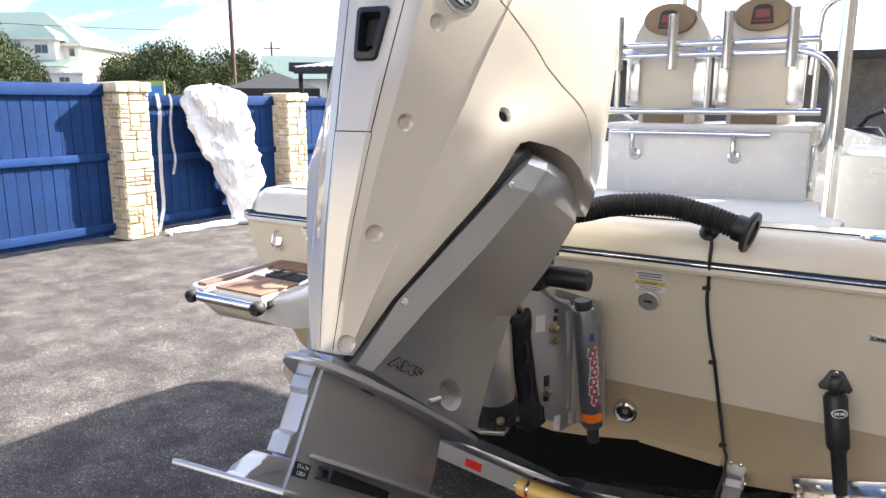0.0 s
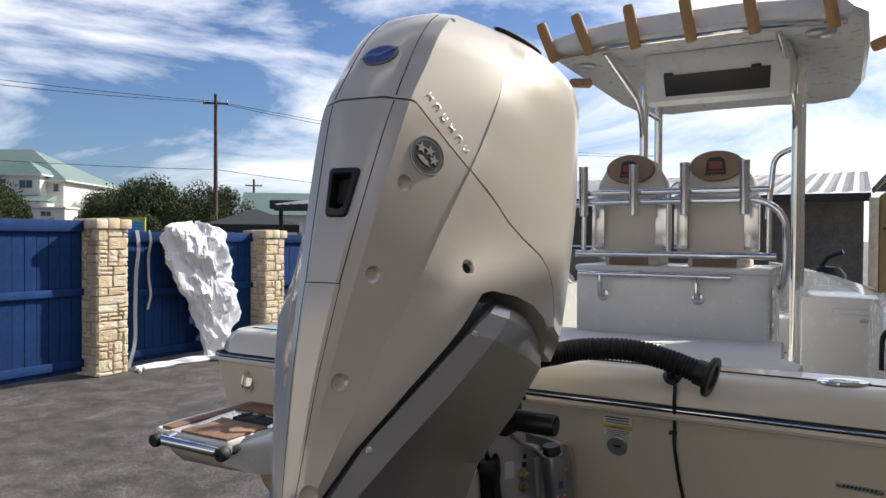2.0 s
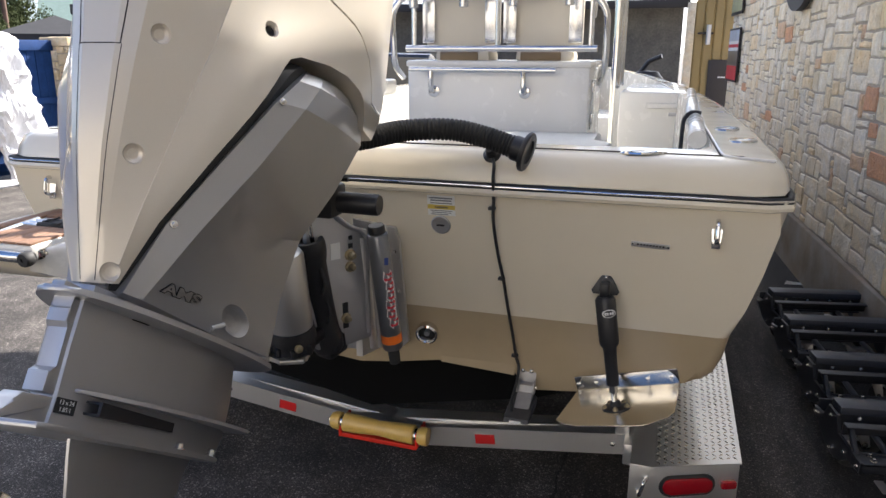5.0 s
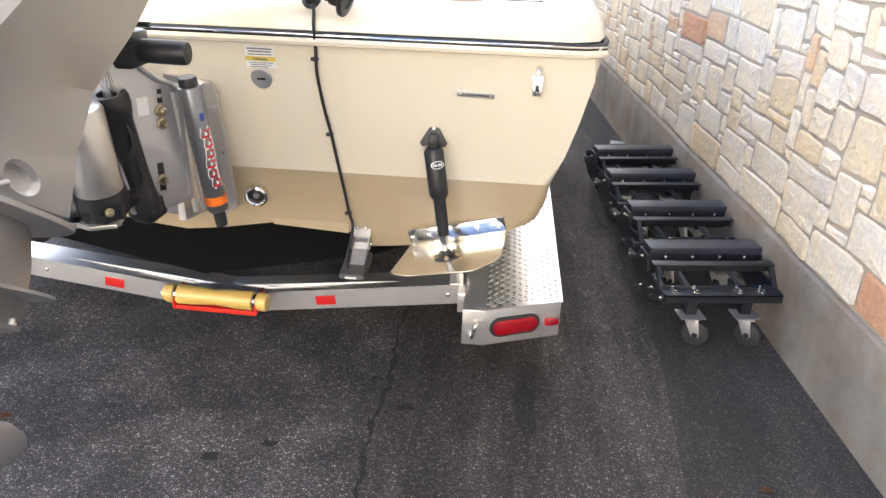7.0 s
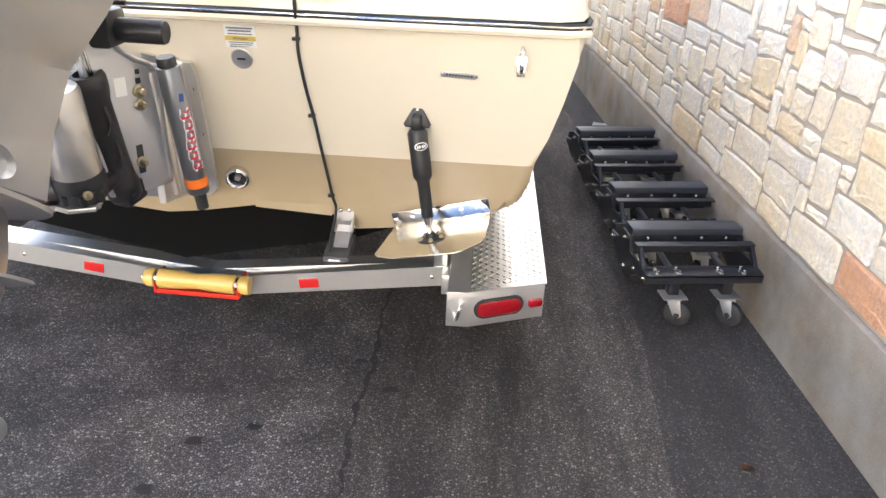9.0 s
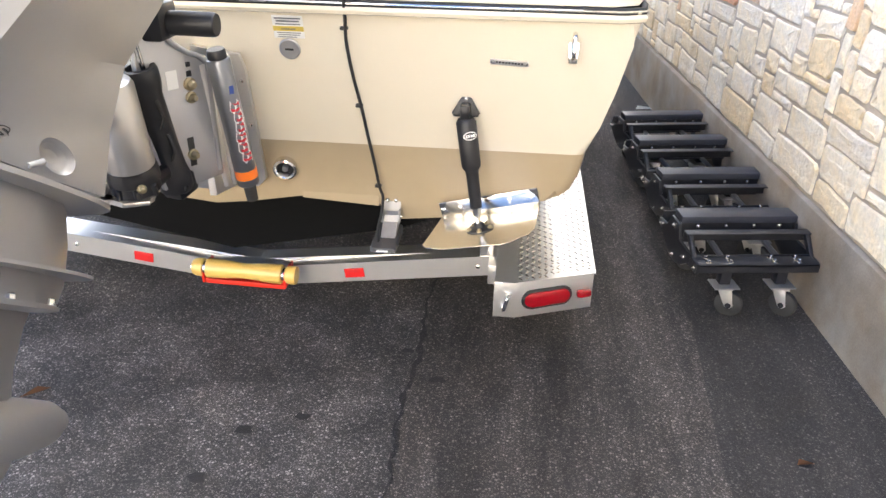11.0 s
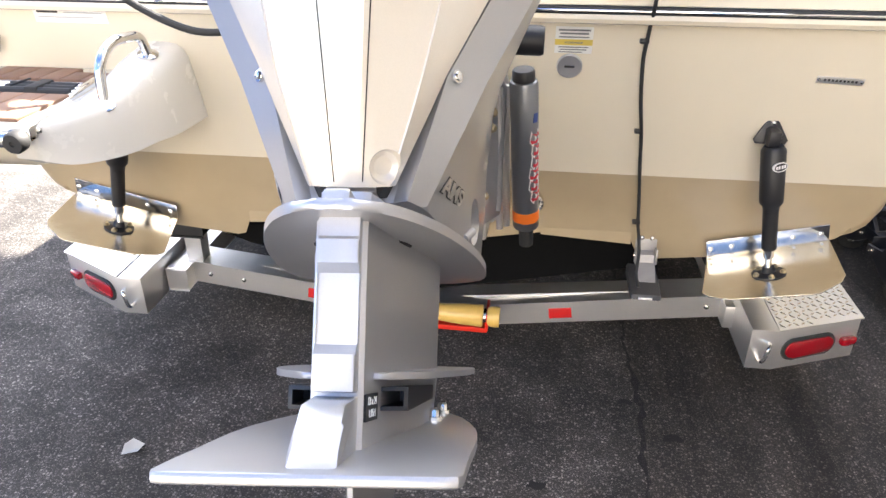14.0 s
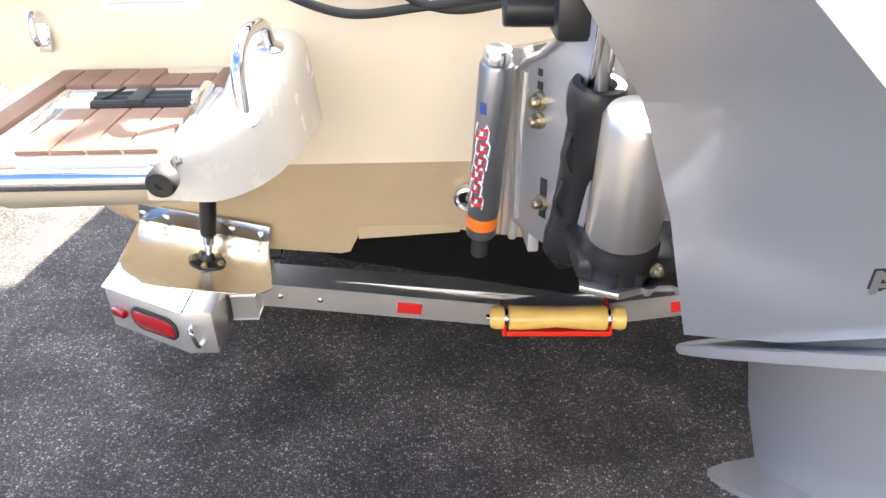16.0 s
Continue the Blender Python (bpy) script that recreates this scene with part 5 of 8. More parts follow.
for xt in (-0.060, 0.084):
    TC0, TC1 = Vector((xt, -0.442, 0.968)), Vector((xt + 0.002, -0.482, 1.200))
    bm = BM()
    lathe(bm, [(0.0, 0), (0.0555, 0), (0.0555, 0.205), (0.050, 0.216), (0.0, 0.218)], along(TC0, TC1), 36)
    tc = part("trim_cylinder", bm, SATIN_SILVER, jack, "satin silver trim cylinder")
    bm = BM()
    lathe(bm, [(0.0, -0.062), (0.050, -0.060), (0.056, -0.054), (0.054, -0.030), (0.060, -0.026), (0.060, -0.002), (0.0575, 0.004), (0.0575, 0.010), (0.0, 0.010)], along(TC0, TC1), 32)
    cb = part("cylinder_base", bm, BLACK_PLASTIC, tc)
    for an in (-60, -20, 25, 70):
        bm = BM()
        lathe(bm, [(0.0, 0.0), (0.009, 0.0), (0.009, 0.026), (0.006, 0.028), (0.0, 0.028)], along(TC0, TC1) @ pose(0.052 * math.sin(radians(an)), -0.052 * math.cos(radians(an)), -0.058), 10)
        part("base_lug", bm, BLACK_PLASTIC, cb)
    bm = BM()
    bolt(bm, (xt + 0.045, -0.492, 0.938), (0.5, -0.85, 0), 0.0075, 0.012)
    part("brass_plug", bm, BRASS, cb)
bm = BM()
box(bm, (-0.13, -0.47, 0.905), (0.13, -0.34, 0.945), 0.012)
tube(bm, [(-0.07, -0.46, 0.93), (-0.12, -0.40, 0.92)], 0.016, 10)
tube(bm, [(0.07, -0.46, 0.93), (0.12, -0.40, 0.92)], 0.016, 10)
part("trim_base", bm, BLACK_PLASTIC, jack)
bm = BM()
for x in (-0.105, -0.065, -0.02, 0.03, 0.075, 0.12):
    bolt(bm, (x, -0.462 - 0.02 * math.cos(x * 20), 0.902), (0, 0, -1), 0.009, 0.016)
prism(bm, [(-0.125, -0.48), (-0.07, -0.505), (-0.02, -0.48), (0.03, -0.48), (0.08, -0.505), (0.135, -0.48), (0.11, -0.39), (-0.11, -0.39)], 0.892, 0.904, "z", None, 0.003)
part("anode", bm, SATIN_SILVER, jack)
# steering cylinder across the top
bm = BM()
m = along((-0.238, -0.30, 1.282), (0.276, -0.30, 1.276))
lathe(bm, [(0.0, 0), (0.024, 0), (0.027, 0.004), (0.027, 0.11), (0.033, 0.115), (0.033, 0.37), (0.030, 0.375), (0.028, 0.38), (0.028, 0.508), (0.025, 0.514), (0.0, 0.514)], m, 24)
box(bm, (0.07, -0.35, 1.24), (0.165, -0.255, 1.325), 0.012)
box(bm, (-0.165, -0.35, 1.24), (-0.07, -0.255, 1.325), 0.012)
tube(bm, [(0.12, -0.30, 1.32), (0.14, -0.30, 1.338), (0.19, -0.30, 1.338)], 0.006, 8)
part("steering_cylinder", bm, BLACK_PLASTIC, jack, "black hydraulic steering cylinder")

# ---- trim tabs ----
def trim_tab(sg):
    zc = 0.663 if sg > 0 else 0.683
    m = Matrix.Translation((0.905 if sg > 0 else -0.918, transom_y(zc) - 0.012, zc)) @ pose(0, 0, 0, 0, -sg * 13.2, 0)
    t = thing("trim_tab", m, "stainless trim tab with a black electric actuator on the transom", "trim tab", "trim tabs")
    bm = BM()
    prism(bm, [(-0.155, -0.004), (0.155, -0.004), (0.155, 0.050), (-0.155, 0.050)], -0.004, 0.0, "y", pose(0, 0.004, 0, 13.0, 0, 0), 0.0008)
    part("hinge_plate", bm, STAINLESS, t)
    bm = BM()
    outline = [(-0.155, 0.006), (0.156, 0.006), (0.153, -0.03), (0.139, -0.171), (0.122, -0.198), (0.064, -0.234), (0.045, -0.237), (-0.138, -0.216), (-0.186, -0.192), (-0.199, -0.172), (-0.163, -0.035)]
    prism(bm, [(x * sg, y) for x, y in outline], -0.0035, 0.0, "z", pose(0, 0, -0.003, 2.3, 0, 0), 0.001)
    part("tab_plate", bm, BRUSHED, t, "polished stainless tab", 20)
    for k in (0.0, 0.75, 2.9, 3.85):
        for y, z, nn in ((-0.006, 0.024, (0, -0.97, 0.23)), (-0.012, -0.003, (0, -0.04, 1.0))):
            bm = BM()
            bolt(bm, (-0.145 + 0.0725 * k, y, z), nn, 0.0042, 0.0035)
            part("screw", bm, STAINLESS, t)
    inv = m.inverted()
    top = inv @ Vector((sg * 0.828, transom_y(0.99) - 0.045, 0.985))
    low_ = inv @ Vector((sg * 0.872, 0.005, 0.690 if sg > 0 else 0.708))
    bm = BM()
    fm = along(low_, top)
    L = (top - low_).length
    lathe(bm, [(0.0, 0.03), (0.018, 0.03), (0.0185, 0.13), (0.020, 0.145), (0.0275, 0.155), (0.0285, 0.165), (0.029, L - 0.01), (0.022, L), (0.0, L)], fm, 24)
    act = part("actuator", bm, BLACK_PLASTIC, t, "black actuator with an oval white mark")
    bm = BM()
    lathe(bm, [(0.0, -0.034), (0.008, -0.034), (0.009, 0.004), (0.013, 0.006), (0.013, 0.032), (0.0, 0.033)], fm, 14)
    part("ram", bm, STAINLESS, act)
    bm = BM()
    foot = low_ + Vector((0, 0, -0.043))
    lathe(bm, [(0.0, -0.006), (0.040, -0.006), (0.040, 0.004), (0.017, 0.007), (0.013, 0.022), (0.0, 0.023)], Matrix.Translation(foot) @ Matrix.Diagonal((1.05, 0.8, 1, 1)), 20)
    part("foot", bm, BLACK_PLASTIC, act)
    for k in range(5):
        bm = BM()
        bolt(bm, foot + Vector((0.034 * math.sin(k * 1.257 + 3.14), 0.026 * math.cos(k * 1.257 + 3.14), 0.005)), (0, 0, 1), 0.0055, 0.008)
        part("foot_screw", bm, BRASS, act)
    cap = inv @ Vector((sg * 0.826, transom_y(1.01) - 0.006, 1.01))
    bm = BM()
    q = m.to_3x3().inverted().to_4x4()
    prism(bm, [(-0.040, -0.020), (-0.034, -0.030), (0.034, -0.030), (0.040, -0.020), (0.010, 0.032), (-0.010, 0.032)], -0.006, 0.004, "y", Matrix.Translation(cap) @ q @ pose(0, 0, 0, -13, 0, 0), 0.003)
    box(bm, (-0.014, -0.045, -0.03), (0.014, 0.0, 0.012), 0.006, Matrix.Translation(cap) @ q)
    part("bracket", bm, BLACK_PLASTIC, act)
    for x, z in ((-0.030, -0.022), (0.030, -0.022), (0, 0.022)):
        bm = BM()
        bolt(bm, cap + q @ Vector((x, -0.006, z)), q @ Vector((0, -1, 0)), 0.004, 0.004)
        part("bracket_screw", bm, STAINLESS, act)
    bm = BM()
    mp = fm @ pose(0, 0, L - 0.045)
    wdir = (fm.to_3x3().inverted() @ (q.to_3x3() @ Vector((0.35, -1, 0.1)))).normalized()
    wdir.z = 0
    mm = mp @ facing(wdir.normalized() * 0.0285, wdir, (0, 0, 1))
    lathe(bm, [(0.0, -0.004), (0.019, -0.004), (0.019, 0.0012), (0.0, 0.0012)], mm @ Matrix.Diagonal((1, 0.62, 1, 1)), 24)
    part("oval_mark", bm, WHITE_PRINT, act)
    bm = BM()
    lathe(bm, [(0.0, 0.001), (0.0165, 0.001), (0.0165, 0.0018), (0.0, 0.0018)], mm @ Matrix.Diagonal((1, 0.58, 1, 1)), 24)
    part("oval_field", bm, BLACK_PRINT, act)
    bm = BM()
    for u in (-0.0105, -0.004, 0.004, 0.0105):
        prism(bm, [(u - 0.0024, -0.004), (u + 0.0024, -0.004), (u + 0.0024, 0.004), (u - 0.0024, 0.004)], 0.0016, 0.0024, "z", mm)
    part("oval_bars", bm, WHITE_PRINT, act)
    return t


trim_tab(1)
trim_tab(-1)

# ---- trailer ----
trailer = thing("boat_trailer", pose(0, 0, 0), "aluminium boat trailer with red tail lamps and diamond plate steps", "trailer")
CENTRE_Z, END_Z = 0.205, 0.305
for sg in (-1, 1):
    bm = BM()
    H = 0.040
    vs = []
    for y in (0.405, 0.455):
        vs.append([bm.verts.new((sg * x, y, z)) for x, z in ((0.0, CENTRE_Z - H), (0.16, CENTRE_Z - H + 0.004), (0.91, END_Z - H), (0.91, END_Z + H), (0.16, CENTRE_Z + H + 0.004), (0.0, CENTRE_Z + H))])
    bm.faces.new(vs[0]), bm.faces.new(vs[1][::-1])
    for i in range(6):
        bm.faces.new((vs[0][i], vs[0][(i + 1) % 6], vs[1][(i + 1) % 6], vs[1][i]))
    part("cross_member", bm, ALUMINIUM, trailer)
    bm = BM()
    for f0, f1 in ((0.0, 1.0),):
        vs = []
        for y in (0.455, 0.53):
            vs.append([bm.verts.new((sg * x, y, z)) for x, z in ((0.0, CENTRE_Z + H - 0.012), (0.91, END_Z + H - 0.012), (0.91, END_Z + H - 0.004), (0.0, CENTRE_Z + H - 0.004))])
        bm.faces.new(vs[0]), bm.faces.new(vs[1][::-1])
        for i in range(4):
            bm.faces.new((vs[0][i], vs[0][(i + 1) % 4], vs[1][(i + 1) % 4], vs[1][i]))
    part("beam_flange", bm, ALUMINIUM, trailer)
    xr = 0.39 if sg > 0 else 0.45
    zr = CENTRE_Z + (END_Z - CENTRE_Z) * (xr - 0.16) / 0.75 + 0.004
    bm = BM()
    box(bm, (-0.038, -0.002, -0.019), (0.038, 0.002, 0.019), 0.001, pose(sg * xr, 0.4035, zr - 0.004, 0, -sg * 7.6, 0))
    part("reflector", bm, RED_TAPE, trailer, "red reflective strip")
    for xb in ((0.72, 0.84) if sg < 0 else (0.86,)):
        bm = BM()
        bolt(bm, (sg * xb, 0.404, CENTRE_Z + (END_Z - CENTRE_Z) * (xb - 0.16) / 0.75), (0, -1, 0), 0.006, 0.005)
        part("rivet", bm, STAINLESS, trailer)
    # long frame rail and bunk bracket
    bm = BM()
    box(bm, (sg * 0.90, 0.34, 0.262), (sg * 0.965, 5.6, 0.342), 0.005)
    part("frame_rail", bm, ALUMINIUM, trailer)
    bm = BM()
    box(bm, (sg * 0.865, 0.41, 0.335), (sg * 0.915, 0.47, 0.62), 0.004)
    part("upright", bm, ALUMINIUM, trailer)
    bm = BM()
    box(bm, (sg * 0.80, 0.30, 0.50), (sg * 0.90, 3.2, 0.545), 0.01, None)
    part("bunk", bm, BLACK_RUBBER, trailer, "dark carpeted bunk")
    # lamp box with diamond plate top
    y0, ys, y1 = (0.155, 0.262, 1.9) if sg > 0 else (0.200, 0.345, 1.9)
    bx0, bx1, bx2 = (0.93, 1.005, 1.268) if sg > 0 else (0.980, 1.062, 1.330)
    bm = BM()
    top = [(bx0, y0), (bx1, y0), (bx2, ys), (bx2, y1), (bx0, y1)]
    prism(bm, [(sg * x, y) for x, y in top], 0.245, 0.382, "z", None, 0.003)
    lb = part("lamp_box", bm, ALUMINIUM, trailer, "folded aluminium lamp box")
    bm = BM()
    prism(bm, [(sg * x, y) for x, y in ((bx1 + 0.0, y0 - 0.004), (bx2 + 0.005, ys - 0.006), (bx2 + 0.005, y1), (bx1, y1))], 0.3825, 0.3865, "z", None)
    dp = part("step_plate", bm, ALUMINIUM, trailer, "bright diamond plate step")
    bm = BM()
    nx = 12
    for i in range(nx):
        for k in range(80):
            x = bx1 + 0.012 + i * 0.0215
            y = ys + 0.005 + k * 0.0215 - 0.09 * (1 - i / nx)
            if y > 1.6 or y < y0 + (x - bx1) / (bx2 - bx1) * (ys - y0) + 0.012:
                continue
            an = radians(45 if (i + k) % 2 else -45)
            ca, sa = math.cos(an), math.sin(an)
            pts = [(0.0115, 0), (0, 0.0035), (-0.0115, 0), (0, -0.0035)]
            lo_ = [bm.verts.new((sg * (x + u * ca - w * sa), y + u * sa + w * ca, 0.3866)) for u, w in pts]
            hi_ = [bm.verts.new((sg * (x + 0.45 * (u * ca - w * sa)), y + 0.45 * (u * sa + w * ca), 0.3885)) for u, w in pts]
            bm.faces.new(hi_)
            for q in range(4):
                bm.faces.new((lo_[q], lo_[(q + 1) % 4], hi_[(q + 1) % 4], hi_[q]))
    tr = part("treads", bm, STAINLESS, dp)
    tr["kind"] = "stuff"
    face_n = Vector((sg * (ys - y0), -(bx2 - bx1), 0)).normalized()
    fu = Vector((sg * (bx2 - bx1), ys - y0, 0)).normalized()
    mid = Vector((sg * (bx1 + 0.105), y0 + 0.105 * (ys - y0) / (bx2 - bx1), 0.312))
    fm = facing(mid, face_n, (0, 0, 1))

    def oval(w, h, z0, z1, mat, name, parent, lab=""):
        bm = BM()
        pts = []
        for k in range(24):
            an = 2 * math.pi * k / 24
            pts.append((math.copysign(max(w - h, 0), math.cos(an)) + h * math.cos(an), h * math.sin(an)))
        prism(bm, pts, z0, z1, "z", fm, 0.003)
        return part(name, bm, mat, parent, lab)
    tl = oval(0.093, 0.038, -0.004, 0.006, BLACK_RUBBER, "tail_lamp", trailer, "oval red tail lamp in a black grommet")
    oval(0.083, 0.028, 0.0, 0.011, RED_LENS, "lens", tl)
    bm = BM()
    mk = mid + fu * 0.135 + face_n * 0.008
    mkm = facing(mk, face_n, (0, 0, 1))
    box(bm, (-0.026, -0.014, -0.01), (0.026, 0.014, 0.012), 0.008, mkm)
    part("marker_lamp", bm, RED_LENS, trailer, "small red marker lamp")
    bm = BM()
    lx = bx1 - 0.030
    tube(bm, rounded([(sg * (lx + 0.012), y0 + 0.004, 0.338), (sg * (lx + 0.004), y0 - 0.026, 0.342), (sg * (lx - 0.010), y0 - 0.030, 0.286), (sg * (lx - 0.014), y0 + 0.004, 0.284)], 0.016, 8), 0.0062, 10)
    part("tie_loop", bm, STAINLESS, trailer)
for sg in (-1, 1):
    bm = BM()
    wm = along((sg * 1.00, 2.55, 0.32), (sg * 1.20, 2.55, 0.32))
    lathe(bm, [(0.19, 0.0), (0.30, 0.0), (0.32, 0.03), (0.32, 0.17), (0.30, 0.20), (0.19, 0.20)], wm, 36)
    wh = part("wheel", bm, TYRE, trailer, "black trailer tyre")
    bm = BM()
    lathe(bm, [(0.0, 0.03), (0.19, 0.02), (0.20, 0.10), (0.19, 0.19), (0.06, 0.17), (0.0, 0.18)], wm, 28)
    part("rim", bm, ALUMINIUM, wh)
bm = BM()
tube(bm, [(-1.0, 2.55, 0.32), (1.0, 2.55, 0.32)], 0.035, 12)
part("axle", bm, ALUMINIUM, trailer)
# keel roller
bm = BM()
rm = along((-0.21, 0.325, 0.262), (0.19, 0.325, 0.252))
lathe(bm, [(0.010, 0.055), (0.035, 0.056), (0.038, 0.060), (0.036, 0.12), (0.030, 0.19), (0.029, 0.20), (0.030, 0.21), (0.036, 0.28), (0.038, 0.34), (0.035, 0.345), (0.010, 0.346)], rm, 28)
kr = part("keel_roller", bm, ROLLER, trailer, "amber polyurethane keel roller")
for z0 in (0.0, 0.357):
    bm = BM()
    lathe(bm, [(0.010, z0), (0.028, z0 + 0.002), (0.034, z0 + 0.012), (0.036, z0 + 0.028), (0.034, z0 + 0.042), (0.012, z0 + 0.044)], rm, 24)
    part("end_bell", bm, ROLLER, kr)
    bm = BM()
    lathe(bm, [(0.0, z0 - 0.012 + (0.044 if z0 > 0.1 else 0)), (0.009, z0 - 0.010 + (0.044 if z0 > 0.1 else 0)), (0.009, z0 + 0.012 + (0.03 if z0 > 0.1 else 0)), (0.0, z0 + 0.013 + (0.03 if z0 > 0.1 else 0))], rm, 10)
    part("axle_nut", bm, STAINLESS, kr)
    bm = BM()
    lathe(bm, [(0.0, 0.043), (0.026, 0.044), (0.026, 0.054), (0.0, 0.055)] if z0 < 0.1 else [(0.0, 0.3455), (0.026, 0.346), (0.026, 0.356), (0.0, 0.357)], rm, 20)
    part("washer", bm, ANODIZED, kr)
bm = BM()
box(bm, (-0.165, 0.305, 0.207), (0.145, 0.40, 0.214), 0.003, pose(0, 0, 0, 0, 1.2, 0))
box(bm, (-0.165, 0.300, 0.205), (0.145, 0.306, 0.222), 0.002, pose(0, 0, 0, 0, 1.2, 0))
for x in (-0.168, 0.148):
    box(bm, (x - 0.005, 0.30, 0.207), (x + 0.005, 0.405, 0.27), 0.003)
part("roller_bracket", bm, RED_STRAP, trailer, "red roller bracket")

# ---- transom fittings ----
def eye_bolt(x):
    t = thing("stern_eye", pose(x, transom_y(1.195), 1.195, -13, 0, 0), "polished stainless stern eye on the transom", "stern eye", "stern eyes")
    bm = BM()
    tube(bm, rounded([(0, 0.004, 0.030), (0, -0.034, 0.030), (0, -0.034, -0.030), (0, 0.004, -0.030)], 0.028, 8), 0.0065, 10)
    part("loop", bm, STAINLESS, t)
    bm = BM()
    prism(bm, [(-0.012, -0.045), (0.012, -0.045), (0.014, 0.0), (0.012, 0.045), (-0.012, 0.045), (-0.014, 0.0)], -0.004, 0.002, "y", None, 0.002)
    part("backing", bm, STAINLESS, t)


eye_bolt(1.108)
eye_bolt(-1.104)


def transom_frame(x, z, lift=0.001):
    return pose(x, transom_y(z) - lift, z, 90 - math.degrees(math.atan(RAKE)) + 0, 0, 0) if False else facing((x, transom_y(z) - lift, z), (0, -1, -RAKE), (0, 0, 1))


plate_m = transom_frame(0.941, 1.142)
np_ = thing("maker_plate", plate_m, "thin brushed metal plate with illegible marks", "plate")
bm = BM()
box(bm, (-0.052, -0.0085, 0.0), (0.052, 0.0085, 0.002), 0.0007, pose(0, 0, 0, 0, 0, -3))
part("plate_body", bm, ALUMINIUM, np_)
bm = BM()
for k in range(9):
    box(bm, (-0.036 + k * 0.0085, -0.0025, 0.002), (-0.031 + k * 0.0085, 0.0025, 0.0024), 0, pose(0, 0, 0, 0, 0, -3))
part("marks", bm, BLACK_PRINT, np_)
for x in (-0.047, 0.047):
    bm = BM()
    bolt(bm, (x, -x * 0.052, 0.002), (0, 0, 1), 0.0025, 0.002)
    part("rivet", bm, STAINLESS, np_)

plug = thing("deck_plug", transom_frame(0.336, 1.158), "round grey screw plug in the transom", "plug")
bm = BM()
lathe(bm, [(0.0, 0.0), (0.030, 0.0), (0.030, 0.004), (0.027, 0.006), (0.020, 0.005), (0.0, 0.005)], None, 32)
part("rim", bm, GREY_CAST, plug)
bm = BM()
box(bm, (-0.012, -0.0028, 0.005), (0.012, 0.0028, 0.0075), 0.001)
part("key_slot", bm, BLACK_PRINT, plug)


def notice(name, x, z, w, h, bands, label):
    t = thing(name, transom_frame(x, z), label, "label")
    bm = BM()
    box(bm, (-w / 2, -h / 2, 0), (w / 2, h / 2, 0.0007), 0)
    part("backing", bm, WHITE_PRINT, t)
    for (x0, y0, x1, y1, mat) in bands:
        bm = BM()
        box(bm, (x0, y0, 0.0006), (x1, y1, 0.0012), 0)
        part("print_bar", bm, mat, t)


notice("warning_label", 0.341, 1.219, 0.085, 0.064, [(-0.036, 0.022, 0.036, 0.026, GREY_TUBE), (-0.032, 0.014, 0.032, 0.018, GREY_TUBE), (-0.034, 0.006, 0.034, 0.009, GREY_TUBE),
       (-0.0425, -0.012, 0.0425, 0.002, YELLOW_PRINT), (-0.02, -0.008, 0.02, -0.003, GREY_TUBE), (-0.034, -0.018, 0.034, -0.0155, GREY_TUBE), (-0.030, -0.024, 0.030, -0.0215, GREY_TUBE), (-0.033, -0.030, 0.02, -0.0275, GREY_TUBE)],
       "white and yellow warning label with tiny illegible print")
notice("danger_label", -0.878, 1.258, 0.19, 0.062, [(-0.095, 0.020, 0.095, 0.031, RED_PRINT), (-0.03, 0.023, 0.04, 0.028, WHITE_PRINT), (-0.085, -0.006, -0.03, 0.006, BLACK_PRINT), (-0.07, 0.004, -0.04, 0.012, BLACK_PRINT),
       (-0.015, 0.010, 0.085, 0.0125, GREY_CAST), (-0.015, 0.002, 0.080, 0.0045, GREY_CAST), (-0.015, -0.006, 0.085, -0.0035, GREY_CAST), (-0.085, -0.018, 0.06, -0.0155, GREY_CAST)],
       "white danger label with a red band and illegible print")

for x in (0.262, -0.275):
    sc = thing("scupper", facing((x, transom_y(0.775) - 0.004, 0.775), (0.15 if x > 0 else -0.15, -1, -RAKE), (0, 0, 1)), "round stainless drain scupper in the transom", "scupper", "scuppers")
    bm = BM()
    lathe(bm, [(0.024, -0.01), (0.036, 0.0), (0.038, 0.012), (0.036, 0.024), (0.030, 0.028), (0.025, 0.022), (0.022, 0.0), (0.0, -0.008)], None, 32)
    part("ring", bm, STAINLESS, sc)
    bm = BM()
    lathe(bm, [(0.0, 0.0), (0.0225, 0.0), (0.0225, 0.003), (0.0, 0.004)], None, 24)
    part("throat", bm, BLACK_RUBBER, sc)
    bm = BM()
    lathe(bm, [(0.009, 0.0), (0.009, 0.02), (0.0, 0.021)], None, 14)
    part("stopper", bm, GREY_CAST, sc)

# sounder transducer and its cable
td = thing("transducer", pose(0.591, transom_y(0.645) - 0.003, 0.645), "grey depth sounder transducer with a dark foot on a silver bracket", "transducer")
lean_in = pose(0, 0, 0, -13.5, 0, 0)
bm = BM()
box(bm, (-0.029, -0.005, -0.040), (0.029, 0.0, 0.034), 0.0015, lean_in)
for sg in (-1, 1):
    box(bm, (sg * 0.027 - 0.0025, -0.030, -0.050), (sg * 0.027 + 0.0025, -0.004, -0.008), 0.001, lean_in)
part("bracket", bm, DULL_GREY, td, "dull silver mounting bracket")
bm = BM()
prism(bm, [(-0.008, -0.014), (-0.026, -0.020), (-0.034, -0.040), (-0.092, -0.068), (-0.092, -0.080), (-0.010, -0.062)], -0.0235, 0.0235, "x", None, 0.004)
part("arm", bm, DULL_GREY, td, "smooth silver arm")
bm = BM()
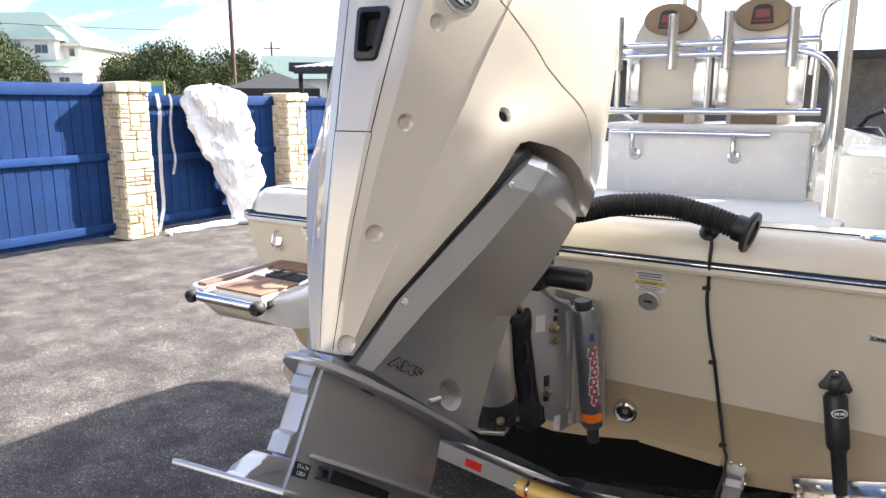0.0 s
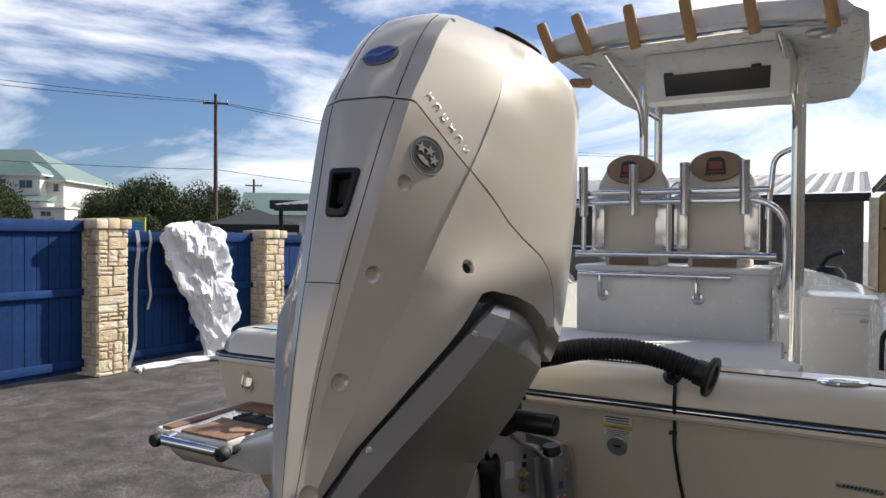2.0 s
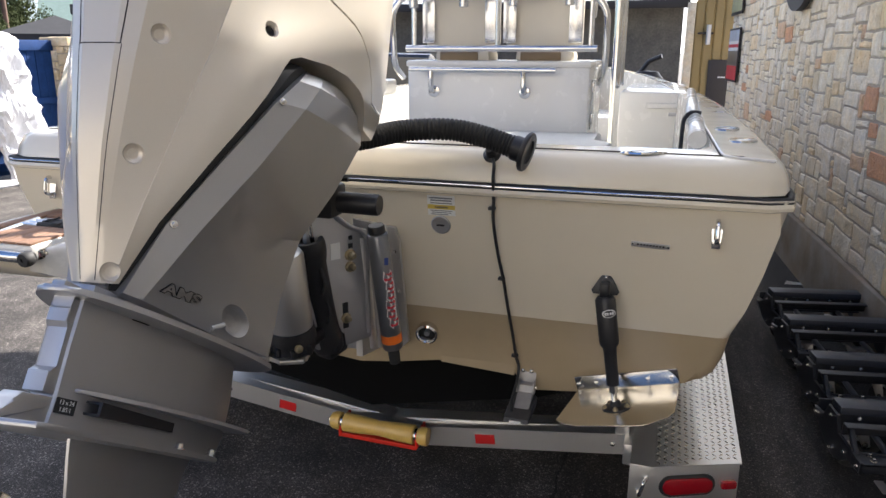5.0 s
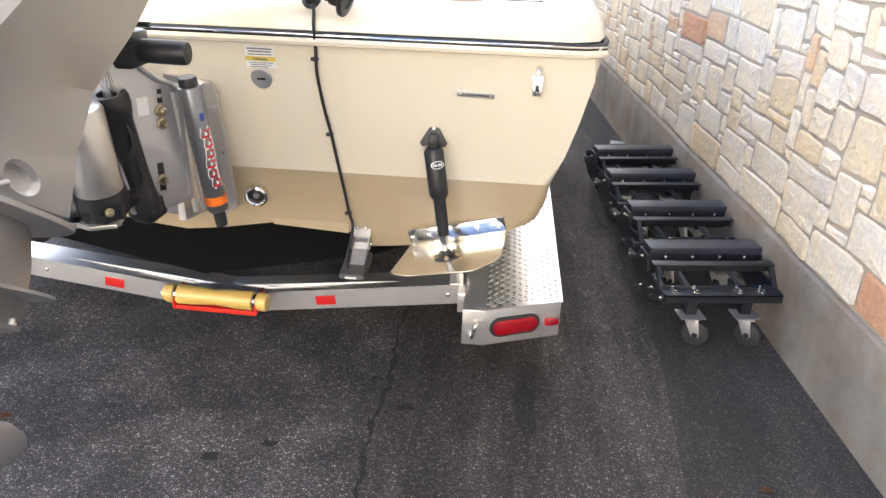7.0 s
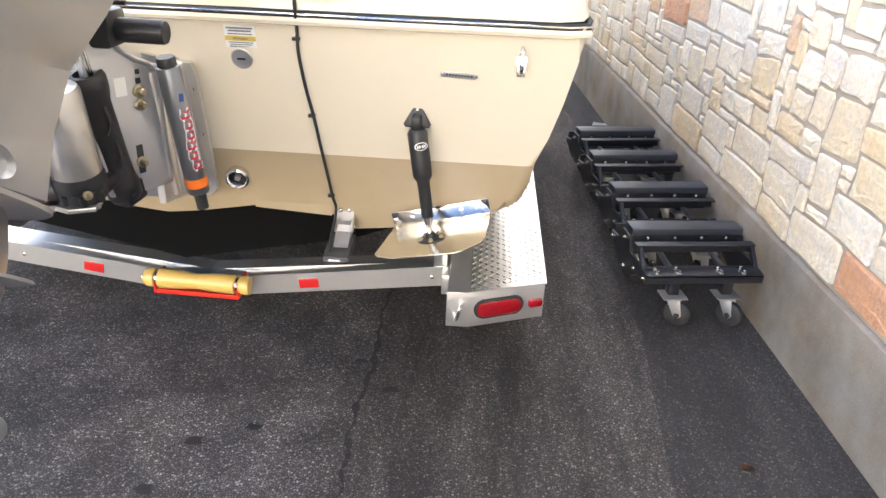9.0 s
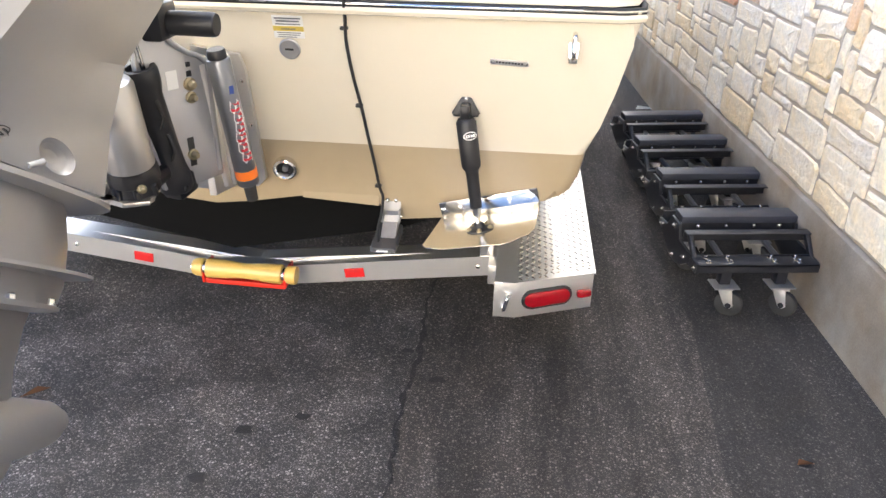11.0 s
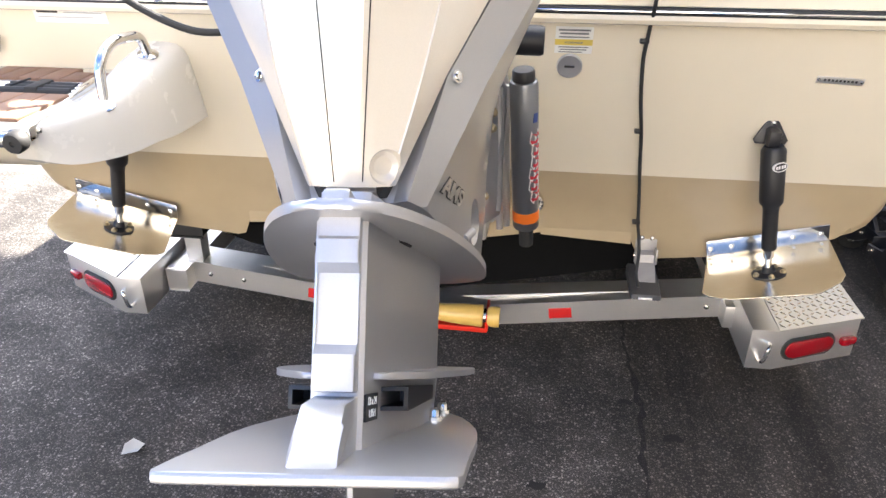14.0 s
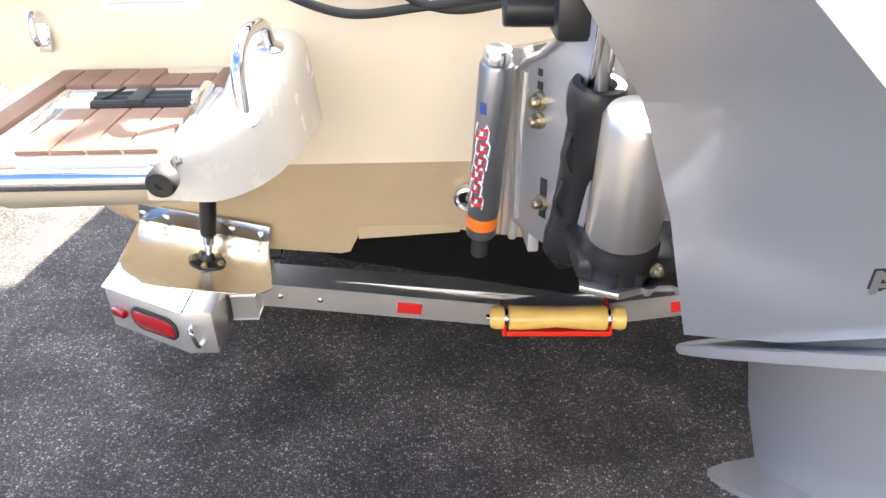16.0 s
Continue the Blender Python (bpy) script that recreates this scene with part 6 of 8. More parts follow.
prism(bm, [(0.004, -0.066), (-0.110, -0.070), (-0.142, -0.080), (-0.148, -0.092), (-0.130, -0.100), (0.0, -0.098)], -0.046, 0.034, "x", None, 0.006)
part("sensor", bm, SENSOR_GREY, td, "dark grey sensor foot")
bm = BM()
box(bm, (-0.026, -0.1505, -0.091), (0.010, -0.146, -0.085), 0.001)
part("foot_mark", bm, WHITE_PRINT, td)
for x, y, z, nn in ((-0.014, -0.006, 0.022, (0, -1, 0)), (0.014, -0.006, 0.022, (0, -1, 0)), (0.030, -0.020, -0.026, (1, 0, 0)), (-0.030, -0.020, -0.026, (-1, 0, 0))):
    bm = BM()
    bolt(bm, (x, y, z), nn, 0.0045, 0.005)
    part("screw", bm, STAINLESS, td)
cable = thing("sounder_cable", pose(0, 0, 0), "black cable clipped down the transom", "cable")
bm = BM()
pts = [(0.490, 0.008, 1.372), (0.505, -0.024, 1.352), (0.506, -0.036, 1.315)] + [(x, transom_y(z) - 0.012, z) for x, z in ((0.503, 1.25), (0.500, 1.18), (0.510, 1.08), (0.524, 0.994), (0.535, 0.90), (0.548, 0.80), (0.557, 0.72), (0.565, 0.68))] + [(0.566, 0.085, 0.64), (0.560, 0.05, 0.60), (0.566, 0.02, 0.575)]
tube(bm, smooth_line(pts, 5), 0.0047, 8)
part("wire", bm, BLACK_RUBBER, cable)
for x, z in ((0.502, 1.222), (0.523, 0.996), (0.558, 0.722)):
    bm = BM()
    box(bm, (x - 0.016, transom_y(z) - 0.016, z - 0.005), (x + 0.005, transom_y(z) + 0.002, z + 0.005), 0.003)
    part("clip", bm, BLACK_PLASTIC, cable)
bm = BM()
lathe(bm, [(0.026, 0.0), (0.026, 0.006), (0.018, 0.012), (0.015, 0.03), (0.012, 0.036), (0.0, 0.037)], pose(0.490, 0.016, 1.372, 50, 0, 0), 18)
part("clam_fitting", bm, BLACK_PLASTIC, cable)

# rigging hose from the motor to the deck
hose = thing("rigging_hose", pose(0, 0, 0), "black corrugated rigging hose from the motor to the deck", "hose")
line = smooth_line([(0.05, -0.31, 1.375), (0.13, -0.25, 1.418), (0.208, -0.19, 1.436), (0.283, -0.12, 1.449), (0.395, -0.08, 1.451), (0.494, -0.07, 1.432), (0.588, -0.07, 1.402)], 30)
bm = BM()
tube(bm, line, 0.03, 18, [0.0295 + 0.0024 * math.sin(i * 2.1) for i in range(len(line))])
part("corrugated_tube", bm, BLACK_RUBBER, hose)
bm = BM()
fl = along((0.596, -0.07, 1.400), (0.69, -0.082, 1.374))
lathe(bm, [(0.027, -0.03), (0.034, -0.028), (0.035, 0.0), (0.052, 0.003), (0.054, 0.006), (0.054, 0.013), (0.051, 0.016), (0.034, 0.0165), (0.032, 0.010), (0.0, 0.008)], fl, 32)
part("flange", bm, BLACK_PLASTIC, hose)
for pts in ([(-0.10, -0.30, 1.31), (-0.20, -0.20, 1.285), (-0.36, -0.12, 1.250), (-0.50, -0.12, 1.240), (-0.62, -0.12, 1.285), (-0.68, -0.11, 1.33), (-0.70, -0.02, 1.37)], [(-0.14, -0.29, 1.31), (-0.21, -0.16, 1.265), (-0.31, -0.12, 1.243), (-0.39, -0.12, 1.266), (-0.46, -0.10, 1.32), (-0.48, -0.01, 1.37)]):
    cb = thing("steering_hose", pose(0, 0, 0), "black hydraulic hose looping to the transom", "hose", "hydraulic hoses")
    bm = BM()
    tube(bm, smooth_line(pts, 8), 0.0085, 10)
    part("line", bm, BLACK_RUBBER, cb)


# ---- port swim platform with a folded ladder ----
plat = thing("swim_platform", pose(0, 0, 0), "cream moulded swim platform with tan decking and a folded ladder", "swim platform")
bm = BM()
outline = [(-0.630, 0.10), (-0.632, -0.10), (-0.650, -0.22), (-0.69, -0.315), (-0.74, -0.385), (-0.80, -0.425), (-1.06, -0.435), (-1.11, -0.41), (-1.125, -0.32), (-1.13, 0.10)]
rings = []
for z, f in ((0.985, 0.80), (0.990, 0.845), (1.03, 0.92), (1.085, 0.985), (1.102, 1.0), (1.108, 0.988)):
    rings.append([Vector((-0.866 + (x + 0.866) * (0.4 * f + 0.6), 0.10 + (y - 0.10) * f, z)) for x, y in outline])
ring_loft(bm, rings)
part("platform_body", bm, GEL_CREAM, plat)
bm = BM()
WING = [(0.08, 1.195, -0.728, -0.596, 0.985), (0.0, 1.186, -0.726, -0.600, 0.985), (-0.10, 1.172, -0.722, -0.604, 0.988), (-0.18, 1.152, -0.718, -0.614, 0.995),
        (-0.25, 1.133, -0.716, -0.630, 0.995), (-0.32, 1.118, -0.724, -0.658, 1.000), (-0.38, 1.107, -0.745, -0.700, 1.010), (-0.42, 1.100, -0.785, -0.755, 1.035)]
columns = []
for f, drop in ((0.0, -1), (0.05, 0.022), (0.16, 0.005), (0.35, 0.0), (0.60, 0.001), (0.80, 0.006), (0.92, 0.018), (0.98, 0.040), (1.0, -0.45), (1.03, -1)):
    col = []
    for y, zt, xi, xo, zb in WING:
        depth = zt - zb
        z = zt - drop * depth / 0.2 if drop >= 0 else zt + drop * depth
        col.append((xi + (xo - xi) * f, y, z))
    columns.append(smooth_line(col, 4))
ring_loft(bm, [[c[i] for c in columns] for i in range(len(columns[0]))])
part("platform_wing", bm, GEL_WHITE, plat, "white moulded wing with a grab handle", 60)
for x0, x1, y0, y1 in ((-1.032, -0.983, -0.105, -0.004), (-0.980, -0.928, -0.105, -0.004), (-0.925, -0.873, -0.107, -0.006), (-0.870, -0.820, -0.109, -0.040), (-0.817, -0.767, -0.111, -0.040), (-0.764, -0.708, -0.113, -0.006), (-1.080, -1.035, -0.41, -0.004)):
    bm = BM()
    box(bm, (x0, y0, 1.106), (x1, y1, 1.118), 0.002)
    part("deck_plank", bm, TEAK, plat)
bm = BM()
box(bm, (-1.030, -0.425, 1.100), (-0.735, -0.112, 1.113), 0.005)
part("ladder_well", bm, GEL_WHITE, plat)
bm = BM()
box(bm, (-0.957, -0.448, 1.075), (-0.736, -0.262, 1.122), 0.012)
hatch = part("step_hatch", bm, GEL_WHITE, plat)
for i in range(4):
    bm = BM()
    box(bm, (-0.951 + i * 0.0525, -0.444, 1.120), (-0.9015 + i * 0.0525, -0.266, 1.128), 0.002)
    part("hatch_plank", bm, TEAK, hatch)
bm = BM()
tube(bm, rounded([(-0.985, -0.18, 1.122), (-0.998, -0.455, 1.096)], 0.02), 0.0125, 12)
tube(bm, rounded([(-0.752, -0.15, 1.124), (-0.752, -0.455, 1.096)], 0.02), 0.0125, 12)
tube(bm, [(-1.028, -0.462, 1.090), (-0.742, -0.462, 1.090)], 0.0165, 14)
for y in (-0.195, -0.218, -0.241):
    tube(bm, [(-0.985, y, 1.124), (-0.750, y, 1.124)], 0.006, 8)
ladder = part("ladder_frame", bm, STAINLESS, plat, "polished tubular boarding ladder")
for x in (-1.034, -0.735):
    bm = BM()
    lathe(bm, [(0.0, -0.010), (0.017, -0.010), (0.020, -0.006), (0.020, 0.008), (0.017, 0.011), (0.0, 0.011)], along((x, -0.462, 1.090), (x + 0.1, -0.462, 1.090)), 20)
    lathe(bm, [(0.0, -0.012), (0.019, -0.012), (0.022, -0.006), (0.022, 0.012), (0.019, 0.018), (0.006, 0.018), (0.005, 0.014), (0.0, 0.014)], along((x, -0.468, 1.090), (x, -0.60, 1.082)), 22)
    part("end_cap", bm, BLACK_RUBBER, ladder)
for k, y in enumerate((-0.195, -0.218, -0.241)):
    bm = BM()
    tube(bm, [(-0.930 + 0.004 * k, y, 1.124), (-0.768 + 0.006 * k, y, 1.124)], 0.0095, 10)
    part("rung_grip", bm, BLACK_RUBBER, ladder)
bm = BM()
box(bm, (-0.862, -0.252, 1.114), (-0.832, -0.182, 1.137), 0.004)
tube(bm, [(-0.905, -0.235, 1.134), (-0.880, -0.195, 1.140)], 0.0025, 6)
part("strap", bm, BLACK_RUBBER, ladder, "black webbing strap")
bm = BM()
box(bm, (-0.765, -0.43, 1.075), (-0.735, -0.36, 1.105), 0.004)
bolt(bm, (-0.734, -0.40, 1.09), (1, 0, 0), 0.006, 0.006)
part("ladder_bracket", bm, STAINLESS, plat)
bm = BM()
tube(bm, rounded([(-0.662, -0.275, 1.105), (-0.664, -0.262, 1.195), (-0.660, -0.205, 1.232), (-0.650, -0.100, 1.225), (-0.646, -0.085, 1.170)], 0.05, 8), 0.0115, 14)
part("grab_handle", bm, STAINLESS, plat, "polished grab handle")
for p, n in (((-0.662, -0.275, 1.108), (0.2, -0.35, 1)), ((-0.647, -0.085, 1.176), (0.2, -0.25, 1))):
    bm = BM()
    lathe(bm, [(0.0, 0.0), (0.024, 0.0), (0.024, 0.003), (0.014, 0.006), (0.0, 0.006)], facing(Vector(p), n, (0, 1, 0)), 20)
    part("handle_base", bm, STAINLESS, plat)

# ---- leaning post with two seats ----
LY = 1.75
lean = thing("leaning_post", pose(0, LY, 0), "white leaning post cabinet with two cream seats and rod holders", "leaning post")
bm = BM()
box(bm, (-0.405, 0.0, 0.80), (0.565, 0.55, 1.585), 0.02)
box(bm, (-0.43, -0.03, 0.80), (0.60, 0.3, 1.20), 0.02)
part("cabinet", bm, GEL_WHITE, lean)
bm = BM()
box(bm, (-0.41, -0.008, 1.578), (0.570, 0.56, 1.612), 0.012)
part("cabinet_top", bm, GEL_WHITE, lean)
bm = BM()
box(bm, (0.565, 0.06, 1.27), (0.574, 0.30, 1.52), 0.004)
part("side_door", bm, GEL_WHITE, lean)
for z in (1.30, 1.46):
    bm = BM()
    box(bm, (0.572, 0.04, z), (0.582, 0.075, z + 0.05), 0.003)
    part("hinge", bm, STAINLESS, lean)
for x0, x1 in ((-0.335, 0.065), (0.105, 0.50)):
    xc = (x0 + x1) / 2
    w = (x1 - x0) / 2
    bm = BM()
    pts = [(x0 + 0.02, 1.66), (x1 - 0.02, 1.66), (x1, 1.70), (x1, 1.98), (x1 - 0.02, 2.06), (xc + w * 0.62, 2.16), (xc + w * 0.30, 2.195), (xc - w * 0.30, 2.195), (xc - w * 0.62, 2.16), (x0 + 0.02, 2.06), (x0, 1.98), (x0, 1.70)]
    prism(bm, pts, 0.10, 0.20, "y", None, 0.025)
    sb = part("seat_back", bm, VINYL, lean, "cream vinyl seat back with a tan head pad")
    bm = BM()
    m = pose(xc, 0.085, 2.125, 90, 0, 0)
    lathe(bm, [(0.0, -0.04), (0.10, -0.04), (0.118, -0.02), (0.122, 0.0), (0.114, 0.018), (0.0, 0.026)], m @ Matrix.Diagonal((1.08, 0.64, 1, 1)), 32)
    part("head_pad", bm, TAN_VINYL, sb)
    bm = BM()
    prism(bm, [(-0.050, -0.045), (0.050, -0.045), (0.040, 0.030), (0.022, 0.042), (-0.022, 0.042), (-0.040, 0.030)], 0.02, 0.031, "z", pose(xc, 0.085, 2.125, 90, 0, 0), 0.002)
    part("crest", bm, BLACK_PRINT, sb)
    bm = BM()
    prism(bm, [(-0.033, -0.016), (0.033, -0.016), (0.030, 0.020), (-0.030, 0.020)], 0.030, 0.033, "z", pose(xc, 0.085, 2.125, 90, 0, 0))
    prism(bm, [(-0.040, -0.036), (0.040, -0.036), (0.042, -0.029), (-0.042, -0.029)], 0.030, 0.033, "z", pose(xc, 0.085, 2.125, 90, 0, 0))
    part("crest_field", bm, CREST_RED, sb)
    bm = BM()
    box(bm, (x0 + 0.06, 0.085, 1.60), (x1 - 0.04, 0.30, 1.66), 0.02)
    part("seat_cushion", bm, VINYL, lean)
    bm = BM()
    box(bm, (xc - 0.11, 0.075, 1.612), (xc + 0.10, 0.088, 1.655), 0.004)
    part("tan_strip", bm, TAN_VINYL, lean)
    for xx in (x0 + 0.028, x1 - 0.028):
        bm = BM()
        box(bm, (xx - 0.035, 0.072, 1.70), (xx + 0.035, 0.082, 1.98), 0.004)
        part("back_bracket", bm, ANODIZED, lean)
R = 0.0165
bm = BM()
tube(bm, rounded([(-0.465, 0.10, 1.52), (-0.475, 0.0, 1.58), (-0.475, -0.03, 1.86), (-0.40, -0.02, 1.945), (0.54, -0.02, 1.945), (0.635, -0.03, 1.86), (0.635, 0.0, 1.58), (0.60, 0.10, 1.50)], 0.07, 8), R, 12)
part("rail_loop", bm, STAINLESS, lean, "polished stainless rail")
for z, x0, x1 in ((1.995, -0.36, 0.56), (1.672, -0.40, 0.595)):
    bm = BM()
    tube(bm, [(x0, -0.02, z), (x1, -0.02, z)], R, 12)
    part("cross_rail", bm, STAINLESS, lean)
for x in (-0.36, 0.09, 0.56):
    bm = BM()
    tube(bm, [(x, -0.01, 1.67), (x, -0.01, 1.99)], 0.013, 10)
    part("rail_post", bm, ANODIZED, lean)
for x in (-0.345, -0.077, 0.178, 0.455):
    bm = BM()
    lathe(bm, [(0.020, 0.0), (0.024, 0.004), (0.024, 0.255), (0.027, 0.262), (0.022, 0.262), (0.020, 0.02), (0.0, 0.02)], along((x, -0.055, 1.872), (x, -0.068, 2.13)), 18)
    part("rod_holder", bm, ANODIZED, lean, "brushed aluminium rod holder")
bm = BM()
tube(bm, rounded([(-0.252, -0.004, 1.452), (-0.252, -0.055, 1.465), (-0.252, -0.055, 1.560)], 0.02), 0.014, 10)
tube(bm, rounded([(0.238, -0.004, 1.452), (0.238, -0.055, 1.465), (0.238, -0.055, 1.560)], 0.02), 0.014, 10)
tube(bm, [(-0.37, -0.055, 1.567), (0.40, -0.055, 1.567)], 0.0145, 12)
part("grab_bar", bm, STAINLESS, lean)
for x in (-0.252, 0.238):
    bm = BM()
    lathe(bm, [(0.0, 0), (0.030, 0), (0.030, 0.004), (0.018, 0.008), (0.0, 0.008)], along((x, -0.002, 1.452), (x, -0.1, 1.452)), 18)
    part("bar_base", bm, STAINLESS, lean)

# ---- T-top ----
top = thing("t_top", pose(0, 0, 0), "white hard T-top on polished tube posts over the console", "t-top")
bm = BM()
rows = []
for y, z, w in ((2.52, 3.02, 0.70), (2.56, 3.00, 0.90), (2.70, 3.00, 0.965), (3.4, 2.995, 0.98), (4.4, 2.95, 0.96), (4.85, 2.925, 0.88), (4.98, 2.93, 0.70)):
    rows.append([Vector((x * w, y, z + dz)) for x, dz in ((-1.0, 0.045), (-0.97, 0.012), (-0.86, 0.0), (-0.4, 0.012), (0.4, 0.012), (0.86, 0.0), (0.97, 0.012), (1.0, 0.045), (0.95, 0.09), (0.4, 0.12), (-0.4, 0.12), (-0.95, 0.09))])
ring_loft(bm, rows)
part("canopy", bm, GEL_COOL, top, "white moulded hard top", 40)
bm = BM()
prism(bm, [(2.960, 3.005), (3.030, 2.700), (3.080, 2.672), (3.30, 2.72), (3.75, 3.0)], -0.37, 0.555, "x", None, 0.035)
part("electronics_box", bm, GEL_COOL, top)
bm = BM()
prism(bm, [(-0.225, -0.07), (0.425, -0.07), (0.435, 0.07), (-0.235, 0.07)], -0.010, 0.004, "y", pose(0, 3.006, 2.795, 12.9, 0, 0), 0.005)
part("dark_panel", bm, BLACK_PLASTIC, top, "smoked black electronics door")
for x in (-0.20, 0.35):
    bm = BM()
    box(bm, (x - 0.03, 2.972, 2.858), (x + 0.03, 2.992, 2.878), 0.003)
    part("latch", bm, BLACK_PLASTIC, top)
for sg, px in ((-1, -0.480), (1, 0.556)):
    for dy, dx in ((-0.27, 0.004), (0.20, 0.0)):
        bm = BM()
        tube(bm, rounded([(px + dx, 3.7 + dy, 0.80), (px + dx, 3.7 + dy, 3.0)], 0.3), 0.033, 14)
        part("post", bm, STAINLESS, top, "polished tube post")
    bm = BM()
    tube(bm, rounded([(px, 3.43, 2.45), (px - 0.01, 3.38, 2.75), (-0.57 if sg < 0 else 0.50, 2.75, 3.005)], 0.2), 0.022, 12)
    part("aft_arm", bm, STAINLESS, top)
    bm = BM()
    tube(bm, rounded([(px - sg * 0.0, 3.95, 2.02), (px - sg * 0.17, 3.95, 2.25), (px - sg * 0.20, 3.95, 1.7)] if sg < 0 else [(px, 3.7, 2.42), (px - 0.16, 3.7, 2.36), (px - 0.20, 3.7, 1.9)], 0.12, 8), 0.020, 12)
    part("grab_hoop", bm, STAINLESS, top)
    bm = BM()
    tube(bm, [(px, 3.43, 2.72), (px, 3.9, 2.72)], 0.020, 10)
    part("post_brace", bm, STAINLESS, top)
bm = BM()
tube(bm, rounded([(-0.86, 2.62, 2.985), (-0.4, 2.53, 2.985), (0.4, 2.53, 2.985), (0.86, 2.62, 2.985)], 0.2), 0.017, 10)
part("edge_tube", bm, STAINLESS, top)
for x in (-0.85, -0.58, -0.285, 0.05, 0.40, 0.80):
    bm = BM()
    d = -0.05 if x < -0.5 else 0.0
    lathe(bm, [(0.0, 0), (0.030, 0), (0.033, 0.01), (0.036, 0.24), (0.030, 0.27), (0.0, 0.27)], along((x, 2.47 + 0.08 * (abs(x) > 0.7), 2.935), (x - 0.04 + d, 2.42 + 0.08 * (abs(x) > 0.7), 3.20)), 14)
    part("wrapped_rod_holder", bm, CARDBOARD, top, "rod holder wrapped in brown cardboard")
for p0, p1 in (((0.99, 2.95, 2.90), (1.22, 2.85, 2.96)), ((-0.98, 3.25, 2.94), (-0.78, 3.1, 2.89))):
    bm = BM()
    lathe(bm, [(0.0, 0), (0.032, 0), (0.035, 0.02), (0.036, 0.22), (0.0, 0.24)], along(p0, p1), 14)
    part("side_rod_holder", bm, CARDBOARD, top, "rod holder wrapped in brown cardboard")
for x, y in ((-0.80, 3.0), (0.72, 2.85), (0.82, 4.5)):
    bm = BM()
    lathe(bm, [(0.0, 0.0), (0.085, 0.0), (0.085, -0.015), (0.070, -0.022), (0.06, -0.010), (0.0, -0.014)], pose(x, y, 2.997), 24)
    part("speaker", bm, GREY_CAST, top, "round grey speaker under the top")
for p in ((-0.1, 2.85), (0.3, 2.85)):
    bm = BM()
    lathe(bm, [(0.0, 0), (0.04, 0), (0.036, -0.01), (0.0, -0.012)], pose(p[0], p[1], 3.012), 16)
    part("courtesy_lamp", bm, GEL_WHITE, top)

# ---- gunwale fittings ----
for x, y, rz in ((0.902, 0.079, 20), (1.187, 0.458, 70), (1.161, 0.814, 75), (1.153, 1.877, 78)):
    t = thing("flush_rod_holder", pose(x, y, 1.391, 0, 0, rz), "polished flush rod holder in the gunwale", "rod holder", "flush rod holders")
    bm = BM()
    lathe(bm, [(0.026, -0.02), (0.030, 0.002), (0.050, 0.003), (0.052, -0.002)], Matrix.Diagonal((1.25, 0.78, 1, 1)), 28)
    part("rim", bm, STAINLESS, t)
    bm = BM()
    lathe(bm, [(0.0, -0.018), (0.027, -0.018), (0.027, 0.0005), (0.0, 0.001)], Matrix.Diagonal((1.2, 0.75, 1, 1)), 24)
    part("liner", bm, GREY_CAST, t)
for y0, y1 in ((0.48, 1.16), (1.20, 3.30)):
    t = thing("bolster_roll", pose(1.052, y0, 1.385), "white padded roll along the inside of the gunwale", "bolster", "gunwale bolsters")
    bm = BM()
    lathe(bm, [(0.0, 0.0), (0.028, 0.001), (0.030, 0.005), (0.030, y1 - y0 - 0.005), (0.028, y1 - y0 - 0.001), (0.0, y1 - y0)], along((0, 0, 0), (0.012, 1, 0.004)), 24)
    part("padding", bm, GEL_WHITE, t)
    if y0 < 1:
        bm = BM()
        tube(bm, rounded([(0.03, y1 - y0 + 0.02, 0.030), (-0.012, y1 - y0 + 0.02, 0.036), (-0.038, y1 - y0 + 0.01, 0.005), (-0.040, y1 - y0 - 0.02, -0.12)], 0.03), 0.009, 8)
        part("strap", bm, CANVAS_BLACK, t, "dark hanging strap")
t = thing("port_gunwale_pad", pose(-0.85, 1.0, 1.391), "white moulded hatch on the port gunwale", "hatch")
bm = BM()
box(bm, (-0.14, 0, 0.002), (0.14, 1.4, 0.10), 0.02)
part("lid", bm, GEL_WHITE, t)
t = thing("bow_seat", pose(0, 4.6, 0.80), "white forward seating in the bow", "seat")
bm = BM()
box(bm, (-0.70, 0.0, 0.0), (0.70, 0.9, 0.30), 0.04)
part("seat_base", bm, GEL_WHITE, t)
t = thing("cockpit_locker", pose(0, 3.0, 0.80), "white moulded locker with a lid beside the console", "locker")
bm = BM()
box(bm, (0.625, 0.0, 0.0), (1.055, 1.3, 0.605), 0.018)
part("locker_body", bm, GEL_WHITE, t)
bm = BM()
box(bm, (0.80, -0.030, 0.500), (1.045, 0.02, 0.535), 0.008)
part("lid", bm, GEL_WHITE, t)
bm = BM()
box(bm, (0.945, -0.012, 0.452), (1.005, 0.004, 0.476), 0.003)
part("latch", bm, GREY_CAST, t)


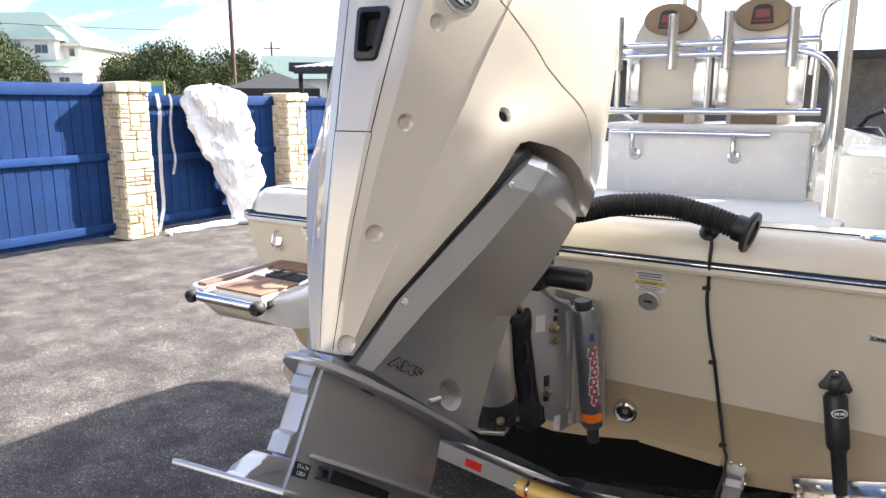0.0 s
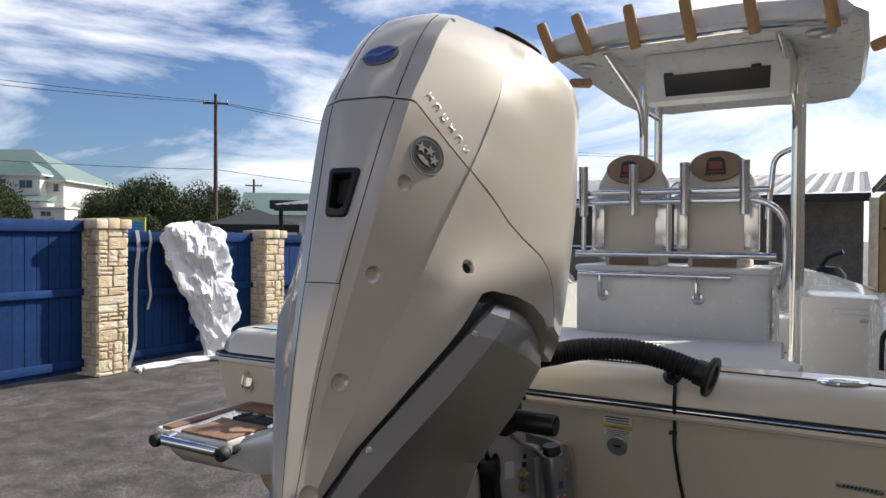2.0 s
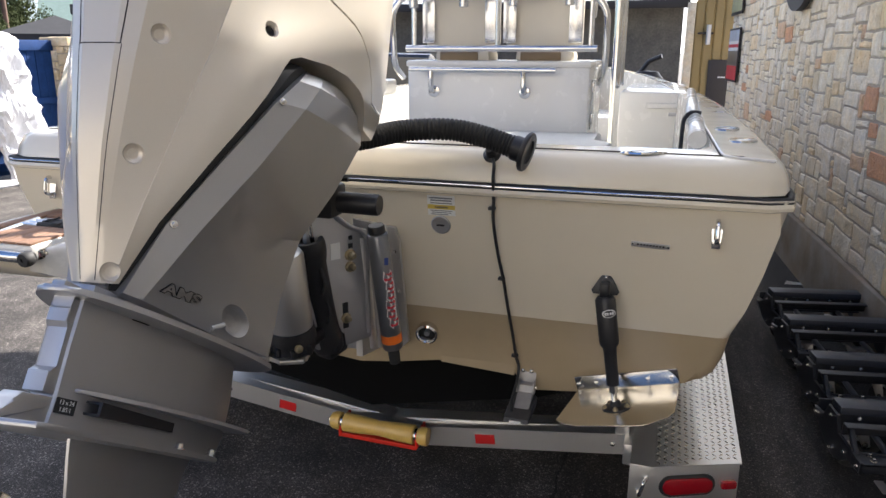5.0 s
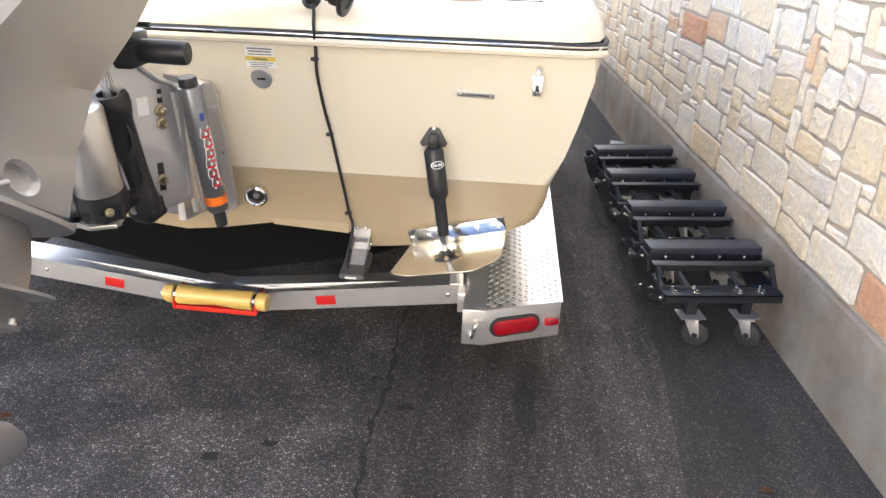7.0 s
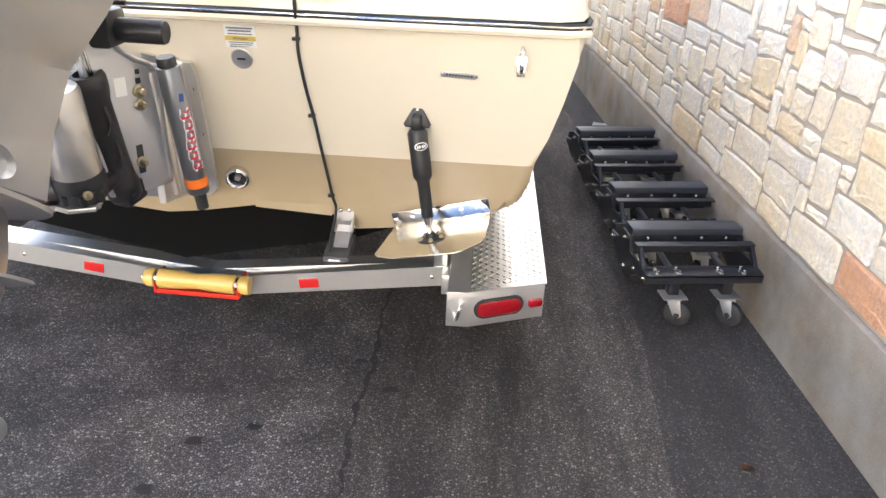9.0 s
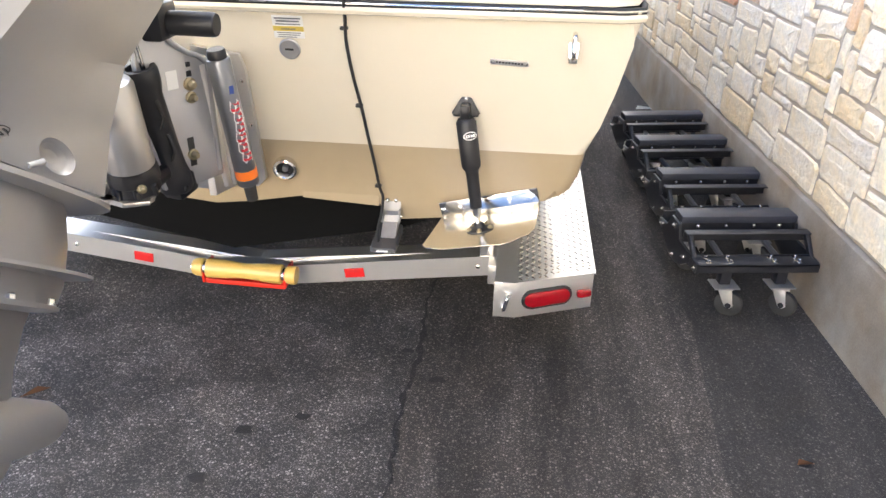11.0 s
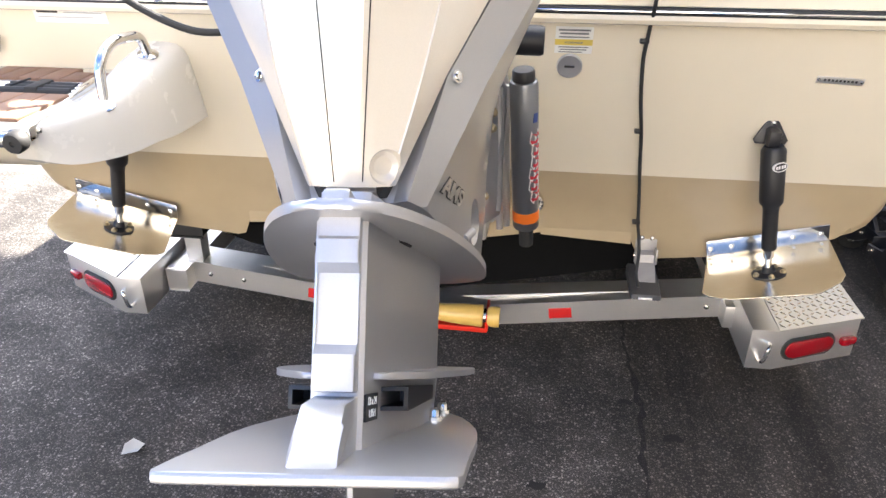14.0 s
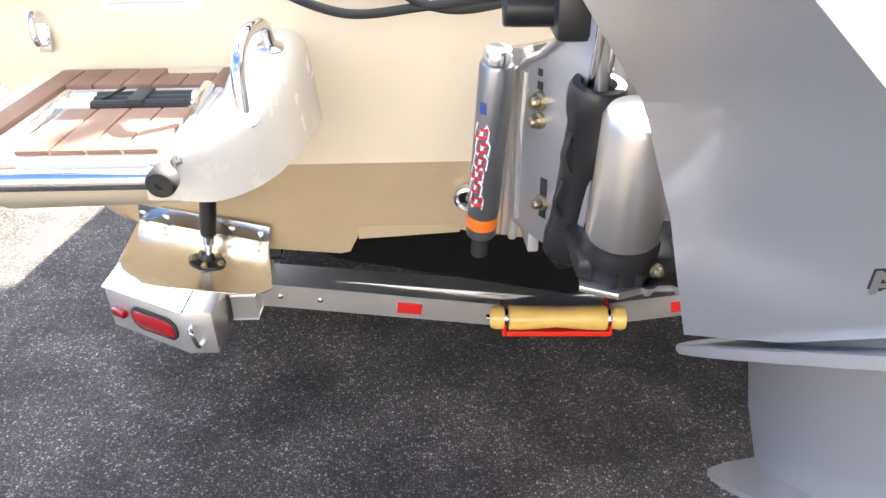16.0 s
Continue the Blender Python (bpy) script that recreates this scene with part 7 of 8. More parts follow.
# ---- black steel dollies on casters beside the wall ----
def dolly(m, group="steel dollies"):
    t = thing("steel_dolly", m, "black steel dolly frame on swivel casters beside the wall", "dolly", group)
    W = 0.255
    bm = BM()
    box(bm, (-W, -0.004, 0.226), (W, 0.080, 0.234), 0.001)
    box(bm, (-W, -0.004, 0.200), (W, 0.002, 0.234), 0.001)
    box(bm, (-W, 0.072, 0.190), (W, 0.080, 0.240), 0.001)
    part("front_channel", bm, BLACK_STEEL, t)
    for x in (-0.20, -0.11, 0.07, 0.17):
        for y in (0.022, 0.058):
            bm = BM()
            bolt(bm, (x, y, 0.234), (0, 0, 1), 0.008, 0.016)
            part("bolt", bm, STAINLESS, t)
    bm = BM()
    box(bm, (-W - 0.006, 0.125, 0.304), (W + 0.006, 0.168, 0.310), 0.001)
    box(bm, (-W - 0.006, 0.162, 0.262), (W + 0.006, 0.168, 0.310), 0.001)
    part("angle_bar", bm, BLACK_STEEL, t)
    for x in (-W + 0.004, W - 0.022):
        bm = BM()
        prism(bm, [(0.060, 0.236), (0.090, 0.236), (0.168, 0.300), (0.130, 0.304)], x, x + 0.018, "x", None, 0.002)
        part("upright", bm, BLACK_STEEL, t)
    for x in (-W, W - 0.012):
        bm = BM()
        prism(bm, [(-0.004, 0.195), (0.10, 0.195), (0.16, 0.150), (0.22, 0.128), (0.30, 0.128), (0.36, 0.150), (0.42, 0.195), (0.47, 0.195), (0.47, 0.228), (0.37, 0.236), (0.335, 0.300), (0.24, 0.300), (0.215, 0.236), (-0.004, 0.240)], x, x + 0.012, "x", None, 0.003)
        part("side_plate", bm, BLACK_STEEL, t)
        for y, z in ((0.02, 0.215), (0.14, 0.200), (0.29, 0.275), (0.26, 0.150), (0.44, 0.212)):
            bm = BM()
            bolt(bm, (x + (0.012 if x > 0 else 0.0), y, z), (1 if x > 0 else -1, 0, 0), 0.006, 0.011)
            part("bolt", bm, STAINLESS, t)
    bm = BM()
    box(bm, (-W + 0.010, 0.240, 0.303), (W - 0.006, 0.332, 0.334), 0.004)
    part("pad_bar", bm, PAD_STEEL, t, "flat blue-black bar")
    bm = BM()
    box(bm, (-W + 0.015, 0.250, 0.225), (W - 0.015, 0.256, 0.306), 0.002)
    box(bm, (-W + 0.015, 0.236, 0.225), (W - 0.015, 0.250, 0.231), 0.001)
    part("web", bm, BLACK_STEEL, t)
    for x in (-0.17, -0.05, 0.07, 0.18):
        bm = BM()
        bolt(bm, (x, 0.2495, 0.288), (0, -1, 0), 0.006, 0.008)
        part("bolt", bm, STAINLESS, t)
    bm = BM()
    box(bm, (-W + 0.012, 0.46, 0.20), (W - 0.012, 0.468, 0.26), 0.002)
    box(bm, (-W + 0.012, 0.42, 0.20), (W - 0.012, 0.46, 0.207), 0.002)
    part("rear_channel", bm, BLACK_STEEL, t)
    bm = BM()
    for x in (-0.12, 0.11):
        tube(bm, [(x, 0.09, 0.225), (x + 0.02, 0.43, 0.225)], 0.012, 8)
    box(bm, (-0.06, 0.28, 0.205), (0.06, 0.42, 0.225), 0.003)
    part("brace", bm, GREY_TUBE, t)
    for x in (-0.16, -0.05, 0.09, 0.19):
        bm = BM()
        bolt(bm, (x, 0.44, 0.207), (0, 0, 1), 0.009, 0.03)
        part("bolt", bm, STAINLESS, t)
    for x, y, turn in ((-0.112, 0.02, 62), (0.118, 0.02, 42), (-0.15, 0.40, 60), (0.20, 0.42, 30)):
        bm = BM()
        box(bm, (x - 0.022, y + 0.005, 0.130), (x + 0.022, y + 0.05, 0.200), 0.003)
        part("caster_post", bm, BLACK_STEEL, t)
        bm = BM()
        box(bm, (x - 0.052, y - 0.028, 0.124), (x + 0.052, y + 0.055, 0.130), 0.002)
        part("caster_plate", bm, GREY_CAST, t)
        q = pose(x, y, 0, 0, 0, turn)
        bm = BM()
        for sx in (-0.0215, 0.0215):
            prism(bm, [(-0.030, 0.122), (0.026, 0.122), (-0.010, 0.052), (-0.020, 0.042), (-0.034, 0.042), (-0.044, 0.054)], sx - 0.002, sx + 0.002, "x", q, 0.0008)
        lathe(bm, [(0.0, 0.0), (0.030, 0.0), (0.030, 0.012), (0.0, 0.012)], q @ pose(0, 0, 0.112), 16)
        part("caster_fork", bm, ALUMINIUM, t)
        bm = BM()
        wheel_m = q @ Matrix.Translation((0, -0.026, 0.054)) @ pose(0, 0, 0, 0, 90, 0)
        lathe(bm, [(0.010, -0.017), (0.044, -0.017), (0.054, -0.011), (0.054, 0.011), (0.044, 0.017), (0.010, 0.017)], wheel_m, 28)
        cw = part("caster_wheel", bm, TYRE, t)
        bm = BM()
        lathe(bm, [(0.0, -0.024), (0.012, -0.024), (0.012, 0.024), (0.0, 0.024)], wheel_m, 12)
        part("axle", bm, STAINLESS, cw)
    return t


first = dolly(pose(1.963, 0.686, 0, 0, 0, 8.8))
for x, y, rz in ((1.957, 1.176, 9.4), (1.914, 1.668, 10.4), (1.892, 2.125, 11.5)):
    copy_thing(first, pose(x, y, 0, 0, 0, rz))

# ---- things on the ground ----
rnd = random.Random(8)
bm = BM()
rows = []
for k in range(220):
    y = -3.2 + k * 0.022
    x = 0.655 + 0.010 * math.sin(k * 0.21) + 0.006 * math.sin(k * 0.9) + rnd.uniform(-0.004, 0.004)
    w = 0.003 + 0.011 * rnd.random() ** 2 + 0.004 * max(0.0, math.sin(k * 0.13))
    rows.append([bm.verts.new((x - w, y, 0.004)), bm.verts.new((x + w, y, 0.004))])
for a, b in zip(rows, rows[1:]):
    bm.faces.new((a[0], a[1], b[1], b[0]))
TAR = material("tar seam", (0.020, 0.018, 0.016), 0.8, stain=0.3, stain_scale=20, bump=0.003, bump_scale=150)
solo("tar_seam", bm, asphalt_material("tar joint", (0.052, 0.046, 0.042), 1.3, 0.3, True), "dark tar seam along the asphalt", "seam", kind="structure", smooth=0)
bm = BM()
vs = []
for k in range(90):
    y = -9.5 + k * 0.2
    vs.append((bm.verts.new((0.657 + 0.012 * math.sin(k * 2.1) + rnd.uniform(-0.012, 0.012), y, 0.002)), bm.verts.new((1.72, y, 0.002))))
for a, b in zip(vs, vs[1:]):
    bm.faces.new((a[0], a[1], b[1], b[0]))
solo("asphalt_lane", bm, LANE, "streaked grey asphalt lane beside the wall strip", "pavement", kind="structure", smooth=0)
bm = BM()
edge = []
for k in range(110):
    y = -9.5 + k * 0.14
    edge.append((1.69 + 0.03 * math.sin(k * 0.55) + rnd.uniform(-0.012, 0.012), y))
vs = [bm.verts.new((x, y, 0.004)) for x, y in edge]
ws = [bm.verts.new((wall_x(y) - 0.01, y, 0.004)) for x, y in edge]
for i in range(len(vs) - 1):
    bm.faces.new((vs[i], ws[i], ws[i + 1], vs[i + 1]))
solo("asphalt_strip", bm, STRIP, "smoother dark asphalt strip along the wall", "pavement", kind="structure", smooth=0)


def scrap(name, x, y, rz, pts, mat, label, category):
    bm = BM()
    vs = [bm.verts.new((u, w, 0.006 + 0.012 * abs(math.sin(i * 1.7)))) for i, (u, w) in enumerate(pts)]
    c = bm.verts.new((0, 0, 0.004))
    for i in range(len(vs)):
        bm.faces.new((vs[i], vs[(i + 1) % len(vs)], c))
    bmesh.ops.solidify(bm, geom=bm.faces[:], thickness=0.001)
    solo(name, bm, mat, label, category, m=pose(x, y, 0, 0, 0, rz), smooth=0)


scrap("paper_scrap", -0.885, -0.17, 20, [(-0.03, -0.02), (0.02, -0.03), (0.035, 0.01), (0.0, 0.035), (-0.025, 0.02)], PAPER, "crumpled white paper scrap on the asphalt", "litter")
scrap("paper_scrap", 1.93, 3.62, 0, [(-0.07, -0.03), (0.07, -0.04), (0.08, 0.02), (-0.05, 0.035)], PAPER, "flat pale paper scrap by the wall", "litter")
scrap("dead_leaf", -0.60, -0.16, 40, [(-0.05, 0.0), (-0.01, -0.018), (0.05, -0.004), (0.012, 0.018)], RUST_LEAF, "curled brown dead leaf on the asphalt", "leaf")
scrap("dead_leaf", 1.915, -0.175, 0, [(-0.025, -0.006), (0.02, -0.010), (0.028, 0.004), (-0.018, 0.010)], RUST_LEAF, "small brown dead leaf on the asphalt", "leaf")
for x, y, r in ((0.752, 0.09, 0.028), (0.33, -0.156, 0.026), (0.167, -0.247, 0.030), (0.10, -0.46, 0.026), (0.62, 0.25, 0.022)):
    bm = BM()
    pts = []
    for k in range(12):
        an = 2 * math.pi * k / 12
        rr = r * rnd.uniform(0.55, 1.15)
        pts.append(bm.verts.new((rr * math.cos(an) * 1.25, rr * math.sin(an) * 0.75, 0.0045)))
    bm.faces.new(pts)
    solo("tar_spot", bm, TAR, "small dark tar spot on the asphalt", "stain", "tar spots", m=pose(x, y, 0), smooth=0)

# ---- signs on the shop wall ----
def wall_frame(u, z, out=0.04):
    return WALL_M @ Matrix.Translation((u, -out, z)) @ pose(0, 0, 0, 90, 0, 0) @ Matrix.Diagonal((1, 1, 1, 1))


sign = thing("shop_sign", wall_frame(4.70, 2.50), "oval dark ring sign with tall pale letters on stone", "sign")
bm = BM()
rings = []
for k in range(72):
    an = 2 * math.pi * k / 72
    c, q = math.cos(an), math.sin(an)
    thick = 0.030 + 0.065 * max(0.0, -q) ** 3
    rings.append([Vector((c * (0.57 - d), q * (0.525 - d), z)) for d, z in ((0.0, 0.0), (thick, 0.0), (thick, 0.05), (0.0, 0.05))])
ring_loft(bm, rings, cap=False, closed=True)
part("sign_ring", bm, DARK_TRIM, sign)
for k in range(6):
    x = 0.47 - 0.225 * k
    w = 0.085 if k != 4 else 0.035
    z0 = -0.23 + 0.012 * k
    bm = BM()
    line = rounded([(x - w, z0, 0.05), (x - w * 0.8, z0 + 0.42, 0.05), (x + w * 0.8, z0 + 0.42, 0.05), (x + w, z0, 0.05)], 0.07, 5)
    tube(bm, line, 0.017, 6)
    if k in (1, 3, 5):
        tube(bm, [(x - w * 0.9, z0 + 0.15, 0.05), (x + w * 0.9, z0 + 0.15, 0.05)], 0.015, 6)
    part("letter_shape", bm, WHITE_PRINT, sign, "tall pale outlined letter shape")
bm = BM()
tube(bm, smooth_line([(0.37 - 0.11 * k, -0.385 + 0.012 * k + 0.035 * (k % 2), 0.03) for k in range(8)], 4), 0.014, 6)
part("script_line", bm, GREY_TUBE, sign, "dark wavy script shape")
PALE_BLUE = material("faded blue print", (0.48, 0.55, 0.62), 0.4, stain=0.25, stain_scale=4)
LEAF_PRINT = material("faded green print", (0.33, 0.34, 0.16), 0.4, stain=0.35, stain_scale=6)
for u0, u1, z0, z1, bands, lab in (
        (7.60, 8.43, 2.10, 2.74, ((0.05, 0.30, LEAF_PRINT), (0.30, 0.36, WHITE_PRINT), (0.36, 0.95, PALE_BLUE)), "framed poster of pale sky over a green band"),
        (7.575, 8.38, 1.30, 1.94, ((0.04, 0.30, RED_PRINT), (0.30, 0.58, GREY_TUBE), (0.58, 0.64, WHITE_PRINT), (0.64, 0.70, RED_PRINT), (0.70, 0.76, WHITE_PRINT), (0.76, 0.96, PALE_BLUE)), "framed poster of red, grey and white bands")):
    t = thing("wall_poster", wall_frame((u0 + u1) / 2, z0, 0.03), lab, "poster", "wall posters")
    w, hgt = (u1 - u0) / 2, z1 - z0
    bm = BM()
    box(bm, (-w, 0, 0), (w, hgt, 0.02), 0.004)
    part("poster_frame", bm, DARK_TRIM, t)
    for f0, f1, mat in bands:
        bm = BM()
        box(bm, (-w + 0.03, hgt * f0, 0.019), (w - 0.03, hgt * f1, 0.023))
        part("band", bm, mat, t)

# ---- buildings beyond ----
annex = thing("annex_wall", pose(0, 9.3, 0), "tan metal siding wall beyond the stone wall", "wall", kind="structure")
for k in range(4):
    bm = BM()
    x = 1.172 + k * 0.13
    h0, h1 = 2.34 + 0.108 * k, 2.34 + 0.108 * (k + 1)
    rings = [[Vector((xx, yy, 0.0)), Vector((xx, yy, h))] for xx, yy, h in ((x, 0.0, h0), (x + 0.02, -0.02, h0 + 0.02), (x + 0.11, -0.02, h1 - 0.02), (x + 0.128, 0.0, h1), (x + 0.128, 0.08, h1), (x, 0.08, h0))]
    ring_loft(bm, [[r[0] for r in rings], [r[1] for r in rings]])
    part("panel", bm, TAN_SIDING, annex)
bm = BM()
box(bm, (1.055, -0.05, 0.0), (1.170, 0.08, 2.33), 0.015)
part("corner_pier", bm, STONE_FAR, annex, "pale stone corner pier")
bm = BM()
box(bm, (1.40, -0.06, 0.0), (1.68, -0.03, 1.55), 0.01)
low_door = part("low_door", bm, DARK_TRIM, annex, "dark low door")
bm = BM()
box(bm, (1.54, -0.068, 1.30), (1.64, -0.06, 1.318), 0.002)
part("door_mark", bm, WHITE_PRINT, low_door)
bm = BM()
lathe(bm, [(0.0, 0.0), (0.032, 0.0), (0.034, 0.27), (0.0, 0.27)], pose(1.363, -0.09, 1.755), 14)
lamp = part("wall_lamp", bm, GREY_CAST, annex, "grey cylinder wall lamp")
bm = BM()
box(bm, (1.22, -0.07, 1.895), (1.43, -0.03, 1.925), 0.006)
part("lamp_arm", bm, DARK_TRIM, lamp)

shed = thing("metal_roof_building", pose(0, 13.0, 0), "low stone building with a pale ribbed metal roof", "building")
# stone wall; the eave's shade is put into its dark colour
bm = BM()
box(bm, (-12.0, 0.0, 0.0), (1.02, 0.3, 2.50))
part("wall", bm, material("stone rows darkened for eave shade", (0.165, 0.15, 0.128), 0.9, stain=0.3, stain_scale=4, grain=0.2, grain_scale=25, bump=0.01, bump_scale=12), shed)
bm = BM()
rows = []
nrib = 150
for k in range(nrib + 1):
    x = -12.5 + 13.62 * k / nrib
    dz = 0.03 if k % 3 == 0 else 0.0
    rows.append([bm.verts.new((x, -0.7, 2.58 + dz)), bm.verts.new((x, 6.5, 3.52 + dz))])
for a, b in zip(rows, rows[1:]):
    bm.faces.new((a[0], a[1], b[1], b[0]))
bmesh.ops.solidify(bm, geom=bm.faces[:], thickness=0.03)
part("roof", bm, ROOF_METAL, shed, "pale ribbed metal roof", 0)
bm = BM()
box(bm, (-12.5, -0.72, 2.42), (1.12, -0.66, 2.57), 0.01)
part("fascia", bm, DARK_TRIM, shed)
bm = BM()
box(bm, (-12.0, 0.3, 0.0), (1.02, 6.3, 2.45))
part("core", bm, DARK_TRIM, shed)
for x in (-9.0, -6.0, -3.0):
    bm = BM()
    box(bm, (x - 0.08, -0.62, 0.0), (x + 0.08, -0.48, 2.45), 0.01)
    part("porch_post", bm, DARK_TRIM, shed)

# a motor on a stand and a parked tow vehicle under the eave
t = thing("motor_stand", pose(0.52, 9.2, 0), "dark covered small motor on a stand by the far building", "motor")
bm = BM()
lathe(bm, [(0.0, 0.0), (0.16, 0.02), (0.20, 0.12), (0.19, 0.26), (0.13, 0.36), (0.0, 0.38)], pose(0.05, 0, 1.02) @ Matrix.Diagonal((1.2, 1.0, 1, 1)), 20)
part("cowl", bm, BLACK_PLASTIC, t)
bm = BM()
tube(bm, [(-0.10, 0, 1.30), (0.06, 0, 1.52), (0.24, -0.05, 1.60)], 0.035, 10)
part("tiller", bm, BLACK_PLASTIC, t)
bm = BM()
box(bm, (-0.10, -0.1, 0.0), (0.12, 0.1, 1.05), 0.02)
part("stand", bm, BLACK_STEEL, t)
bm = BM()
lathe(bm, [(0.0, 0), (0.07, 0), (0.07, 0.30), (0.0, 0.30)], pose(-0.28, 0.1, 0.98), 14)
box(bm, (-0.36, 0.0, 0.0), (-0.2, 0.2, 0.98), 0.01)
part("can", bm, GREY_CAST, t)


def vehicle(m, paint, label):
    t = thing("parked_car", m, label, "car")
    bm = BM()
    prism(bm, [(-2.2, 0.35), (2.2, 0.35), (2.25, 0.75), (2.1, 0.98), (1.1, 1.05), (0.55, 1.62), (-1.6, 1.66), (-2.1, 1.1), (-2.25, 0.8)], -0.88, 0.88, "y", None, 0.08)
    part("body", bm, paint, t)
    for sy in (-0.885, 0.885):
        bm = BM()
        prism(bm, [(0.95, 1.06), (0.50, 1.55), (-0.35, 1.58), (-0.35, 1.06)], sy - 0.01, sy + 0.01, "y", None)
        part("front_window", bm, GLASS_DARK, t)
        bm = BM()
        prism(bm, [(-0.42, 1.06), (-0.42, 1.58), (-1.5, 1.58), (-1.85, 1.06)], sy - 0.01, sy + 0.01, "y", None)
        part("rear_window", bm, GLASS_DARK, t)
    bm = BM()
    prism(bm, [(1.12, 1.06), (0.60, 1.60), (0.63, 1.61), (1.15, 1.07)], -0.75, 0.75, "y", None)
    part("windscreen", bm, GLASS_DARK, t)
    for x in (-1.4, 1.4):
        for sy in (-0.86, 0.70):
            bm = BM()
            lathe(bm, [(0.16, 0.0), (0.31, 0.0), (0.34, 0.03), (0.34, 0.16), (0.31, 0.19), (0.16, 0.19)], along((x, sy, 0.34), (x, sy + 1, 0.34)), 28)
            w = part("wheel", bm, TYRE, t)
            bm = BM()
            lathe(bm, [(0.0, 0.0), (0.17, 0.01), (0.18, 0.10), (0.17, 0.18), (0.0, 0.19)], along((x, sy, 0.34), (x, sy + 1, 0.34)), 20)
            part("rim", bm, ALUMINIUM, w)
    return t


vehicle(pose(-8.6, 11.2, 0, 0, 0, -70), CAR_PAINT, "grey parked car beyond the far gate pillar")
vehicle(pose(-3.8, 11.0, 0, 0, 0, 10), material("black car paint", (0.02, 0.02, 0.024), 0.25, coat=1.0), "black parked truck under the far eave")

# unseen pale wall added behind the camera to bounce sunlight onto the stern
back = thing("wall_south", pose(0, -13.0, 0), "plain pale stucco wall, added unseen to bounce sunlight into the yard", "wall", kind="structure")
bm = BM()
box(bm, (-16.0, -0.4, 0.0), (12.0, 0.0, 8.0))
part("stucco", bm, material("warm pale stucco", (0.40, 0.378, 0.345), 0.9, stain=0.15, stain_scale=1.5), back)

# ---- tarpaulin over a tall thing at the gate ----
t = thing("tarpaulin_bundle", pose(-7.13, 5.15, 0, 0, 0, 90) @ Matrix.Diagonal((1.22, 1.0, 1.0, 1)), "tall thing wrapped in a wrinkled white tarpaulin", "tarpaulin")
bm = BM()
prof = [(0.0, 0.19, 0.20), (0.12, 0.20, 0.22), (0.30, 0.27, 0.23), (0.50, 0.35, 0.21), (0.70, 0.41, 0.15), (0.90, 0.44, 0.07), (1.15, 0.46, -0.01), (1.40, 0.48, -0.07), (1.60, 0.50, -0.11), (1.74, 0.49, -0.13), (1.83, 0.43, -0.16), (1.89, 0.30, -0.20), (1.92, 0.08, -0.22)]
rings = []
for k, (z, w, dx) in enumerate(prof):
    ring = []
    for i in range(64):
        an = 2 * math.pi * i / 64
        f = 1 + 0.06 * math.sin(an * 5 + k * 0.6) + 0.05 * math.sin(an * 9 + k * 1.3)
        ring.append(Vector((dx + w * f * math.cos(an), 0.5 * w * f * math.sin(an), z + (0.04 * math.sin(an * 3 + k) if k else 0.0))))
    rings.append(ring)
ring_loft(bm, rings)
bmesh.ops.subdivide_edges(bm, edges=bm.edges[:], cuts=3, use_grid_fill=True, smooth=0.6)
rt = random.Random(31)
for v in bm.verts:
    p = v.co
    fold = 0.0
    for sc, amp, lean in ((2.0, 0.085, 0.8), (4.2, 0.060, -0.5), (8.5, 0.034, 0.3), (15.0, 0.014, -0.8)):
        fold += (0.5 - abs(noise.noise(Vector((p.x * sc + p.z * sc * lean, p.y * sc * 1.3, p.z * sc * 0.75 - p.x * sc * lean))))) * amp * 2 - amp
    away = Vector((p.x, p.y * 1.5, 0))
    v.co += away.normalized() * (fold + rt.uniform(-0.003, 0.003)) * min(1.0, away.length / 0.3)
    v.co.z = max(v.co.z + rt.uniform(-0.003, 0.003), 0.002)
bmesh.ops.triangulate(bm, faces=bm.faces[:])
part("sheet", bm, TARP, t, "", 14)
for y, z0, w in ((4.18, 0.0, 0.05), (4.38, 0.75, 0.03)):
    t = thing("white_strap", pose(FX - 0.05, y, 0), "loose white webbing strap hanging on the gate", "strap", "gate straps")
    bm = BM()
    rows = []
    for k in range(14):
        z = 1.82 + (z0 - 1.82) * k / 13
        x = 0.03 + 0.012 * math.sin(k * 1.3)
        yy = 0.02 * math.sin(k * 0.8) - (0.10 * (k / 13) ** 3 if z0 < 0.1 else 0)
        rows.append([bm.verts.new((x, yy, z)), bm.verts.new((x + 0.01, yy + w, z))])
    for a, b in zip(rows, rows[1:]):
        bm.faces.new((a[0], a[1], b[1], b[0]))
    bmesh.ops.solidify(bm, geom=bm.faces[:], thickness=0.004)
    part("webbing", bm, TARP, t)
t = thing("ground_straps", pose(-7.1, 4.0, 0), "heap of loose white straps along the gate foot", "strap")
bm = BM()
pts = [(0, 0, 0.03), (0.05, 0.25, 0.05), (0.02, 0.5, 0.03), (0.12, 0.75, 0.06), (0.15, 1.0, 0.04), (0.3, 1.15, 0.05), (0.45, 1.35, 0.04), (0.6, 1.6, 0.05)]
tube(bm, smooth_line(pts, 5), 0.035, 7)
tube(bm, smooth_line([(p[0] + 0.06, p[1] + 0.08, 0.025) for p in pts], 5), 0.025, 7)
tube(bm, smooth_line([(0.15, -0.05, 0.012), (0.0, 0.08, 0.02), (-0.05, 0.2, 0.015)], 5), 0.022, 6)
part("webbing", bm, TARP, t)

# ---- distance: house, trees, poles, canopy ----
EYE0 = Vector((0.90, -2.01, 1.75))
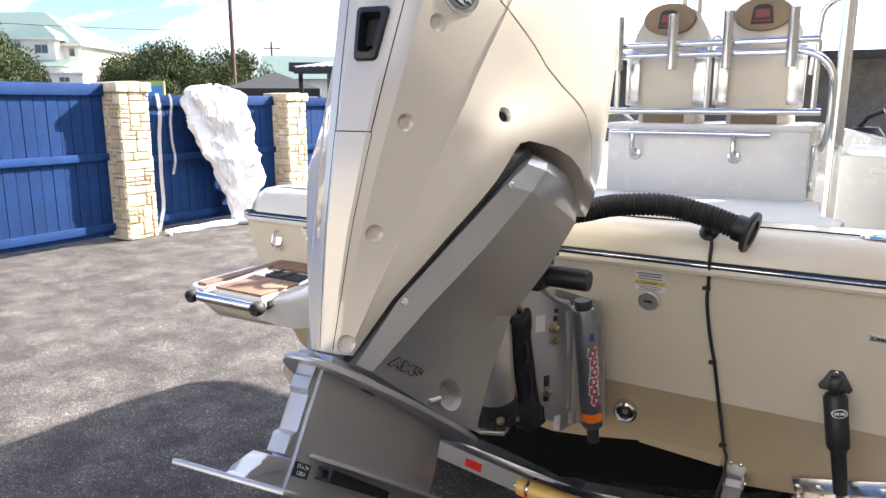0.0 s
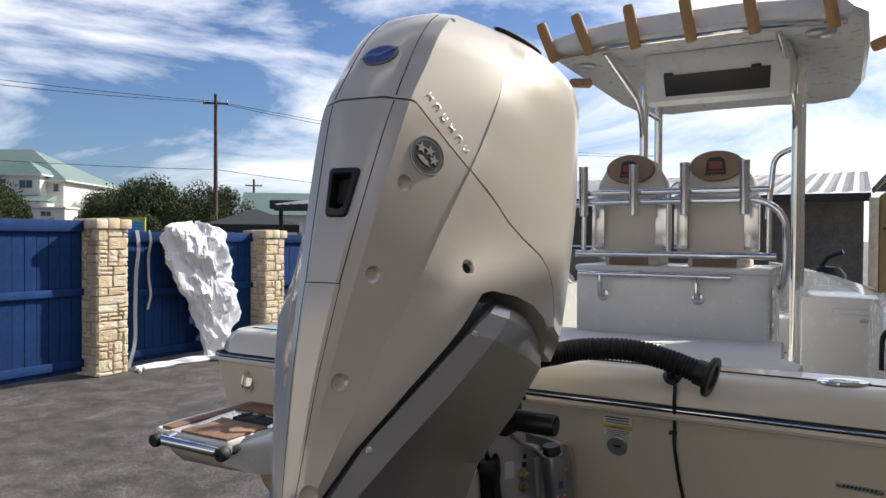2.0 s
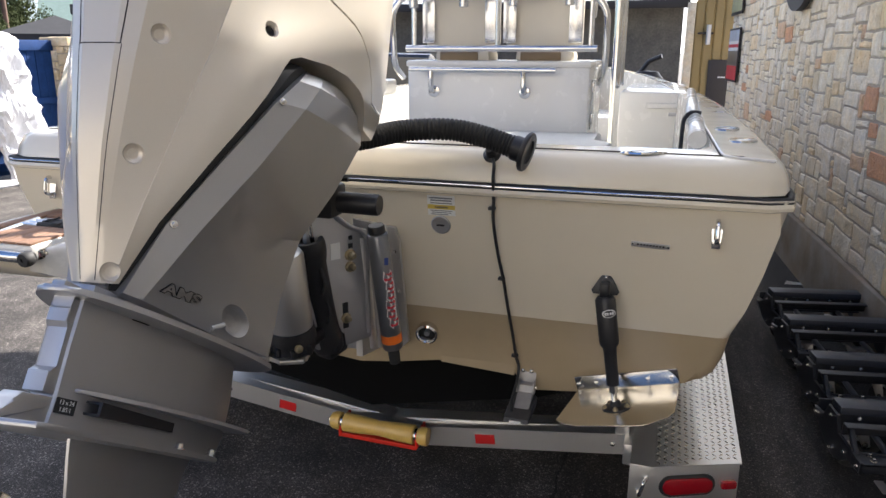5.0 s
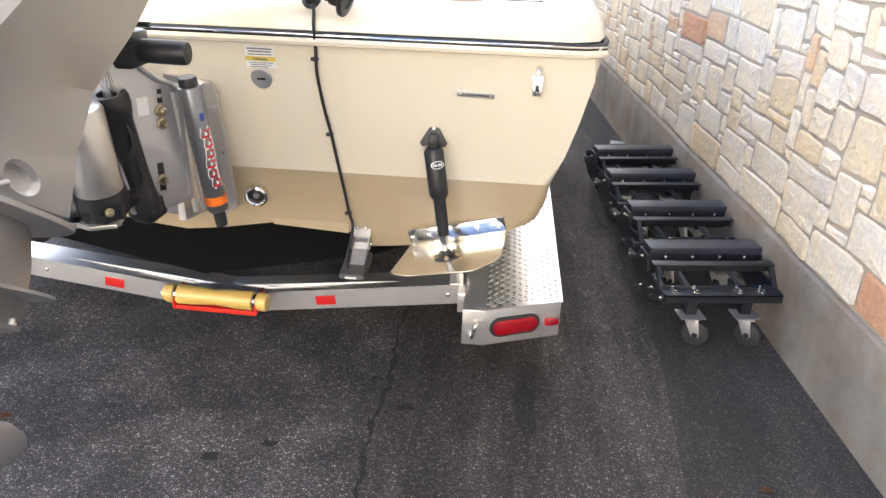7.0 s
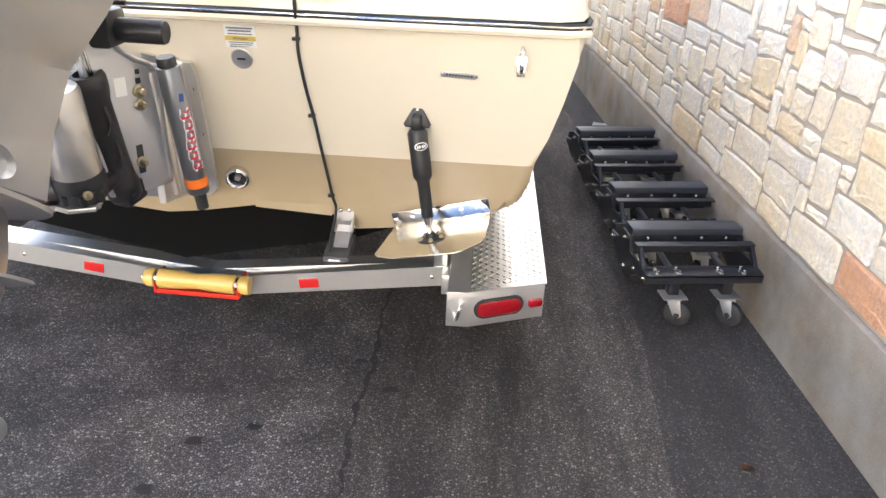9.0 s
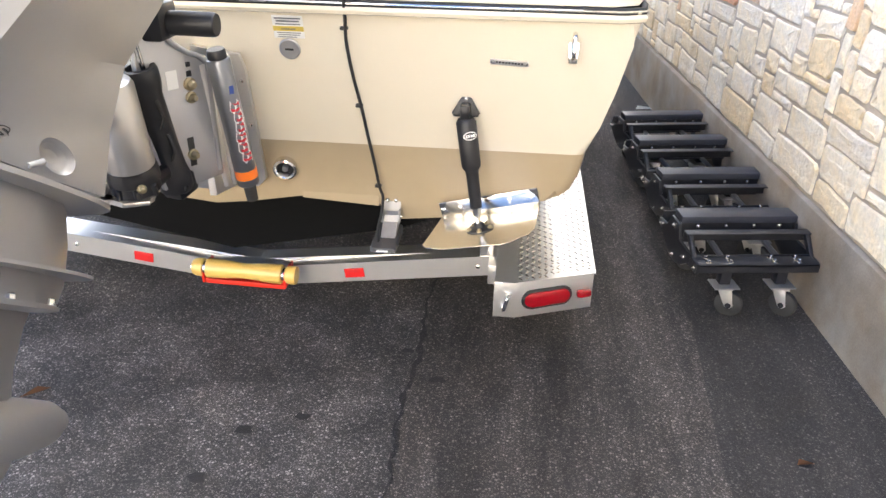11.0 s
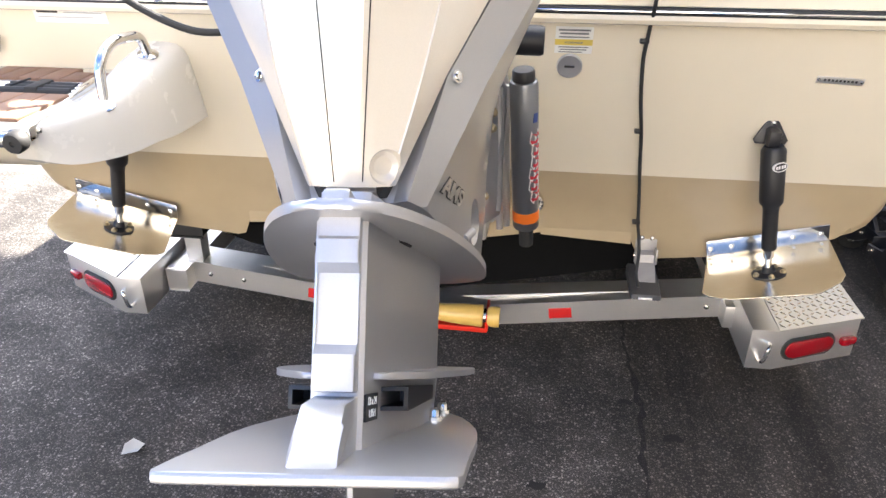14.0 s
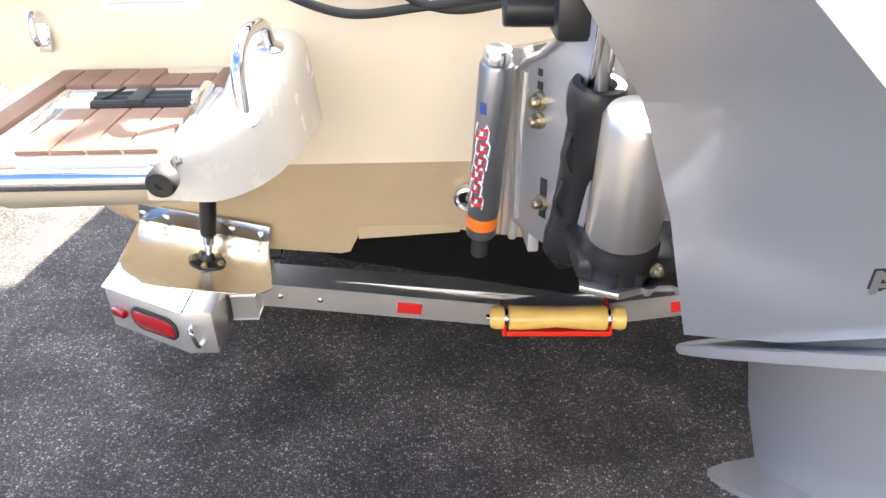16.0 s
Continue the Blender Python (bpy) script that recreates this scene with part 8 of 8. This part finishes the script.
FAR_AHEAD, FAR_SIDE = Vector((-0.5305, 0.8477, 0)), Vector((0.8477, 0.5305, 0))


def far_spot(side, ahead):
    p = EYE0 + FAR_SIDE * side + FAR_AHEAD * ahead
    return Vector((p.x, p.y, 0))


house = thing("house", Matrix.Translation(far_spot(-3.4, 90)) @ pose(0, 0, 0, 0, 0, 32.04), "white two-storey house with a green hipped metal roof", "house")
for x0, x1, y0, y1, z1 in ((-68, -41.0, 2.0, 18.0, 8.5), (-49.2, -42.9, 0.0, 2.1, 8.95), (-49.0, -41.2, -1.7, 0.1, 5.7), (-47.0, -37.5, -5.0, -1.8, 4.75)):
    bm = BM()
    box(bm, (x0, y0, 0), (x1, y1, z1), 0.03)
    part("wall", bm, STUCCO, house)


def hip_roof(x0, x1, y0, y1, z0, z1, inset):
    """Four slopes with standing seams and a fascia board."""
    bm = BM()
    box(bm, (x0, y0, z0 - 0.22), (x1, y1, z0), 0.02)
    part("fascia", bm, STUCCO, house)
    bm = BM()
    b_ = [bm.verts.new(p) for p in ((x0, y0, z0 + 0.004), (x1, y0, z0 + 0.004), (x1, y1, z0 + 0.004), (x0, y1, z0 + 0.004))]
    r_ = [bm.verts.new(p) for p in ((x0 + inset, (y0 + y1) / 2, z1), (x1 - inset, (y0 + y1) / 2, z1))]
    for f in ((b_[0], b_[1], r_[1], r_[0]), (b_[1], b_[2], r_[1]), (b_[2], b_[3], r_[0], r_[1]), (b_[3], b_[0], r_[0]), b_[::-1]):
        bm.faces.new(f)
    part("roof", bm, GREEN_ROOF, house, "faded green metal roof", 0)


hip_roof(-69, -40.3, 1.2, 18.8, 8.6, 13.3, 8.6)
hip_roof(-49.9, -42.3, -0.7, 5.0, 9.15, 11.0, 3.0)
bm = BM()
prism(bm, [(-2.5, 5.75), (0.05, 6.6), (0.05, 5.75)], -49.4, -40.9, "x", None)
part("roof", bm, GREEN_ROOF, house, "faded green metal roof", 0)
bm = BM()
box(bm, (-47.2, -5.2, 4.76), (-37.3, -1.7, 4.98), 0.02)
part("parapet", bm, STUCCO, house)


def house_window(x, y, z, w, h, panes):
    bm = BM()
    box(bm, (x - w / 2 - 0.1, y - 0.06, z - h / 2 - 0.1), (x + w / 2 + 0.1, y + 0.02, z + h / 2 + 0.1), 0.01)
    o = part("window", bm, STUCCO, house)
    for k in range(panes):
        bm = BM()
        a = x - w / 2 + w * k / panes
        box(bm, (a + 0.04, y - 0.09, z - h / 2), (a + w / panes - 0.04, y - 0.05, z + h / 2))
        part("pane", bm, GLASS_DARK, o)


for x, y, z, w, h, n in ((-47.75, 0.0, 8.05, 1.7, 0.95, 2), (-44.55, 0.0, 7.9, 1.6, 0.95, 2), (-41.9, 2.0, 7.6, 0.7, 0.9, 1), (-54.0, 2.0, 7.2, 1.7, 1.0, 2), (-58.5, 2.0, 7.2, 1.7, 1.0, 2),
                         (-47.6, -1.7, 5.05, 1.6, 0.5, 3), (-45.0, -5.0, 4.2, 1.2, 0.5, 2), (-42.4, -5.0, 4.2, 1.2, 0.5, 2), (-39.6, -5.0, 4.15, 1.2, 0.5, 2)):
    house_window(x, y, z, w, h, n)


def tree(seed, height, spread):
    r_ = random.Random(seed)
    t = thing("oak_tree", pose(0, 0, 0), "dark green live oak with a broad uneven crown", "tree", "far oaks")
    bm = BM()
    tube(bm, [(0, 0, 0), (0.1, 0.05, height * 0.25), (0.0, 0.2, height * 0.45)], 0.3, 8, [0.34, 0.24, 0.18])
    limbs = []
    for k in range(7):
        an = 2 * math.pi * k / 7 + r_.uniform(-0.3, 0.3)
        e = Vector((math.cos(an) * spread * r_.uniform(0.45, 0.7), math.sin(an) * spread * r_.uniform(0.45, 0.7), height * r_.uniform(0.5, 0.85)))
        tube(bm, [(0, 0.1, height * 0.3), tuple(e * 0.5 + Vector((0, 0, height * 0.2))), tuple(e)], 0.1, 6, [0.14, 0.09, 0.04])
        limbs.append(e)
    part("trunk", bm, BARK, t)
    verts, faces = [], []
    centres = limbs + [Vector((r_.uniform(-0.5, 0.5) * spread, r_.uniform(-0.5, 0.5) * spread, height * r_.uniform(0.55, 0.95))) for _ in range(9)]
    for c in centres:
        rr = spread * r_.uniform(0.26, 0.42)
        for _ in range(1000):
            d = Vector((r_.gauss(0, 1), r_.gauss(0, 1), r_.gauss(0, 0.75))).normalized() * rr * r_.uniform(0.25, 1.0) ** 0.6
            p = c + d
            s = r_.uniform(0.03, 0.085)
            q = Euler((r_.uniform(0, 6.3), r_.uniform(0, 6.3), r_.uniform(0, 6.3))).to_matrix()
            i = len(verts)
            verts += [p + q @ Vector(v) * s for v in ((-1, -0.5, 0), (0.2, -0.7, 0.15), (1, 0.2, 0), (-0.1, 0.8, -0.15))]
            faces += [(i, i + 1, i + 2), (i, i + 2, i + 3)]
    me = bpy.data.meshes.new("crown")
    me.from_pydata([tuple(v) for v in verts], [], faces)
    me.materials.append(LEAF)
    o = new("crown", me)
    o.parent = t
    return t


kinds = [tree(1, 4.3, 2.8), tree(2, 4.7, 3.1), tree(3, 3.6, 2.4)]
# how far to the side at ninety metres, the top there, the tree's own distance, its kind
spots = [(-51.2, 9.7, 62, 0), (-48.9, 7.2, 58, 2), (-37.4, 8.4, 100, 1), (-54.0, 9.3, 64, 1), (-46.6, 4.3, 66, 2), (-42.8, 4.4, 70, 2), (-39.0, 4.1, 66, 2), (-40.2, 7.3, 100, 2), (-34.6, 8.0, 98, 0),
         (-31.2, 7.5, 58, 1), (-33.4, 7.2, 66, 2), (-35.6, 6.8, 70, 0), (-28.6, 7.0, 62, 0), (-26.2, 7.0, 60, 2), (-23.4, 6.9, 64, 1), (-21.6, 6.0, 66, 2), (-58.0, 9.2, 60, 0), (-63.0, 8.6, 60, 1), (-32.8, 5.6, 50, 2), (-24.8, 5.0, 50, 2)]
for i, (side, top_z, dist, k) in enumerate(spots):
    p = far_spot((side - 1.7) * dist / 90, dist)
    s = (1.75 + (top_z - 2.05) * dist / 90 + 0.2) / (5.7, 6.3, 4.9)[k]
    m = pose(p.x, p.y, -0.2, 0, 0, 57 * i) @ Matrix.Scale(s, 4)
    if i < 3:
        kinds[[0, 2, 1][i]].matrix_world = m
    else:
        copy_thing(kinds[k], m)


# printed banner beyond the fence
bn = thing("banner", Matrix.Translation(far_spot(-4.93, 12.3)) @ pose(0, 0, 0, 0, 0, 32), "yellow-green and blue printed banner beyond the blue fence", "banner")
bm = BM()
box(bm, (-0.36, -0.02, 0.0), (0.36, 0.02, 2.05), 0.004)
part("backing", bm, material("yellow-green banner print", (0.36, 0.38, 0.08), 0.5, stain=0.2, stain_scale=8), bn)
bm = BM()
box(bm, (0.0, -0.026, 1.45), (0.33, -0.02, 1.98), 0.001)
part("blue_panel", bm, material("bright blue banner print", (0.05, 0.28, 0.58), 0.5, stain=0.2, stain_scale=8), bn)
bm = BM()
box(bm, (-0.30, -0.026, 1.90), (-0.05, -0.02, 1.95), 0.001)
part("pale_stripe", bm, WHITE_PRINT, bn)


def utility_pole(x, y, height, arm):
    t = thing("utility_pole", pose(x, y, 0, 0, 0, 40), "weathered wooden utility pole with a cross arm", "pole", "utility poles")
    bm = BM()
    tube(bm, [(0, 0, 0), (0, 0, height)], 0.16, 12, [0.20, 0.13])
    part("shaft", bm, POLE_WOOD, t)
    if arm:
        bm = BM()
        box(bm, (-1.0, -0.06, height - 0.85), (1.0, 0.06, height - 0.70), 0.01)
        part("cross_arm", bm, POLE_WOOD, t)
        for xx in (-0.9, -0.45, 0.45, 0.9):
            bm = BM()
            lathe(bm, [(0.0, 0), (0.05, 0), (0.06, 0.1), (0.03, 0.18), (0.0, 0.19)], pose(xx, 0, height - 0.70), 8)
            part("insulator", bm, GREY_CAST, t)


utility_pole(-45.0, 40.0, 13.4, True)
utility_pole(-62.5, 62.0, 8.6, True)
for dz, sag in ((12.8, 1.0), (12.7, 1.3), (7.2, 0.9)):
    t = thing("overhead_wire", pose(-45, 40, 0), "thin dark overhead wire", "wire", "overhead wires")
    bm = BM()
    for e in (Vector((-16.0, -46.0, 1.2)), Vector((26.0, 42.0, -1.5))):
        pts = []
        for k in range(13):
            f = k / 12
            p = e * f
            pts.append((p.x, p.y, dz + p.z - sag * 4 * f * (1 - f)))
        tube(bm, pts, 0.022, 5)
    part("line", bm, DARK_TRIM, t)

t = thing("canopy_tent", pose(-18.2, 17.4, 0, 0, 0, 40), "black pop-up canopy tent beyond the fence", "tent")
bm = BM()
b_ = [bm.verts.new(p) for p in ((-1.6, -1.6, 2.15), (1.6, -1.6, 2.15), (1.6, 1.6, 2.15), (-1.6, 1.6, 2.15))]
c_ = bm.verts.new((0, 0, 2.75))
d_ = [bm.verts.new((v.co.x, v.co.y, 1.9)) for v in b_]
for i in range(4):
    bm.faces.new((b_[i], b_[(i + 1) % 4], c_))
    bm.faces.new((b_[i], b_[(i + 1) % 4], d_[(i + 1) % 4], d_[i]))
part("roof", bm, CANVAS_BLACK, t, "", 0)
for x in (-1.55, 1.55):
    for y in (-1.55, 1.55):
        bm = BM()
        tube(bm, [(x, y, 0), (x, y, 2.1)], 0.03, 8)
        part("leg", bm, DARK_TRIM, t)
t = thing("dark_awning", pose(-13.2, 15.2, 0, 0, 0, 35), "dark flat awning on posts beyond the fence", "awning")
bm = BM()
box(bm, (-1.5, -1.0, 2.55), (1.5, 1.0, 2.80), 0.02)
part("roof", bm, DARK_TRIM, t)
for x in (-1.3, 1.3):
    bm = BM()
    box(bm, (x - 0.06, -0.06, 0), (x + 0.06, 0.06, 2.56), 0.01)
    part("post", bm, DARK_TRIM, t)
hill = thing("far_house", pose(-52, 62, 0, 0, 0, 40), "far pale house with a green roof behind the trees", "house")
bm = BM()
box(bm, (-8, -4, 0), (8, 4, 4.0))
part("wall", bm, STUCCO, hill)
bm = BM()
prism(bm, [(-4.6, 4.0), (4.6, 4.0), (0, 6.6)], -8.6, 8.6, "x", None)
part("roof", bm, GREEN_ROOF, hill, "", 0)
# low hedge line that closes the view under the trees
hedge = BM()
verts, faces = [], []
r_ = random.Random(4)
for k in range(5200):
    az = radians(30 + 50 * r_.random())
    dist = 38 + 4 * r_.random()
    p = EYE0 + Vector((-math.sin(az) * dist, math.cos(az) * dist, 0))
    z = 2.3 * r_.random() ** 0.8 * (0.8 + 0.3 * math.sin(az * 40))
    s = r_.uniform(0.12, 0.28)
    q = Euler((r_.uniform(0, 6.3), r_.uniform(0, 6.3), r_.uniform(0, 6.3))).to_matrix()
    i = len(verts)
    verts += [Vector((p.x, p.y, z)) + q @ Vector(v) * s for v in ((-1, -0.5, 0), (0.2, -0.7, 0.15), (1, 0.2, 0), (-0.1, 0.8, -0.15))]
    faces += [(i, i + 1, i + 2), (i, i + 2, i + 3)]
hedge.free()
me = bpy.data.meshes.new("hedge")
me.from_pydata([tuple(v) for v in verts], [], faces)
me.materials.append(LEAF)
tagged(new("hedge", me), "dark green hedge under the far trees", "hedge", kind="stuff")

# ---- stones of the shop wall ----
def warped(u, z):
    """Joints wander a little from the straight courses."""
    k = noise.noise_vector(Vector((u * 2.3, z * 3.1, 4.0)))
    q = noise.noise_vector(Vector((u * 6.5, z * 8.0, 9.0)))
    return u + 0.030 * k.x + 0.010 * q.x, z + 0.020 * k.y + 0.009 * q.y


rest_v, rest_f = [], []
count = 0
WH = 4.72 - LEDGE
rs = random.Random(21)
for u0, z0, w, h in ashlar(WALL_U1 - WALL_U0, WH, 0.076, 0.051, 17, SIZES):
    u, z = WALL_U0 + u0 + w / 2, LEDGE + z0 + h / 2
    if z + h / 2 > parapet(u) - 0.03:
        continue
    verts, faces = split_stone(WALL_U0 + u0, LEDGE + z0, w, h, rs, warped)
    if -0.95 < u < 3.0 and z < 1.62 and count < 300:
        me = bpy.data.meshes.new("stone")
        me.from_pydata([(x - u, y, zz - z) for x, y, zz in verts], [], faces)
        me.materials.append(STONE)
        st = new("stone", me)
        st.parent = wall_east
        st.matrix_basis = WALL_M @ Matrix.Translation((u, 0, z))
        count += 1
    else:
        i = len(rest_v)
        rest_v += [tuple(WALL_M @ Vector(v)) for v in verts]
        rest_f += [tuple(i + k for k in f) for f in faces]
me = bpy.data.meshes.new("stone_rows")
me.from_pydata(rest_v, [], rest_f)
me.materials.append(STONE_FAR)
o = new("stone_rows", me)
o.parent = wall_east
o["kind"] = "stuff"
